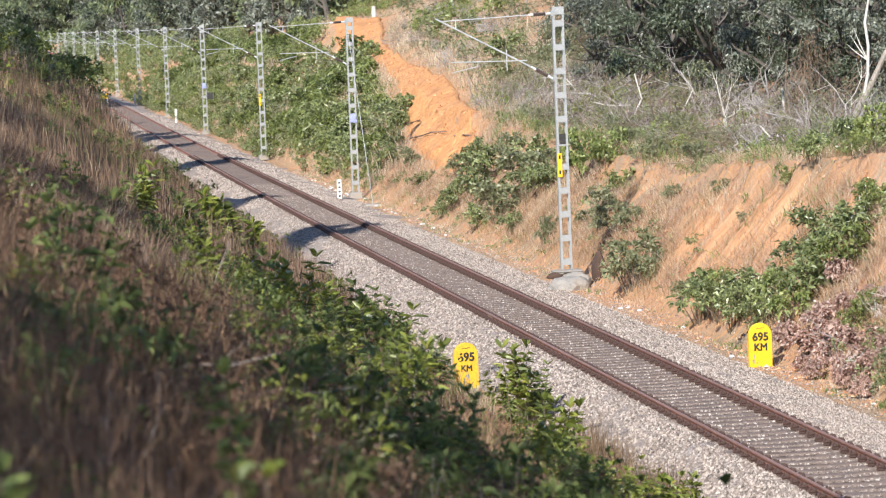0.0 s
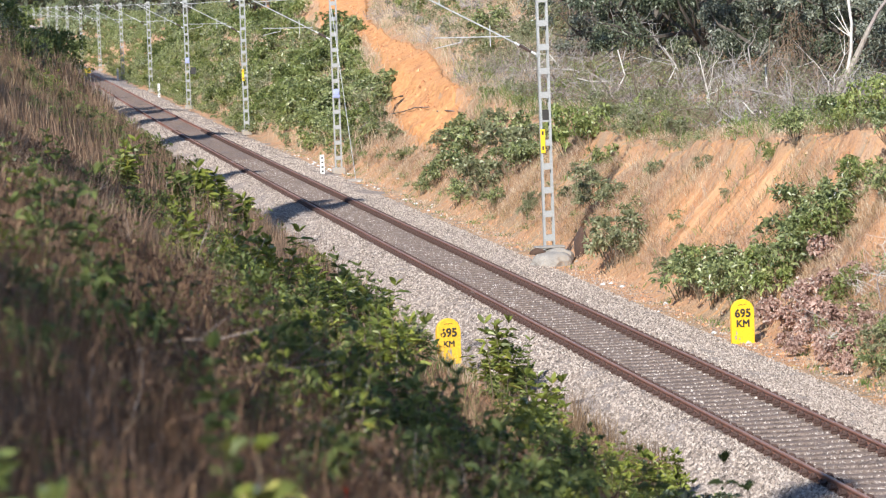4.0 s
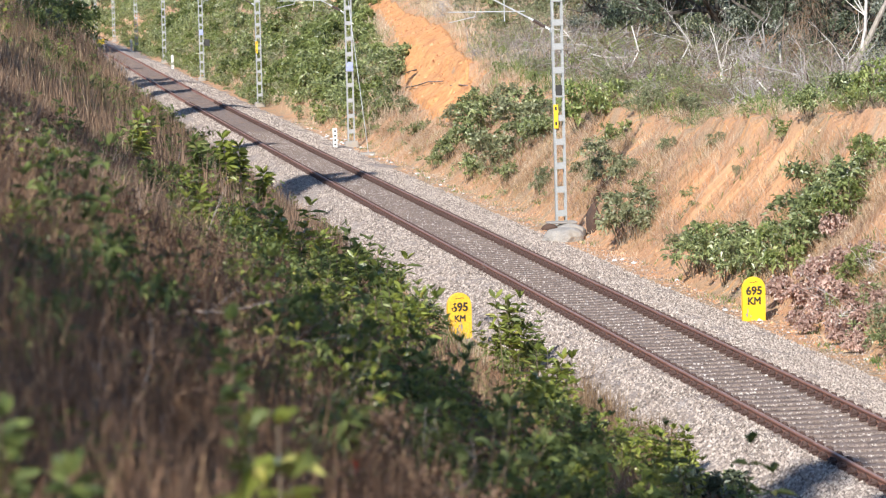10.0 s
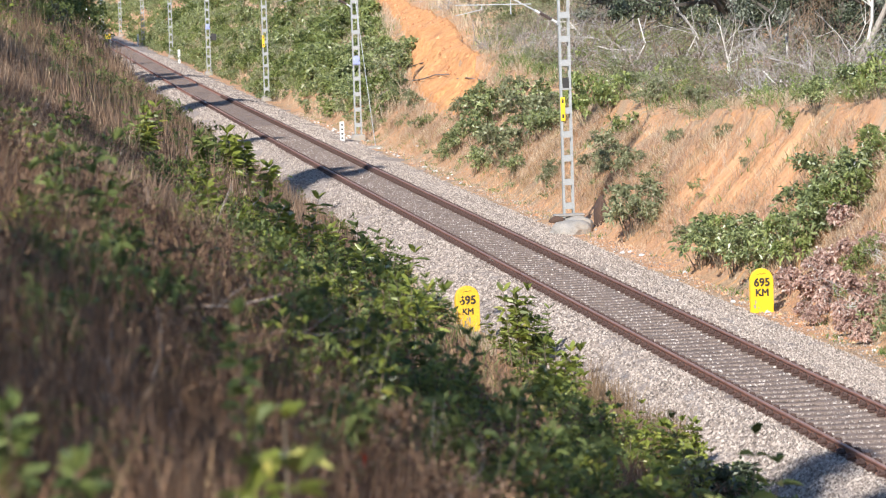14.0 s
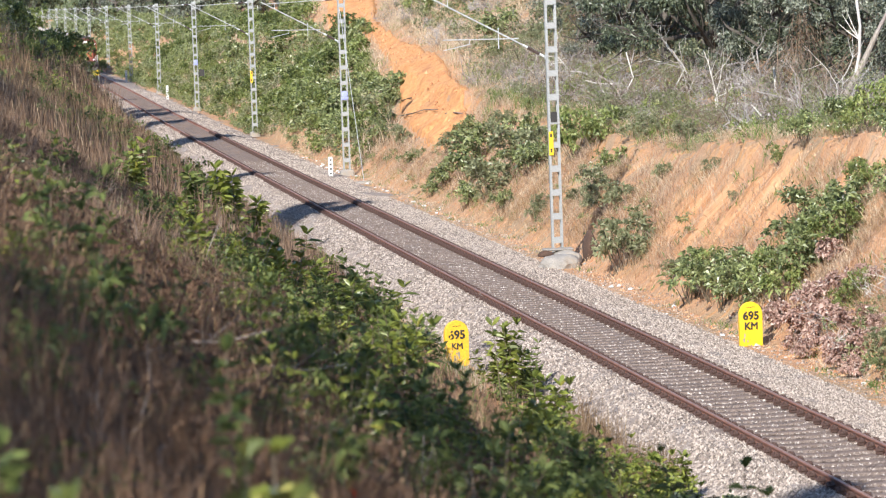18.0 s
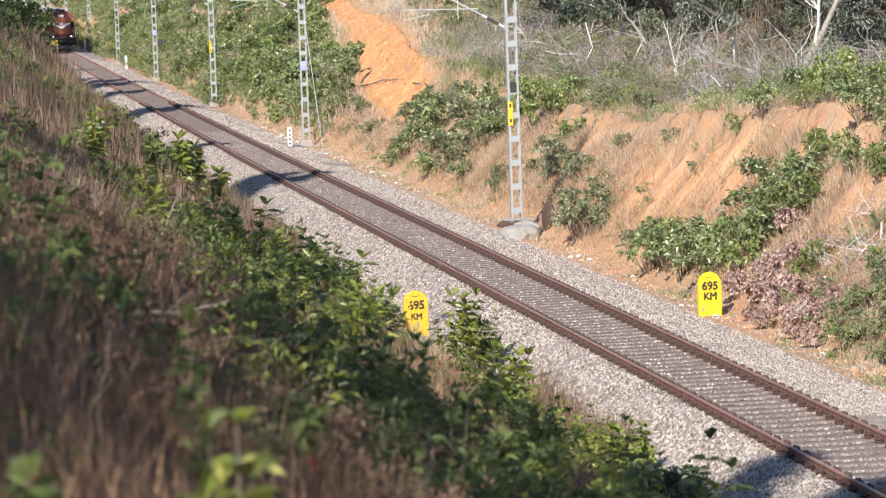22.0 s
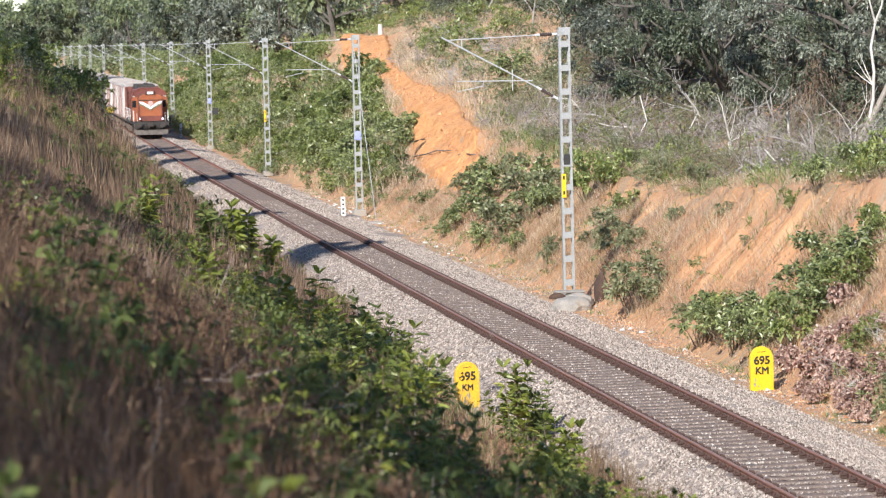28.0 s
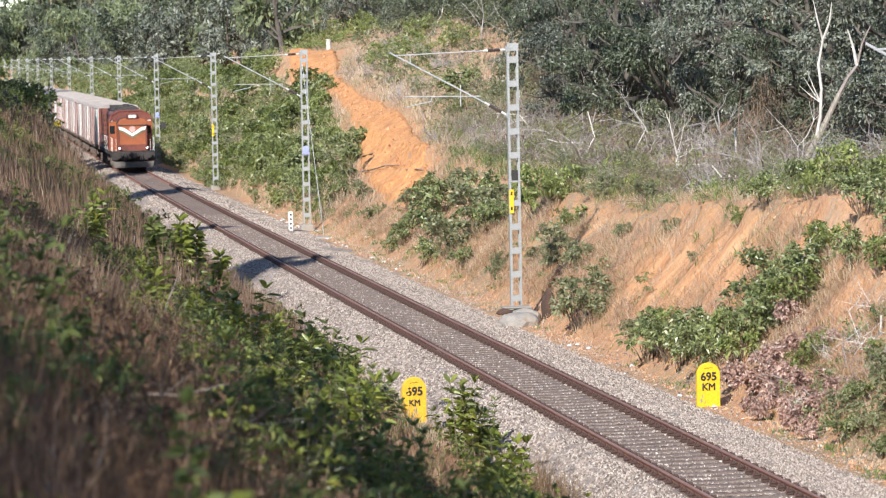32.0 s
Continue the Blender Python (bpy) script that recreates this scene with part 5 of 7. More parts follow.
def palm(x, y, top, seed, crown=2.9):
    """A far coconut palm: a bare trunk and a head of arching fronds."""
    rng = np.random.default_rng(seed)
    z0 = float(land(x, y))
    t = thing("palm_tree", "tall coconut palm on the skyline", "palm", pose(x, y, z0), "palms on the skyline")
    h = top - z0
    bm = bmesh.new()
    tube(bm, [(0.5 * math.sin(u * 1.5), 0, h * u) for u in np.linspace(-0.02, 1, 7)], [0.24 - 0.015 * i for i in range(7)], 7, False)
    part("trunk", bm, M_BARK, t)
    V, F, n = [], [], 0
    for k in range(22):
        a, rise = rng.uniform(0, 6.28), rng.uniform(-0.3, 1.1)
        u = np.linspace(0.05, 1, 26)
        p = np.stack([np.cos(a) * u * crown, np.sin(a) * u * crown, h + rise * crown * u - 1.15 * crown * u * u * (0.5 + 0.4 * rise)], -1) + np.array([0.5, 0, 0])
        for sgn in (-1, 1):
            w = np.tile(np.array([-np.sin(a) * sgn + 0.5 * np.cos(a), np.cos(a) * sgn + 0.5 * np.sin(a), -0.35]), (len(u), 1))
            v, f = leaf_array(rng, p, w, 0.75, 0.2, 0.3)
            V.append(v)
            F.append(f + n)
            n += len(v)
    part("fronds", array_mesh("fronds", np.concatenate(V), np.concatenate(F), M_LEAF_FAR), None, t)


def shoot_clump(name, label, seed, n, radius, height, material, tiers, per, leaf, aspect=0.3, bare=0.35, droop=0.3, group=""):
    """A shrub of upright shoots from one foot, each with whorls of leaves up its stem."""
    rng = np.random.default_rng(seed)
    t = thing(name, label, "shrub", pose(0, 0, -75), group)
    bm = bmesh.new()
    C, W, FACE = [], [], []
    for k in range(n):
        a, out = rng.uniform(0, 6.28), radius * rng.uniform(0.2, 1.0)
        h = height * rng.uniform(0.45, 1.1)
        foot = Vector((math.cos(a) * out * 0.4, math.sin(a) * out * 0.4, -0.1))
        tip = Vector((math.cos(a) * out + rng.normal(0, 0.08), math.sin(a) * out + rng.normal(0, 0.08), h))
        pts = [foot.lerp(tip, u) + Vector((0, 0, 0.10 * h * math.sin(math.pi * u))) for u in np.linspace(0, 1, 5)]
        tube(bm, pts, [0.009, 0.008, 0.007, 0.005, 0.003], 4, False)
        u = np.repeat(np.linspace(bare + rng.uniform(0, 0.2), 1.0, tiers), per)
        C.append(np.stack([np.interp(u, np.linspace(0, 1, 5), [p[i] for p in pts]) for i in range(3)], -1))
        b = rng.uniform(0, 6.28, len(u))
        W.append(np.stack([np.cos(b), np.sin(b), 0.45 + 1.1 * (u > 0.97) + rng.normal(0, 0.3, len(u))], -1))
        FACE.append(np.stack([0.3 * np.cos(b), 0.3 * np.sin(b), np.ones(len(u))], -1))
    part("woody_base", bm, M_STEM, t)
    V, F = leaf_array(rng, np.concatenate(C), np.concatenate(W), leaf, aspect, droop, True, np.concatenate(FACE))
    part("foliage", array_mesh("foliage", V, F, material), None, t)
    return t


# ---- planting ----
G, GL = "shrubs on the banks", "shrubs on the near hillside"

# the green wall of shrubs behind the far masts
thicket("shrub_thicket", M_LEAF, "dense green shrubs grown together on the far cutting slope", 1, scatter(1, 120, (4.3, 14, 158, 350), -0.3, 6.0) + scatter(41, 330, (4.2, 17, 335, 560), -3, 9.0), 74, 1.1, 1.8, 0.18, 6, (0.5, 1.3))
thicket("shrub_thicket", M_LEAF_BRIGHT, "yellow-green young growth among the far shrubs", 2, scatter(2, 330, (4.0, 10.5, 160, 350), -0.3, 4.0) + scatter(63, 150, (3.6, 12, 340, 520), -1, 5.0), 50, 0.9, 1.5, 0.19, 7, (0.5, 1.15))
far_bush = [bush("shrub", "leafy green shrub on the cutting slope", 100 + k, 170, 1.15, 1.9, (M_LEAF, M_LEAF_BRIGHT)[k % 2], 0.22, 7, 0.45, 10, None, 0.3, G) for k in range(4)]
thicket("toe_scrub", M_LEAF, "small green shrubs along the foot of the far bank", 6, scatter(42, 300, (3.9, 6.4, 165, 420), -1.0, 5.0) + scatter(64, 160, (3.3, 4.2, 205, 420), -2, 5.0), 34, 0.8, 1.0, 0.15, 6, (0.5, 0.95), 0.45)
plant_out(far_bush, scatter(3, 26, (4.7, 9, 160, 215), -0.6, 6.0) + [(7.2, 171), (11.0, 214.5), (6.2, 163), (5.4, 168), (5.8, 176), (7.6, 180), (6.6, 186), (8.6, 197), (9.2, 205)], 2, (0.65, 1.2))

near_bush = [bush("shrub", "airy green shrub on the orange cutting face", 120 + k, 135, 0.74, 1.2, (M_LEAF, M_LEAF, M_LEAF_PALE, M_LEAF_BRIGHT)[k], 0.115, 7, 0.48, 14, None, 0.3, G) for k in range(4)]
toe_spots = [(4.04, 85.3, 1.40), (4.11, 82.0, 1.23), (4.23, 79.5, 0.96), (4.59, 77.6, 1.05), (4.92, 77.6, 1.29), (5.31, 78.8, 1.31), (5.84, 80.7, 1.09), (5.71, 76.5, 1.16), (6.11, 77.0, 1.05), (6.06, 78.8, 0.83), (5.09, 80.5, 0.61), (4.45, 85.1, 0.90), (4.56, 81.8, 0.99), (4.2, 83.6, 1.04), (4.3, 80.6, 1.04)]      # beside the kilometre post
lip_spots = [(7.21, 86.2, 0.78), (7.01, 87.8, 0.53), (7.97, 85.1, 0.90), (7.69, 80.8, 1.10), (7.84, 78.4, 0.95), (6.74, 78.8, 0.83), (7.25, 76.8, 1.05), (6.71, 73.5, 0.90), (6.7, 75.5, 0.69), (8.87, 81.0, 0.74), (7.4, 74.6, 0.78)]      # along the lip of the cutting
bright_spots = [(5.23, 73.2, 0.66), (4.89, 73.4, 0.56), (5.35, 68.9, 0.47), (6.74, 77.8, 0.70), (6.72, 116.0, 1.43), (6.75, 110.0, 0.82), (6.83, 118.8, 1.04), (7.06, 114.2, 1.17), (7.6, 82.6, 0.78)]
pale_spots = [(4.3, 95.6, 1.43), (4.55, 95.0, 0.91), (5.54, 104.2, 0.94), (5.82, 107.6, 0.96), (5.57, 102.5, 0.77), (4.52, 88.9, 0.53), (4.99, 113.4, 0.59), (4.36, 88.9, 0.53), (6.17, 89.4, 0.40), (6.95, 95.7, 0.43), (6.6, 101.0, 0.52)]
slope_spots = [(4.2, 125.5, 1.00), (4.84, 128.3, 1.50), (4.87, 123.0, 1.56), (5.44, 120.2, 1.38), (5.7, 131.1, 1.62), (5.82, 123.1, 1.69), (4.79, 134.1, 1.06), (5.9, 118.8, 1.00), (5.7, 139.4, 1.00), (4.51, 118.8, 0.81), (6.66, 125.0, 1.38), (6.47, 131.8, 1.12), (6.9, 168.3, 1.25), (5.22, 159.3, 1.31), (5.54, 153.6, 0.88), (5.05, 146.1, 0.83), (4.31, 135.4, 0.75), (6.4, 167.5, 1.00), (6.3, 138.0, 1.12)]      # below the dirt path
corner_spots = [(4.1, 66.8, 0.66), (4.4, 65.8, 0.64), (4.12, 64.3, 0.53), (4.4, 68.3, 0.56), (4.85, 67.8, 0.62), (5.15, 67.8, 0.67), (4.74, 68.7, 0.45), (4.9, 65.4, 0.84), (5.3, 64.0, 0.98)]
plant_out(near_bush[:2], toe_spots[::2] + toe_spots[1::4] + lip_spots[::2] + slope_spots[::3] + slope_spots[1::3] + corner_spots[::2], 3, (0.7, 1.25))
plant_out(near_bush[2:3], pale_spots + slope_spots[2::3] + corner_spots[1::2] + scatter(5, 8, (7.8, 13.5, 84, 152), -0.2, 5.0) + scatter(51, 14, (4.3, 8.8, 103, 160), -0.5, 3.0), 33, (0.5, 0.9))
plant_out(near_bush[3:], bright_spots + toe_spots[3::4] + lip_spots[1::2] + scatter(53, 12, (7.4, 12.0, 92, 152), -0.2, 4.0), 34, (0.5, 0.9))

dry_bush = [bush("withered_shrub", "withered shrub with drooping pink-brown leaves", 140 + k, 120, 0.6, 0.95, M_LEAF_DRY, 0.125, 8, 0.62, 10, None, 0.45, G) for k in range(2)]
plant_out(dry_bush, [(4.19, 76.8, 0.75), (4.25, 74.9, 0.83), (4.5, 73.3, 0.92), (4.63, 71.5, 0.8), (4.7, 75.1, 0.84), (5.0, 73.8, 0.72), (4.08, 71.2, 0.7), (4.27, 69.8, 0.68), (3.75, 72.5, 0.5), (5.4, 73.4, 0.62), (5.41, 76.4, 0.64), (4.7, 69.8, 0.59), (4.18, 73.3, 0.61), (3.8, 68.6, 0.48), (3.95, 74.2, 0.5), (3.95, 70.2, 0.6)], 4, (0.8, 1.1))

# scrub and dead brush on the terrace above the cutting
brush = [tangle("dead_brush", "tangle of grey dead branches above the cutting", 150 + k, 64, 1.2, 1.6, (M_TWIG_GREY, M_TWIG, M_STEM, M_STEM, M_TWIG_GREY)[k], (0.012, 0.010, 0.012, 0.011, 0.013)[k], 0.9) for k in range(5)]
plant_out(brush, scatter(6, 128, (9.0, 14.8, 92, 150), -1.2, 4.0) + scatter(43, 34, (9.5, 16, 150, 225), -0.3, 4.0), 6, (0.5, 1.25))
thicket("twiggy_scrub", M_LEAF_PALE, "thin-leaved scrub growing through the dead brush", 14, scatter(68, 55, (9.4, 14.6, 94, 160), -0.4, 2.0), 34, 0.8, 1.7, 0.075, 5, (0.6, 1.3), 0.4)
thicket("terrace_scrub", M_LEAF_PALE, "low dusty green scrub on the terrace above the cutting", 3, scatter(7, 230, (7.3, 15.5, 86, 165), -0.3, 3.0), 60, 0.7, 0.8, 0.08, 6, (0.5, 1.3), 0.4)
thicket("terrace_scrub", M_LEAF_BRIGHT, "yellow-green scrub on the terrace", 4, scatter(8, 80, (7.3, 15, 88, 165), 0.15, 4.0), 40, 0.55, 0.7, 0.10, 6, (0.6, 1.2), 0.4)
meadow("bank_weeds", M_GRASS, "sparse green weeds on the orange bank", 31, 900, (4.2, 8.5, 66, 160), 0.22, 0.03, 0.7, 1.4, 0.3, 0.3, 9)
thicket("crest_scrub", M_LEAF_BRIGHT, "yellow-green bushes along the top of the bank", 5, scatter(9, 80, (11, 22, 185, 330), 0.0, 5.0), 60, 1.1, 1.6, 0.17, 6, (0.7, 1.4), 0.45)

thicket("shrub_thicket", M_LEAF_PALE, "dusty pale green shrubs among the far growth", 19, scatter(77, 170, (4.2, 13, 158, 350), -0.5, 5.0), 52, 1.0, 1.5, 0.16, 6, (0.5, 1.2))
# forest
wood = [tree("forest_tree", "dense evergreen forest tree on the slope above the cutting", 200 + k, 9.0, 2.5, (M_LEAF_DARK, M_LEAF_GREY, M_LEAF_DARK, M_LEAF_GREY, M_LEAF_GREY)[k], 12500, 0.125, M_TRUNK, 0.04, 0.60) for k in range(5)]
wood_spots = [(14.2, 128), (14.8, 121), (15.2, 114), (15.6, 108), (16.0, 103), (14.0, 136), (13.8, 144), (14.5, 152), (15.0, 160), (17.5, 112), (17.8, 119), (17.4, 126), (17.0, 134), (17.2, 143), (17.6, 152), (18.2, 162), (18.5, 106), (20, 111)]
plant_out(wood, wood_spots + scatter(10, 66, (17, 44, 104, 300), -3, 9.0), 7, (0.85, 1.3), 0.2)
far_wood = [tree("hill_tree", "tree of the distant wooded hill", 220 + k, 10.0, 3.2, (M_LEAF_FAR, M_LEAF_GREY, M_LEAF_FAR, M_LEAF_DARK)[k], 3200, 0.42, M_TRUNK, 0.05, 1.15) for k in range(4)]
plant_out(far_wood, scatter(11, 120, (-8, 78, 960, 1150), -3, 20.0) + [(x, 966 + 5 * (k % 3), 1.75 if 8 < x < 22 else 2.5) for k, x in enumerate(range(-6, 34, 3))], 8, (1.5, 2.3), 0.2)
plant_out([copy_thing(w, pose(0, 0, -40)) for w in far_wood], scatter(12, 90, (15, 55, 300, 900), -3, 20.0) + scatter(13, 20, (9, 16, 420, 700), -3, 20.0), 19, (0.8, 1.35), 0.2)

for k, (x, y, top) in enumerate([(22.6, 945, 24.6), (33.0, 945, 24.8), (36.6, 948, 25.0)] ):
    palm(x, y, top, 500 + k)

# the near hillside
left_bush = [shoot_clump("shrub", "leafy green shrub of upright shoots on the near hillside", 160 + k, 12, 0.55, 1.1, (M_LEAF_HILL, M_LEAF_YELLOW, M_LEAF_YELLOW, M_LEAF_HILL)[k], 5, 5, (0.15, 0.12, 0.14, 0.17)[k], (0.34, 0.42, 0.32, 0.3)[k], 0.25, 0.3, GL) for k in range(4)]
dark_spots = [(-4.74, 58.0, 0.8), (-5.0, 56.6, 0.8), (-12.3, 36.0, 0.44), (-11.0, 42.6, 0.53), (-11.9, 33.8, 0.44), (-11.5, 34.1, 0.44), (-7.9, 63.5, 0.7), (-6.4, 64.2, 0.7), (-11.4, 29.7, 0.44), (-11.06, 29.7, 0.44), (-10.9, 28.7, 0.44), (-11.65, 24.6, 0.4), (-12.0, 24.2, 0.4), (-9.9, 57.0, 0.62), (-10.6, 52.5, 0.62), (-11.3, 57.0, 0.53), (-6.22, 44.2, 0.7), (-5.2, 49.5, 0.75), (-4.6, 51.5, 0.66), (-6.6, 42.0, 0.79), (-7.0, 40.0, 0.7), (-9.76, 44.2, 0.74), (-9.41, 39.8, 0.82), (-6.73, 56.5, 0.99), (-8.42, 46.9, 0.92), (-9.72, 32.5, 0.74), (-7.34, 63.0, 0.95), (-9.08, 53.0, 0.69), (-7.9, 50.0, 1.09)]
plant_out(left_bush, dark_spots + scatter(14, 14, (-9.0, -4.2, 40, 72), -0.3, 4.0) + scatter(54, 7, (-13.6, -10.5, 22, 60), -0.2, 3.0) + scatter(15, 26, (-12.8, -6.5, 70, 150), -0.2, 3.0) + scatter(80, 14, (-11.4, -8.6, 22, 37), -0.6, 2.0), 9, (0.6, 1.0))
big_leaf = [shoot_clump("broad_leaved_shrub", "young shrub with whorls of long yellow-green leaves", 170 + k, 8, 0.42, 1.15, (M_LEAF_YELLOW, M_LEAF_HILL, M_LEAF_YELLOW)[k], 5, 6, 0.21, 0.28, 0.4, 0.3, GL) for k in range(3)]
hill_spots = [(-12.23, 42.86, 0.5), (-11.46, 46.45, 0.55), (-10.96, 47.26, 0.5), (-9.37, 60.1, 0.7), (-10.29, 45.4, 0.55), (-8.61, 62.2, 0.7), (-12.34, 30.6, 0.33), (-9.93, 43.8, 0.5), (-8.46, 54.0, 0.6), (-13.4, 24.2, 0.28), (-6.54, 68.3, 0.8), (-11.3, 33.2, 0.4), (-11.8, 37.2, 0.4), (-11.23, 54.5, 0.72), (-10.78, 47.2, 0.82), (-8.28, 62.6, 1.28), (-11.04, 37.3, 0.49), (-6.59, 72.0, 0.96), (-6.69, 61.5, 1.23), (-7.06, 63.6, 1.12), (-8.38, 44.9, 1.00), (-8.7, 37.1, 0.66), (-9.52, 30.8, 0.55), (-13.55, 27.1, 0.49), (-13.41, 24.5, 0.41), (-10.27, 44.9, 0.50), (-12.39, 28.9, 0.45), (-11.42, 42.4, 0.46), (-5.47, 72.7, 0.96), (-9.52, 45.1, 0.59), (-3.36, 68.0, 1.22), (-2.9, 68.4, 0.94), (-4.6, 56.4, 1.22), (-10.2, 74, 1.22), (-12.0, 66, 0.81), (-8.7, 58.5, 0.81), (-9.7, 50.0, 0.68)]
plant_out(big_leaf, hill_spots, 10, (0.7, 1.1))
edge_bush = [bush("shrub", "dark leafy shrub at the edge of the ballast", 180 + k, 80, 0.6, 0.85, (M_LEAF_DARK, M_LEAF_HILL, M_LEAF_HILL)[k], 0.14, 8, 0.40, 12, None, 0.35, GL, True) for k in range(3)]
plant_out(edge_bush, [(-4.75, 72.2, 0.8), (-3.2, 68.6, 0.85), (-2.9, 69.4, 0.6), (-6.4, 62.5, 1.0), (-5.2, 73.6, 0.9), (-4.9, 77.2, 0.8), (-4.6, 81.0, 0.7), (-6.3, 70.5, 1.1)], 11, (0.7, 1.1))
far_left = [bush("tall_shrub", "tall dark shrub on the far edge of the near hillside", 190 + k, 210, 1.3, 2.6, (M_LEAF_HILL, M_LEAF_DARK, M_LEAF_HILL)[k], 0.16, 7, 0.5, 12, None, 0.3, GL) for k in range(3)]
plant_out(far_left, [(-5.2, 258, 1.6), (-5.0, 265, 1.3), (-4.7, 256, 1.05), (-6.2, 250, 1.8), (-7.4, 262, 1.3), (-7.0, 240, 1.6), (-5.9, 268, 1.1), (-4.6, 272, 0.8), (-8.4, 276, 1.6), (-9.4, 262, 1.6), (-10, 248, 1.6), (-7.8, 230, 1.0), (-10.6, 236, 1.5), (-11.4, 220, 1.4), (-12.2, 200, 1.1), (-6.4, 284, 1.1), (-7.2, 296, 1.3), (-5.6, 310, 1.0), (-4.7, 330, 0.9), (-8.5, 198, 0.75), (-8.0, 204, 0.7), (-9.0, 196, 0.95), (-9.6, 188, 0.9), (-10.4, 180, 0.8), (-7.0, 214, 0.4), (-10.8, 186, 0.6), (-9.6, 214, 0.9), (-8.8, 222, 0.7), (-10.4, 112, 0.4)], 12, (1, 1.4))


plant_out([copy_thing(big_leaf[k % 3], pose(0, 0, -40)) for k in range(3)], [(-3.0, 53.2, 0.7), (-3.2, 55.6, 0.6), (-3.9, 51.0, 0.9), (-3.5, 69.2, 0.8), (-4.35, 72.6, 0.7)] + scatter(69, 10, (-9.5, -4.6, 44, 72), -0.3, 3.0), 18, (0.5, 0.85))
# unseen crest trees beside and behind the camera, added to shade slope and line
crest = [slender_tree(240 + k) for k in range(3)]
plant_out(crest, [(-17.0, 22.4, 0.865), (-17.3, 20.6, 0.885), (-17.0, 18.8, 0.87), (-17.5, 17.0, 0.90), (-17.6, 11.5, 0.86), (-16.6, 98.8, 1.0), (-17.2, 100.6, 1.0), (-16.8, 102.2, 1.03), (-17.1, 126.0, 0.98), (-16.8, 127.8, 0.98), (-16.9, 168.0, 1.05), (-17.0, 169.4, 1.06), (-16.6, 170.6, 1.06), (-17.4, 170.2, 1.08), (-17.0, 200.4, 1.06), (-16.5, 202.0, 1.06), (-17.3, 202.8, 1.06), (-16.8, 217.0, 1.04), (-16.4, 218.6, 1.05), (-16.7, 220.2, 1.06), (-17.2, 221.6, 1.06), (-16.6, 227.5, 1.05), (-17.0, 229.0, 1.06)] + [(-12.7 - 0.4 * (k % 2), 336 + 3.8 * k, 1.06) for k in range(12)] + [(-16.9, 262.0, 1.0)], 13)
shade = [tree("shade_tree", "unseen leafy tree added behind the near hillside to shade it", 250 + k, 8.6, 2.6, M_LEAF_DARK, 1450, 0.28, None, 0.15, 0.9) for k in range(2)]
plant_out(shade, [(-18.8 - 0.8 * (k % 3), -26 + 4.3 * k, 1.08 if k in (8, 9) else 1.2 if k == 13 else 1.38) for k in range(26) if k not in (0, 2, 4, 5, 6, 10, 11, 14, 16, 17, 20, 21)] + [(-19.4, 12.3, 1.0)] + [(-19.3 - 0.5 * (k % 2), 92 + 9 * k, 1.3) for k in range(15) if k not in (1, 3)], 14)

# grasses
meadow("dry_grass", M_STRAW, "dry straw grass on the orange cutting face", 21, 8500, (4.3, 8.3, 58, 165), 0.30, 0.011, 0.6, 1.3, 0.0, 0.35, 12)
meadow("dry_grass", M_STRAW_PALE, "pale dry grass on the cutting face", 26, 7500, (4.3, 8.8, 58, 165), 0.36, 0.011, 0.6, 1.7, 0.1, 0.35, 12)
meadow("dry_grass", M_STRAW_PINK, "matted pinkish dead grass hanging on the cutting face", 41, 6500, (4.5, 7.4, 58, 165), 0.26, 0.012, 0.7, 1.1, -0.05, 0.3, 12)
meadow("dry_grass", M_STRAW_PALE, "pale dry grass on the bank top", 27, 900, (8, 16, 150, 260), 0.55, 0.016, 0.4, 5.0, 0.1, 0.4, 12)
meadow("dry_grass", M_STRAW_PALE, "pale tufted grass beside the dirt path", 30, 2600, (5.0, 16, 140, 270), 0.6, 0.02, 0.4, 4.0, -0.3, 0.45, 10)
meadow("green_undergrowth", M_GRASS, "low green undergrowth on the terrace", 22, 1500, (7.0, 16, 80, 260), 0.35, 0.02, 0.5, 4.0, -0.3, 0.35, 12)
meadow("brown_grass", M_GRASS_SHADED, "brown grass on the near hillside, its shade put into a darker colour", 23, 7000, (-14, -3.9, 12, 100), 0.36, 0.009, 0.28, 2.0, -0.6, 0.28, 14)
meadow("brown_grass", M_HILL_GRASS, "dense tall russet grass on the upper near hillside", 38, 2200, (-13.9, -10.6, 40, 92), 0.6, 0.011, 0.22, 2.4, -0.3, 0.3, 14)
meadow("brown_grass", M_GRASS_SHADED, "tall grass on the upper near hillside, its shade put into a darker colour", 39, 1350, (-14, -11.0, 12, 40), 0.60, 0.009, 0.22, 1.6, -0.5, 0.25, 12)
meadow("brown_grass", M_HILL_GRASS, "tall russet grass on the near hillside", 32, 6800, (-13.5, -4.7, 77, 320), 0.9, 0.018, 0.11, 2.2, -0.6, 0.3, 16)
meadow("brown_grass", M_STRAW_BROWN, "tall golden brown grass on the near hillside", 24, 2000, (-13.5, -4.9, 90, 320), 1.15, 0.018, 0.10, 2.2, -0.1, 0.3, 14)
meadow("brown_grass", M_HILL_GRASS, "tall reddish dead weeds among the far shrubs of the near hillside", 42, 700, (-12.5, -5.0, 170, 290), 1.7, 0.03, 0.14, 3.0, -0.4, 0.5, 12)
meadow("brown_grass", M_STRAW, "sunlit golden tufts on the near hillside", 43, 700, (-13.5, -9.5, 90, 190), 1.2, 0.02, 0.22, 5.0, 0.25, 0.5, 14)
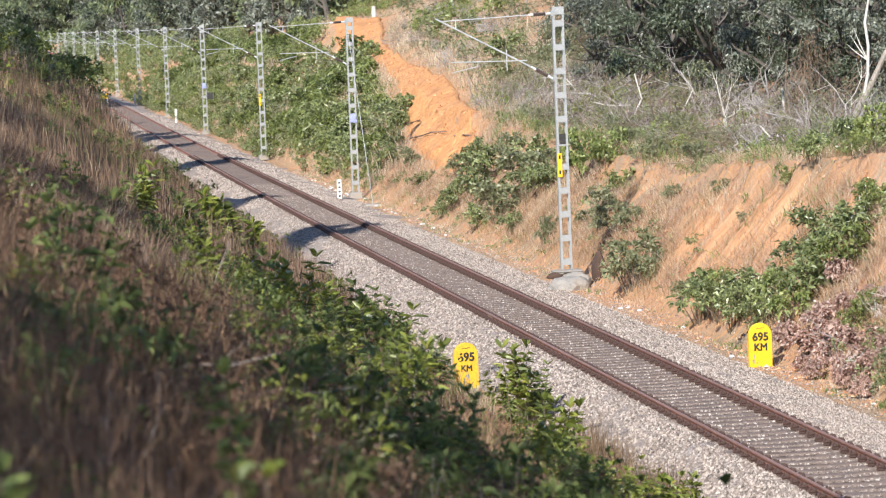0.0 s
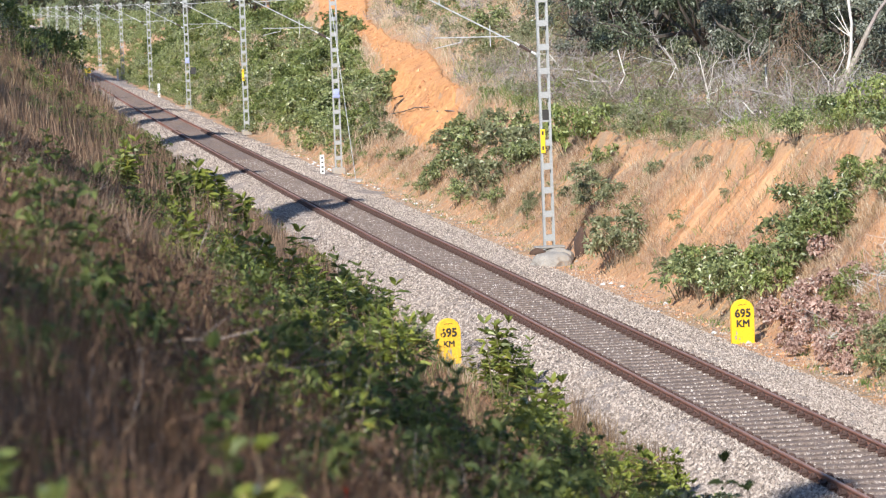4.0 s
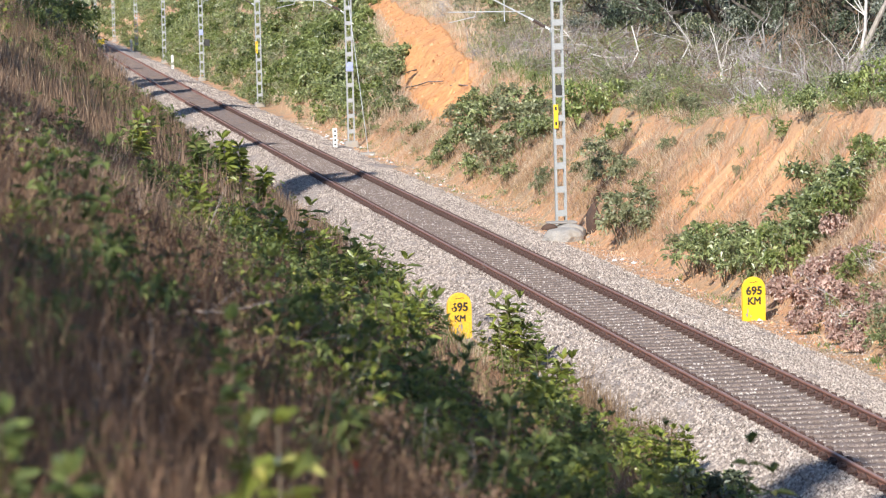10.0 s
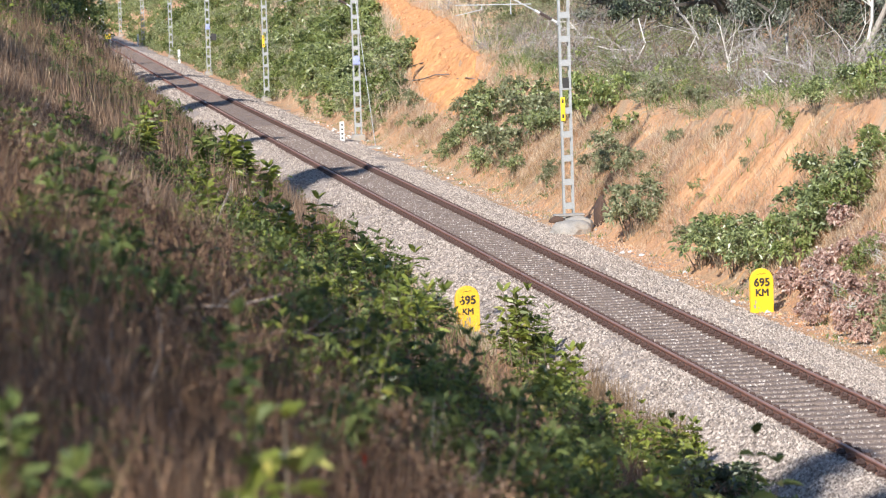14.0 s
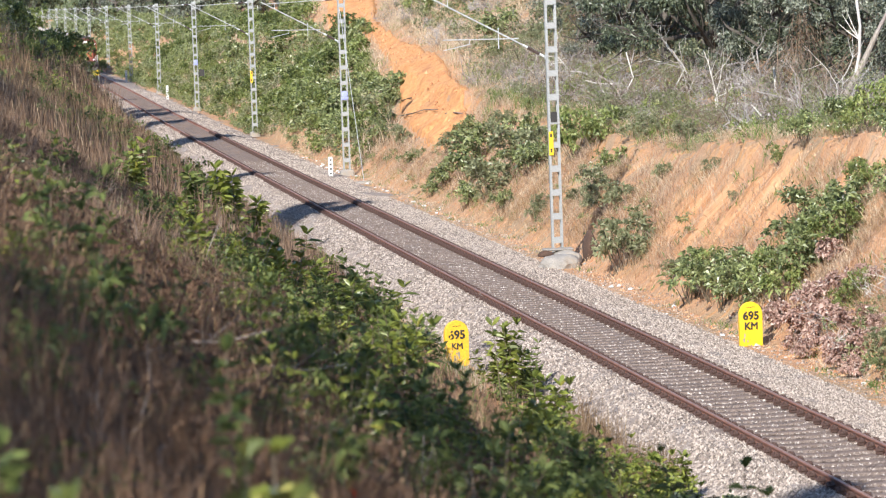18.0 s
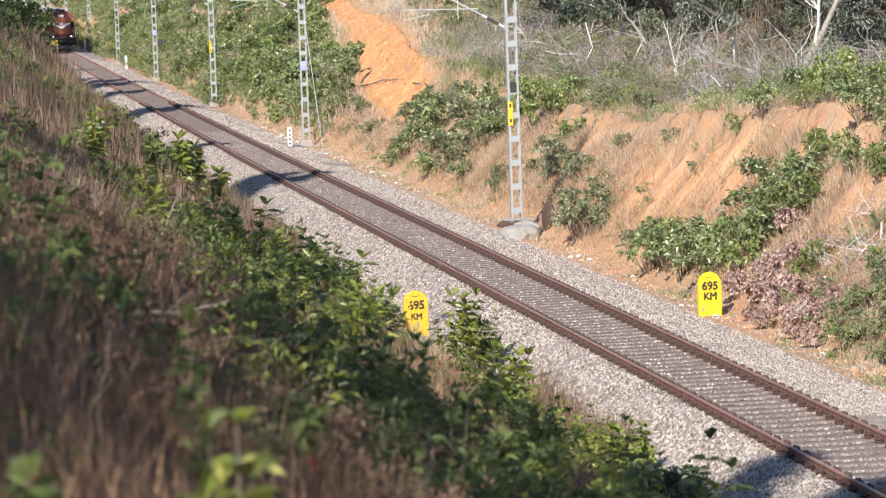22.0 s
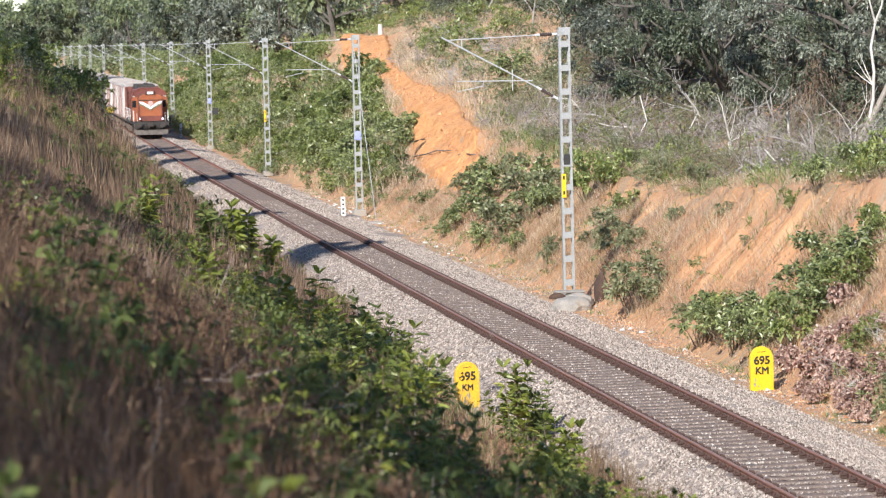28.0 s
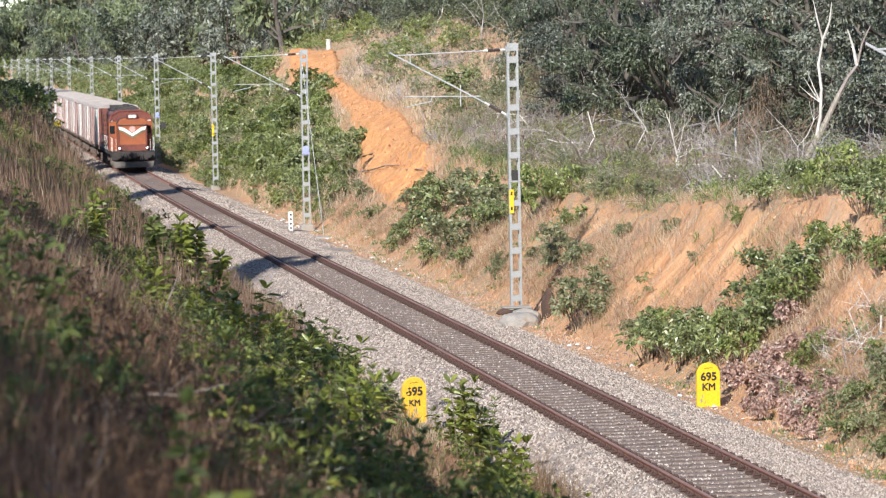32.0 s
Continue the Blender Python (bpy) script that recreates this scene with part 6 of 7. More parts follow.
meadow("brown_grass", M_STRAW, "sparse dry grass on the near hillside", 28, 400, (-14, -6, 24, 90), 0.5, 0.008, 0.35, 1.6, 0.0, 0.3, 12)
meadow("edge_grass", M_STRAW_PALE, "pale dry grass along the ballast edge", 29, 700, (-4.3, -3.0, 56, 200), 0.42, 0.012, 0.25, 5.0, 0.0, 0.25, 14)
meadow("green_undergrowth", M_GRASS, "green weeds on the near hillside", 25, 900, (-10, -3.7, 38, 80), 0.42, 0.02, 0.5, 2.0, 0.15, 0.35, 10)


meadow("dry_grass", M_STRAW_PALE, "pale dry grass on the rise beside the dirt path", 40, 2400, (11, 24, 150, 250), 0.6, 0.022, 0.4, 3.0, -0.3, 0.5, 10)
# dead weeds, twigs and small leaves through the brown grass
thicket("hill_weeds", M_LEAF_HILL, "dark green weeds in the brown grass of the near hillside", 20, scatter(78, 110, (-13.4, -8.0, 26, 78), 0.0, 2.2) + scatter(82, 90, (-11.4, -7.6, 24, 50), -0.4, 2.0) + scatter(79, 50, (-13.8, -10.2, 13, 30), -0.3, 1.5), 18, 0.32, 0.6, 0.095, 6, (0.6, 1.4), 0.38, 6, "weeds")
thicket("dead_weeds", M_LEAF_BROWN, "dead brown weeds among the hillside grass", 7, scatter(55, 480, (-14, -4, 17, 96), -0.8, 2.0) + scatter(71, 250, (-13.7, -9, 15, 45), -0.8, 2.0), 18, 0.34, 0.62, 0.055, 6, (0.6, 1.4), 0.36, 6, "weeds")
thicket("green_weeds", M_LEAF_YELLOW, "small yellow-green weeds among the hillside grass", 8, scatter(56, 170, (-10.2, -4, 36, 80), 0.0, 1.6) + scatter(76, 60, (-13.9, -10, 13, 70), 0.0, 1.6), 9, 0.26, 0.55, 0.085, 5, (0.6, 1.3), 0.4, 6, "weeds")
thicket("red_weeds", M_LEAF_RED, "few small red leaves in the brown grass", 9, scatter(57, 22, (-12.9, -10.0, 17, 34), -2, 2.0), 4, 0.15, 0.45, 0.06, 3, (0.6, 1.2), 0.5, 4, "weeds")
thicket("hill_weeds", M_LEAF_HILL, "green weeds in the tall grass of the near hillside", 10, scatter(58, 520, (-13.5, -4.2, 84, 320), -0.1, 3.0) + scatter(65, 70, (-5.2, -3.9, 92, 300), -0.5, 4.0), 16, 0.5, 0.9, 0.13, 6, (0.6, 1.4), 0.45, 6, "weeds")
twigs = [tangle("dead_brush", "thin dead twigs standing in the brown grass", 350 + k, 26, 0.5, 0.75, M_TWIG, 0.004, 0.35) for k in range(3)]
plant_out(twigs, scatter(59, 60, (-13.6, -4.4, 14, 84), -0.6, 3.0), 16, (0.7, 1.3))
# growth along the foot of the bank
meadow("toe_grass", M_STRAW_PALE, "dry grass along the foot of the bank", 33, 800, (3.5, 4.9, 58, 190), 0.20, 0.010, 0.6, 1.2, 0.1, 0.25, 10)
meadow("toe_weeds", M_GRASS, "green weeds along the foot of the bank", 34, 700, (3.3, 4.7, 58, 190), 0.13, 0.02, 0.7, 1.3, 0.25, 0.22, 9)
thicket("bank_scrub", M_LEAF, "small airy green shrubs on the cutting face", 11, scatter(60, 85, (4.1, 9.0, 66, 160), 0.0, 2.0) + scatter(61, 40, (3.9, 6.0, 56, 72), -0.6, 2.0), 16, 0.4, 0.55, 0.085, 6, (0.5, 1.3), 0.4)
thicket("forest_edge", M_LEAF_DARK, "dark undergrowth along the edge of the forest", 12, scatter(62, 90, (13.6, 17.5, 100, 168), -2, 3.0), 120, 1.2, 2.8, 0.11, 7, (0.7, 1.25), 0.45)
left_tree = bush("tall_shrub", "tall sunlit yellow-green shrub on the near hillside", 195, 260, 1.1, 3.4, M_LEAF_YELLOW, 0.16, 8, 0.4, 12, None, 0.4, GL)
plant_out([left_tree], [(-12.9, 131.0, 1.0), (-13.2, 136.0, 1.1)], 20)
thicket("far_scrub", M_LEAF_FAR, "distant green scrub beyond the end of the cutting", 13, scatter(66, 330, (4.5, 34, 540, 955), -3, 9.0) + scatter(67, 60, (-7, -3.9, 420, 940), -3, 9.0), 44, 1.9, 2.4, 0.42, 6, (0.8, 1.5), 0.5)
plant_out([copy_thing(b, pose(0, 0, -40)) for b in left_bush], [(-10.6, 128, 1.1), (-11.8, 148, 1.3), (-9.4, 158, 1.1), (-10.4, 171, 1.3), (-8.2, 186, 1.2), (-9.2, 196, 1.4), (-6.9, 206, 1.2), (-7.6, 219, 1.4), (-12.2, 160, 1.4), (-11.2, 182, 1.5)], 21)
meadow("dry_grass", M_STRAW_PALE, "pale dry grass among the far shrubs", 35, 3200, (4.0, 14.5, 158, 320), 0.85, 0.022, 0.35, 4.0, -0.1, 0.5, 10)
meadow("green_undergrowth", M_GRASS, "light green grass among the scrub on the terrace", 36, 900, (6.8, 11, 84, 160), 0.5, 0.022, 0.35, 2.0, 0.0, 0.35, 10)
twig_heap = [tangle("dead_brush", "pale dry twigs hanging on the bank", 360 + k, 26, 0.6, 1.2, (M_SNAG, M_TWIG)[k], 0.010, 0.6) for k in range(2)]
plant_out(twig_heap, [(5.3, 72.0), (5.1, 68.8), (5.5, 70.4), (4.6, 73.0), (4.4, 70.6), (5.6, 67.4), (6.2, 72.6)], 22, (0.7, 1.1))
twig_fence = [tangle("dry_weed", "thin dry weed stems standing on the ballast", 370 + k, 6, 0.12, 0.75, M_TWIG, 0.005, 0.25) for k in range(2)]
for w, (x, y, z) in zip(twig_fence, ((-2.75, 96.5, -0.50), (-0.85, 87.8, -0.16))):
    w.matrix_world = pose(x, y, z)
    tagged(w, group="dry weeds on the ballast")
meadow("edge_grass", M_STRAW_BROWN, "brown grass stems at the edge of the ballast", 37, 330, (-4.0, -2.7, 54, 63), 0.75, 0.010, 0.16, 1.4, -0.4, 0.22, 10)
thicket("forest_undergrowth", M_LEAF_DARK, "dark undergrowth beneath the forest trees", 15, scatter(72, 150, (16, 32, 104, 250), -3, 3.0), 200, 2.0, 4.2, 0.17, 6, (0.7, 1.3), 0.45)
thicket("shrub_thicket", M_LEAF_HILL, "dark green shrubs among the far growth", 16, scatter(73, 70, (4.2, 12, 160, 360), -0.3, 6.0), 90, 1.1, 1.9, 0.2, 7, (0.6, 1.3))
# grey litter layer, also putting the shaded gaps under the brush into colour
thicket("leaf_litter", M_LEAF_LITTER, "grey leaf litter and broken twigs on the terrace, darkening the brush's shaded gaps", 17, scatter(74, 420, (9.0, 15.2, 90, 156), -1.4, 3.0), 26, 0.75, 0.55, 0.10, 4, (0.6, 1.4), 0.3, 6, "litter")
thicket("crest_scrub", M_LEAF_PALE, "dusty bushes on the rise behind the terrace", 18, scatter(75, 90, (12.5, 24, 150, 235), -3, 5.0), 70, 1.2, 1.9, 0.15, 6, (0.7, 1.3), 0.45)
# saplings that stand before the rest of the hillside, and the wind in them
SWAYING = []
def stand(ob, x, y, turn, sway):
    ob.matrix_world = pose(x, y, float(land(x, y)) - 0.05, 0, 0, turn)
    SWAYING.append((ob, (x, y, float(land(x, y)) - 0.05), turn, sway))


tall_leafy = [sapling("sapling", "tall leafy sapling above the slope, stirred by the wind", 400 + k, top, (M_LEAF_YELLOW, M_LEAF_YELLOW, M_LEAF_HILL, M_LEAF_YELLOW)[k], 17, 10, 0.30, 0.30, 0.2, 0.3, 0.05) for k, top in enumerate([(0.1, 0, 1.75), (0.25, 0.1, 1.65), (-0.15, 0, 1.45), (0.4, 0, 1.2)])]
for ob, (x, y, turn) in zip(tall_leafy, ((-8.05, 80.5, 0), (-7.75, 80.8, 20), (-8.5, 79.8, 0), (-7.3, 82.0, 10))):
    stand(ob, x, y, turn, 1.0)
near_yellow = [sapling("sapling", "young sapling with long sunlit yellow-green leaves", 410 + k, top, M_LEAF_YELLOW, 3, 5, 0.19, 0.27, 0.72, 0.55, 0.03) for k, top in enumerate([(0.05, 0, 0.98), (0.1, 0, 1.05), (-0.05, 0, 0.95)])]
for ob, (x, y, turn) in zip(near_yellow, ((-12.98, 12.9, 0), (-12.76, 13.9, 70), (-12.90, 12.0, 140))):
    stand(ob, x, y, turn, 0.25)
near_dark = [sapling("sapling", "dark leafy shoot standing in the shaded grass", 420 + k, top, M_LEAF_HILL, 14, 7, 0.12, 0.4, 0.1, 0.2, 0.02) for k, top in enumerate([(0.03, 0, 1.12), (-0.03, 0, 0.52), (0.0, 0, 0.55)])]
for ob, (x, y, turn) in zip(near_dark, ((-12.70, 17.2, 0), (-13.84, 12.9, 50), (-13.64, 11.9, 100))):
    stand(ob, x, y, turn, 0.2)
glossy = [bush("broad_leaved_shrub", "sunlit shrub with glossy yellow-green leaves", 440 + k, 46, 0.5, 1.25, (M_LEAF_YELLOW, M_LEAF_HILL)[k], 0.12, 8, 0.42, 10, None, 0.3, GL, True) for k in range(2)]
plant_out(glossy, [(-8.25, 30.2, 1.0), (-8.7, 30.8, 1.05), (-8.0, 31.6, 0.9), (-9.0, 30.0, 0.95), (-7.7, 31.0, 0.8), (-8.5, 29.2, 0.75), (-9.3, 31.6, 1.0), (-8.8, 32.6, 1.0)], 23)
plant_out([copy_thing(glossy[0], pose(0, 0, -40))], [(-3.5, 51.4, 0.8), (-4.0, 50.2, 0.9), (-3.1, 52.8, 0.65), (-4.6, 49.4, 0.9), (-5.3, 47.0, 0.85)], 24)
plant_out([copy_thing(b, pose(0, 0, -40)) for b in edge_bush], [(-3.0, 50.2, 1.0), (-3.3, 49.0, 1.1), (-2.75, 51.4, 0.7), (-3.9, 48.0, 1.2), (-3.1, 47.6, 1.0)], 17)
arching = [sapling("sapling", "leaning sapling with dark drooping leaves over the ballast edge", 430 + k, top, M_LEAF_HILL, tiers, 4, 0.20, 0.3, bare, 0.45, 0.08) for k, (top, tiers, bare) in enumerate([((0.5, 0, 1.5), 6, 0.4), ((0.55, 0, 1.35), 6, 0.4), ((-0.1, 0, 1.6), 8, 0.3)])]
for ob, (x, y, turn) in zip(arching, ((-7.85, 29.0, 0), (-7.8, 28.6, 0), (-7.9, 29.4, 0))):
    stand(ob, x, y, turn, 0.6)
# ---- small things of the place ----
# dead sticks leaning and lying in the hillside weeds
for x, y, lift, way, reach, rise in ((-11.15, 24.2, 0.10, 100, 0.55, 0.42), (-10.55, 26.4, 0.05, 60, 0.10, 0.75), (-12.75, 24.5, 0.30, 10, 0.95, 0.12), (-11.9, 27.5, 0.32, 4, 1.0, 0.05), (-10.9, 46.2, 0.2, 30, 0.45, 0.85), (-8.9, 61.5, 0.3, 40, 0.6, 0.8), (-9.9, 34.0, 0.25, 170, 0.9, 0.2)):
    d = Vector((math.cos(radians(way)), math.sin(radians(way)), 0)) * reach + Vector((0, 0, rise))
    bend = Vector((0.03, 0.05, 0.04))
    stick = thing("dead_stick", "thin grey dead stick caught in the hillside weeds", "stick", pose(x, y, float(land(x, y)) + lift - 0.05), "dead sticks")
    part("shaft", tubes(((-0.15 * d, 0.3 * d + bend, 0.65 * d - 0.5 * bend, d), [0.0055, 0.005, 0.0045, 0.003]), sides=5), M_TWIG, stick)
    part("twig", tubes(((0.5 * d, 0.62 * d + 2.5 * bend, 0.72 * d + 4.5 * bend), [0.003, 0.0025, 0.0015]), sides=4), M_TWIG, stick)

# bleached dead tree that leans out of the scrub
dead = thing("dead_tree", "bleached leaning dead tree with bare forked branches", "tree", pose(11.0, 98.2, float(land(11.0, 98.2)) - 0.1))
part("trunk", tubes((((0, 0, -0.2), (0.25, 0, 0.5), (0.62, 0.05, 1.15), (1.05, 0.05, 1.9), (1.5, 0.1, 2.75)), [0.11, 0.10, 0.095, 0.085, 0.07]), sides=8), M_BARK, dead)
part("branch", tubes((((1.5, 0.1, 2.75), (1.75, 0.1, 3.2), (2.05, 0.15, 3.55), (2.2, 0.1, 4.2), (2.45, 0.1, 4.7)), [0.06, 0.05, 0.045, 0.03, 0.015]), sides=6), M_TWIG, dead)
part("branch", tubes((((2.05, 0.15, 3.55), (1.95, 0.2, 4.1), (1.8, 0.2, 4.6)), [0.055, 0.04, 0.018]), sides=6), M_SNAG, dead)
part("branch", tubes((((0.78, 0.05, 1.45), (0.9, 0, 2.1), (0.93, -0.05, 2.9), (0.86, 0, 3.6), (1.0, 0, 4.3), (0.85, 0, 4.9), (0.72, 0, 5.5)), [0.05, 0.046, 0.043, 0.04, 0.034, 0.024, 0.01]), sides=6), M_SNAG, dead)
part("branch", tubes((((1.0, 0, 4.3), (1.2, 0, 4.8), (1.28, 0, 5.4)), [0.04, 0.028, 0.01]), sides=5), M_SNAG, dead)
for dx, dz in ((-0.5, 0.75), (-0.62, 0.5), (-0.4, 0.95)):
    part("twig", tubes((((0.92, 0, 2.5), (0.92 + dx * 0.5, 0, 2.5 + dz * 0.45), (0.92 + dx, 0, 2.5 + dz)), [0.025, 0.018, 0.006]), sides=4), M_SNAG, dead)


def bare_tree(x, y, h, seed, label, material, spread=0.5):
    rng = np.random.default_rng(seed)
    t = thing("bare_tree", label, "tree", pose(x, y, float(land(x, y)) - 0.1))
    bm, tips = bmesh.new(), []
    limbs(rng, bm, (0, 0, -0.2), (rng.uniform(-0.3, 0.3), 0, 1), h * 0.5, 0.045, 2, tips, 0.35, (2, 3))
    part("trunk", bm, material, t)


for i, (x, y, h) in enumerate([(11.6, 116, 2.8), (12.2, 110, 2.4), (13.0, 122, 3.4), (13.4, 128, 3.6), (13.6, 118, 3.2), (11.4, 104, 2.4), (12.4, 102, 3.0), (10.6, 128, 2.6), (12.0, 134, 3.4), (11.2, 142, 3.0), (13.0, 140, 3.8), (12.6, 126, 3.0), (10.8, 112, 2.2), (15.5, 171, 6.0), (16.5, 188, 6.5), (18, 215, 7), (19, 240, 8), (20, 262, 8), (14.4, 158, 5.5)]):
    bare_tree(x, y, h, 300 + i, "bare pale-barked young tree in the scrub", M_TWIG_GREY if i % 3 else M_SNAG)

# brown vines hanging over a thicket
def vines(x, y, h, seed):
    rng = np.random.default_rng(seed)
    t = thing("vine_curtain", "curtain of dry brown vines hanging over the scrub", "vines", pose(x, y, float(land(x, y)) - 0.1))
    bm = bmesh.new()
    for k in range(46):
        px, py = rng.normal(0, 0.75), rng.normal(0, 0.5)
        top = h * rng.uniform(0.55, 1.0) * (1 - 0.25 * abs(px))
        p = [(px * 0.5, py * 0.5, top), (px * 0.8 + rng.normal(0, 0.15), py * 0.8, top * rng.uniform(0.7, 1.0)), (px + rng.normal(0, 0.22), py, top * rng.uniform(0.45, 0.75)), (px * 1.1 + rng.normal(0, 0.35), py, top * rng.uniform(0.15, 0.55))]
        tube(bm, p, [0.007, 0.008, 0.007, 0.005], 3, False)
    part("hanging_vine", bm, M_VINE, t)
    tips, ways = shoots(rng, 60, 0.9, h)
    V, F = rosettes(rng, tips, ways, 6, 0.09, 0.4)
    part("dry_foliage", array_mesh("dry_foliage", V, F, M_STRAW_BROWN), None, t)


M_VINE = surface("dry_vine", (0.13, 0.09, 0.066), (0.28, 0.20, 0.148), 2.0, 0.9, 0, 20, 0.2, 0.005)
vines(13.4, 110.5, 4.4, 1), vines(12.9, 109, 3.4, 2), vines(12.6, 147, 4.0, 3), vines(14.2, 105, 3.4, 4)


def stake(x, y, h, r, tilt, label="pale weathered wooden stake"):
    t = thing("stake", label, "stake", pose(x, y, float(land(x, y)) - 0.2, 0, tilt))
    part("shaft", tubes((((0, 0, 0), (0.01, 0, h * 0.5), (0, 0, h)), [r, r * 0.95, r * 0.8]), sides=7), M_SNAG, t)


stake(13.2, 114.1, 1.4, 0.05, -2)
stake(5.97, 76.9, 1.0, 0.035, -8)
stake(15.6, 250, 1.25, 0.2, 0, "pale stone post at the top of the path")
stake(5.7, 70.1, 0.65, 0.03, 4)


# the first mast's foundation: a mortared block with gaps and rubble beside it
def mast_block():
    t = thing("mast_foundation", "lumpy weathered concrete foundation undercut at the mast's foot", "foundation", pose(MAST_OFF, 100.6, -0.42))
    r = random.Random(3)

    def lump(at, size, material, name, label, cuts=3):
        bm = bmesh.new()
        bmesh.ops.create_icosphere(bm, subdivisions=cuts, radius=1.0)
        for v in bm.verts:
            k = 1 + 0.10 * math.sin(5 * v.co.x + at[0] * 9) * math.sin(4 * v.co.y + 2) + r.uniform(-0.05, 0.05)
            v.co = Vector((v.co.x * size[0], v.co.y * size[1], max(v.co.z, -0.4) * size[2])) * k
        o = part(name, bm, material, t, label)
        o.location = at

    lump((-0.12, -0.75, 0.05), (0.62, 0.55, 0.36), M_CONCRETE, "block", "rounded lump of weathered concrete")
    lump((0.10, -0.15, 0.18), (0.55, 0.4, 0.3), M_CONCRETE, "block", "rounded lump of weathered concrete")
    part("slab", boxes(((-0.52, -0.30, 0.46), (0.36, 0.2, 0.52)), bevel=0.02), M_CONCRETE, t)
    # one dark colour for the cut earth, and for the hollow's painted shade
    earth_shade = surface("dark_earth_and_shade", (0.05, 0.026, 0.018), (0.11, 0.062, 0.042), 3, 0.95, dirt=(0.03, 0.02, 0.016))
    lump((-0.50, -0.42, 0.36), (0.24, 0.16, 0.13), earth_shade, "hollow", "dark lump under the slab, a hollow's shade in its colour")
    lump((0.86, -0.2, 0.38), (0.22, 0.5, 0.62), earth_shade, "earth_face", "dark cut earth face")
    for k in range(14):
        bm = bmesh.new()
        bmesh.ops.create_icosphere(bm, subdivisions=1, radius=r.uniform(0.04, 0.13))
        for v in bm.verts:
            v.co *= r.uniform(0.7, 1.2)
        o = part("rubble", bm, M_CONCRETE, t)
        o.location = (r.uniform(-0.9, 1.3), r.uniform(-1.3, -0.7), r.uniform(0.0, 0.06))


mast_block()


# litter and stones along the foot of the bank
def litter():
    rng = np.random.default_rng(77)
    spots = [(3.5 + rng.normal(0, 0.25), y) for y in np.concatenate([rng.uniform(64, 100, 12), rng.uniform(122, 185, 30)])]
    spots += [(3.4 + rng.normal(0, 0.35), rng.normal(162, 5)) for k in range(22)]
    M_BAG = surface("white_plastic_bag", (0.50, 0.49, 0.48), (0.66, 0.65, 0.64), 6, 0.4)
    bags = []
    for k in range(5):
        bm = bmesh.new()
        bmesh.ops.create_icosphere(bm, subdivisions=2, radius=0.1)
        r = random.Random(50 + k)
        for v in bm.verts:
            v.co = Vector((v.co.x * r.uniform(0.7, 1.4), v.co.y * r.uniform(0.6, 1.3), max(-0.02, v.co.z * r.uniform(0.3, 0.9))))
        bags.append(bm_mesh("scrap", bm, M_BAG))
    for i, (x, y) in enumerate(spots):
        x += float(track_x(y))
        o = tagged(new("litter_scrap", bags[i % 5]), "scrap of pale litter on the cess", "litter", "litter")
        k = rng.uniform(0.2, 0.8)
        o.matrix_world = pose(x, y, float(land(x, y)) + 0.02, 0, 0, rng.uniform(0, 360)) @ Matrix.Diagonal((k, k, k, 1))


litter()

# dark rods for cracks across the dirt path, fallen pale branches on the slopes
def fallen(points, r, material, label, name="fallen_branch"):
    t = thing(name, label, "branch", pose(points[0][0], points[0][1], 0))
    run = [Vector((x - points[0][0], y - points[0][1], float(land(x, y)) + dz)) for x, y, dz in points]
    part("wood", tubes((run, [r * (1 - 0.15 * i) for i in range(len(run))]), sides=5), material, t)


fallen([(6.7, 162.8, 0.24), (6.75, 158.5, 0.27), (6.9, 156.0, 0.30), (7.15, 153.0, 0.26)], 0.035, M_INSUL, "dark rod standing in for a crack across the dirt path", "exposed_root")
fallen([(7.0, 149.5, 0.24), (7.15, 147.6, 0.26), (7.2, 144.2, 0.22)], 0.035, M_INSUL, "dark rod standing in for a crack across the dirt path", "exposed_root")
fallen([(7.4, 167.6, 0.24), (7.55, 165.0, 0.24)], 0.035, M_INSUL, "dark rod standing in for a crack across the dirt path", "exposed_root")
fallen([(5.9, 168.2, 0.3), (6.1, 164.2, 0.35)], 0.04, M_SNAG, "pale fallen branch on the bank")
fallen([(-9.6, 60, 0.3), (-9.1, 61.8, 0.8), (-8.7, 63, 1.2)], 0.012, M_TWIG, "pale dead stick among the shrubs")
fallen([(-12.1, 30, 0.3), (-11.5, 31, 0.45), (-10.9, 31.6, 0.5)], 0.014, M_TWIG, "dead branch among the grass")
fallen([(-9.7, 36, 0.1), (-10.1, 36.6, 0.6)], 0.012, M_SNAG, "thin pale dead stick")
fallen([(-8.7, 42, 0.1), (-8.65, 42.2, 0.8)], 0.008, M_TWIG, "thin pale dead stick")

fallen([(16.9, 114, 0.5), (17.6, 113.2, 0.55), (18.6, 112.2, 0.5)], 0.06, M_SNAG, "pale fallen log in the scrub above the cutting")
fallen([(15.8, 112.6, 0.1), (16.8, 111.0, 0.35), (17.8, 110.2, 0.8)], 0.05, M_SNAG, "pale fallen log in the scrub above the cutting")
fallen([(16.4, 112.0, 0.2), (17.4, 112.2, 0.9), (18.6, 112.4, 1.3)], 0.045, M_TWIG, "pale fallen log in the scrub above the cutting")
stake(17.2, 112.6, 1.3, 0.06, 0)
fallen([(9.8, 124, 0.1), (10.5, 125, 0.9), (10.3, 125.2, 1.9)], 0.035, M_SNAG, "pale dead branch standing in the brush")
fallen([(11.2, 122, 0.1), (11.7, 121.6, 1.1), (11.2, 121.4, 1.9)], 0.03, M_SNAG, "pale dead branch standing in the brush")
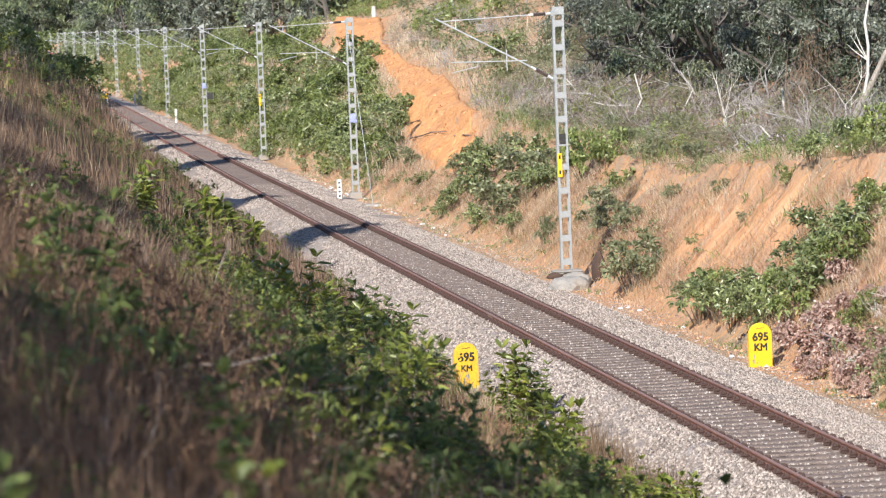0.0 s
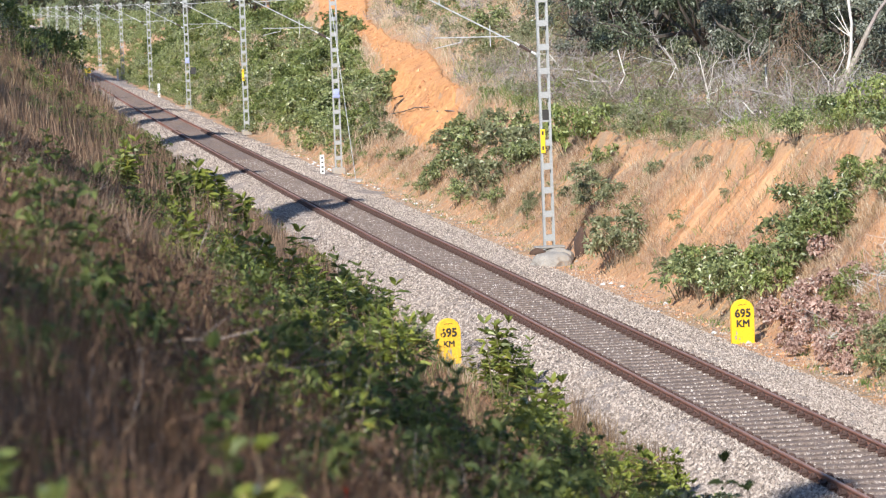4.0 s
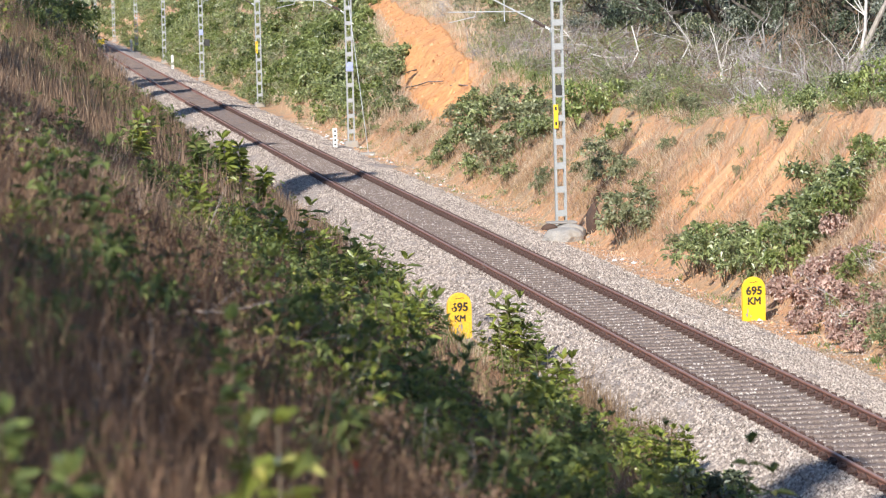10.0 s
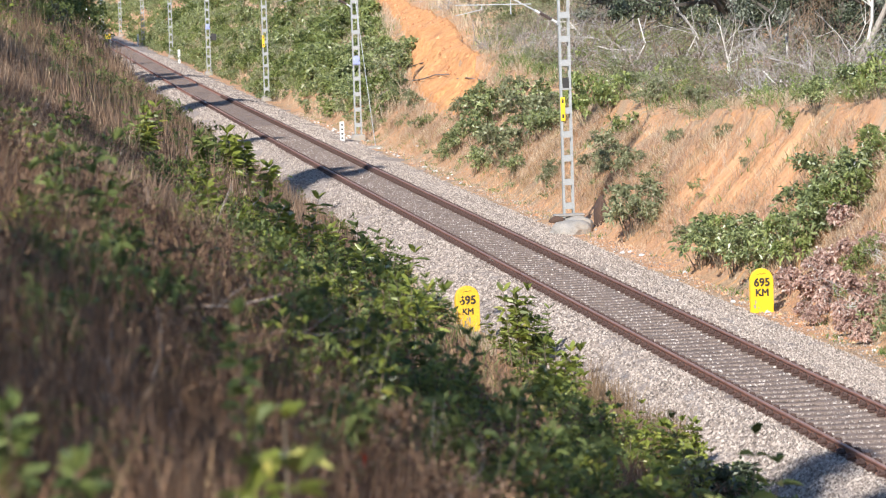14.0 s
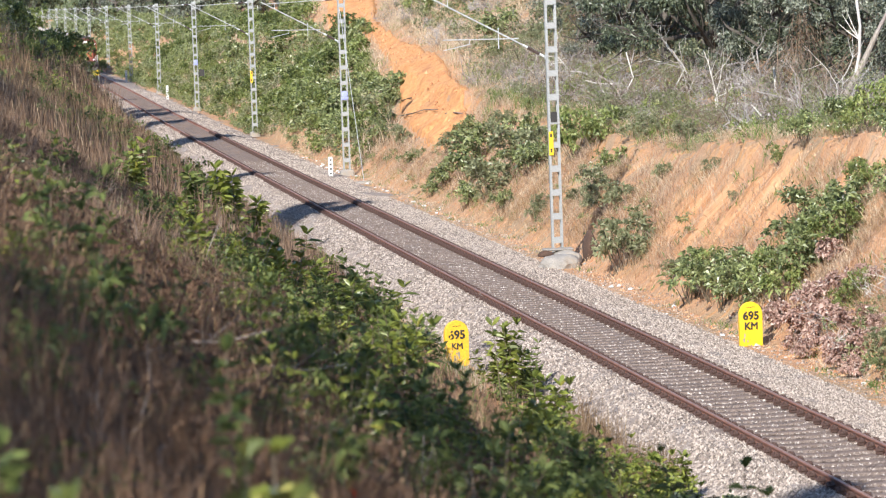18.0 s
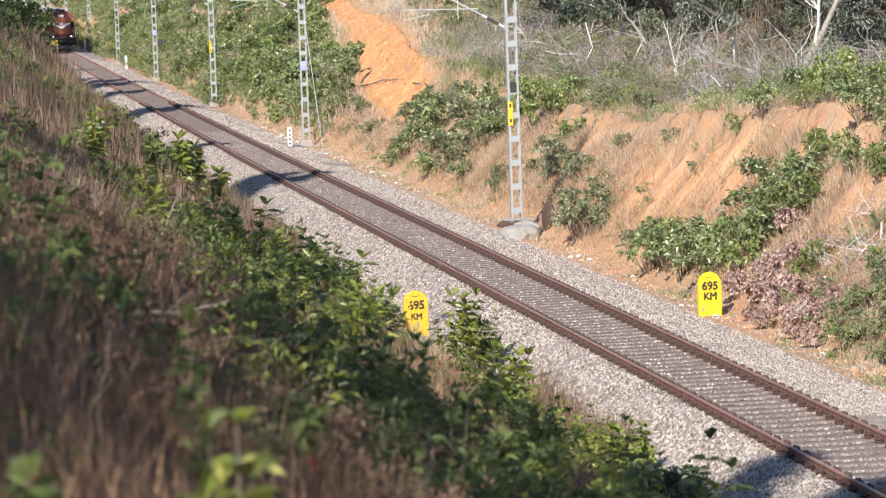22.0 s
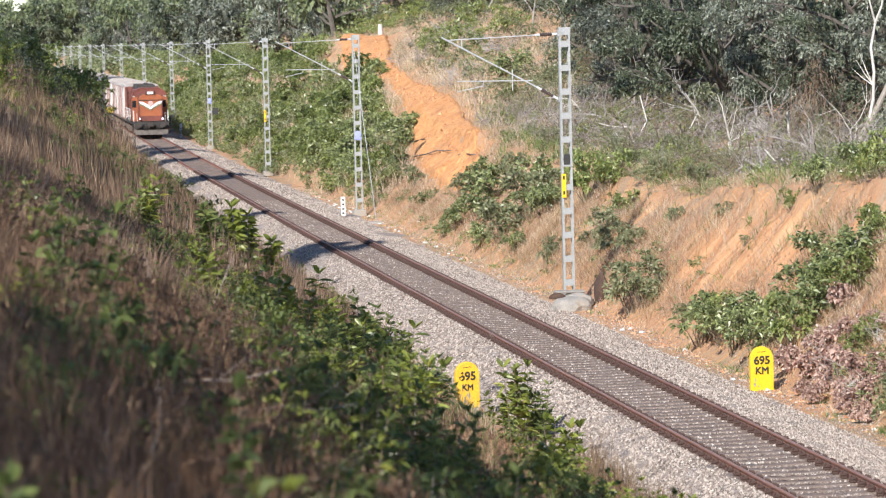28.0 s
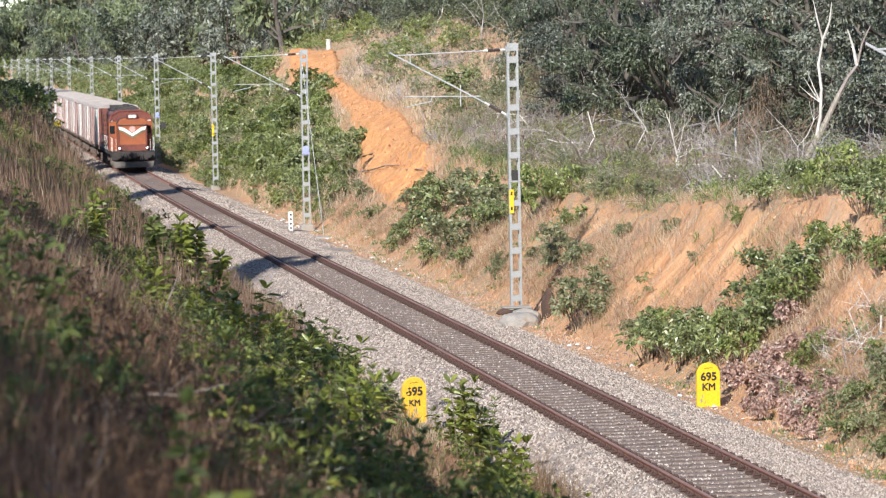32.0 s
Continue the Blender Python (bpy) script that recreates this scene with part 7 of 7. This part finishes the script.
def strewn(seed, n, area, longest):
    """Dead branches lying and propped at all angles through the brush."""
    rng = np.random.default_rng(seed)
    for k in range(n):
        x, y, a, L = rng.uniform(area[0], area[1]), rng.uniform(area[2], area[3]), rng.uniform(0, 6.28), longest * rng.uniform(0.35, 1.0)
        lift = rng.uniform(0.05, 0.9)
        run = [(x + math.cos(a) * L * u + rng.normal(0, 0.09), y + math.sin(a) * L * u, 0.1 + lift * u + rng.normal(0, 0.10)) for u in (0, 0.3, 0.6, 1.0)]
        fallen(run, rng.uniform(0.02, 0.05), (M_SNAG, M_TWIG_GREY, M_BARK, M_TWIG)[k % 4], "bleached dead branch lying in the brush" if k % 4 == 0 else "grey dead branch lying in the brush")


strewn(90, 34, (9.6, 14.6, 94, 150), 2.6)
strewn(91, 10, (12.8, 16.0, 104, 114), 2.2)
# ---- sleepers and clips, nearest as pieces, the rest joined ----
def lay_sleepers():
    sm, cm = sleeper_mesh(), clip_mesh()
    ys = [42.0 + SLEEPER_STEP * k for k in range(1480)]
    for y in ys[:280]:
        s = part("sleeper", sm, None, track)
        s.location = (float(track_x(y)), y, 0)
        for x in (-HALF - 0.125, -HALF + 0.125, HALF - 0.125, HALF + 0.125):
            c = part("rail_clip", cm, None, s)
            c.location = (x, 0, 0)
    n = len(sm.vertices)
    base = np.array([tuple(v.co) for v in sm.vertices])
    fq = [tuple(p.vertices) for p in sm.polygons]
    V, F = [], []
    for i, y in enumerate(ys[280:]):
        V += [tuple(base[j] + (float(track_x(y)), y, 0)) for j in range(n)]
        F += [tuple(a + i * n for a in q) for q in fq]
    tagged(part("sleeper_run", mesh_of("sleeper_run", V, F, M_SLEEPER), None, track, "weathered concrete sleepers of the far line"), kind="stuff")


lay_sleepers()

# how far the wind bends the saplings: seconds, degrees
GUSTS = [(0, -20), (0.5, -13), (1, -1.5), (1.5, -5), (2, -12), (2.5, -11), (3.5, -13), (4.5, -10), (5.5, -14), (6.5, -18), (7.5, -18), (8, -14), (8.5, -12), (9, -8), (9.5, 0), (10, -2.5), (10.5, -6), (11, -12), (11.5, -11), (12, -5), (13, -6), (13.5, -5), (15.5, -4), (16.5, -5), (18, -4.5), (20, 0), (22, -1.5), (24, 1), (26, -1), (28, -2), (30, 0), (32, -1)]


def motions():
    for ob, at, turn, sway in SWAYING:
        walk(ob, [(t, pose(*at) @ pose(0, 0, 0, 0, a * sway) @ pose(0, 0, 0, 0, 0, turn)) for t, a in GUSTS])
    front = lambda t: 299.0 - 12.83 * (t - 27)
    for veh, half, turn in TRAIN:
        rows = []
        for t in [0.5 * i for i in range(65)]:
            s = front(t) + half
            x = float(track_x(s))
            rows.append((t, pose(x, s, 0, 0, 0, turn - math.degrees(math.atan2(float(track_x(s + 4)) - float(track_x(s - 4)), 8)))))
        walk(veh, rows)


motions()
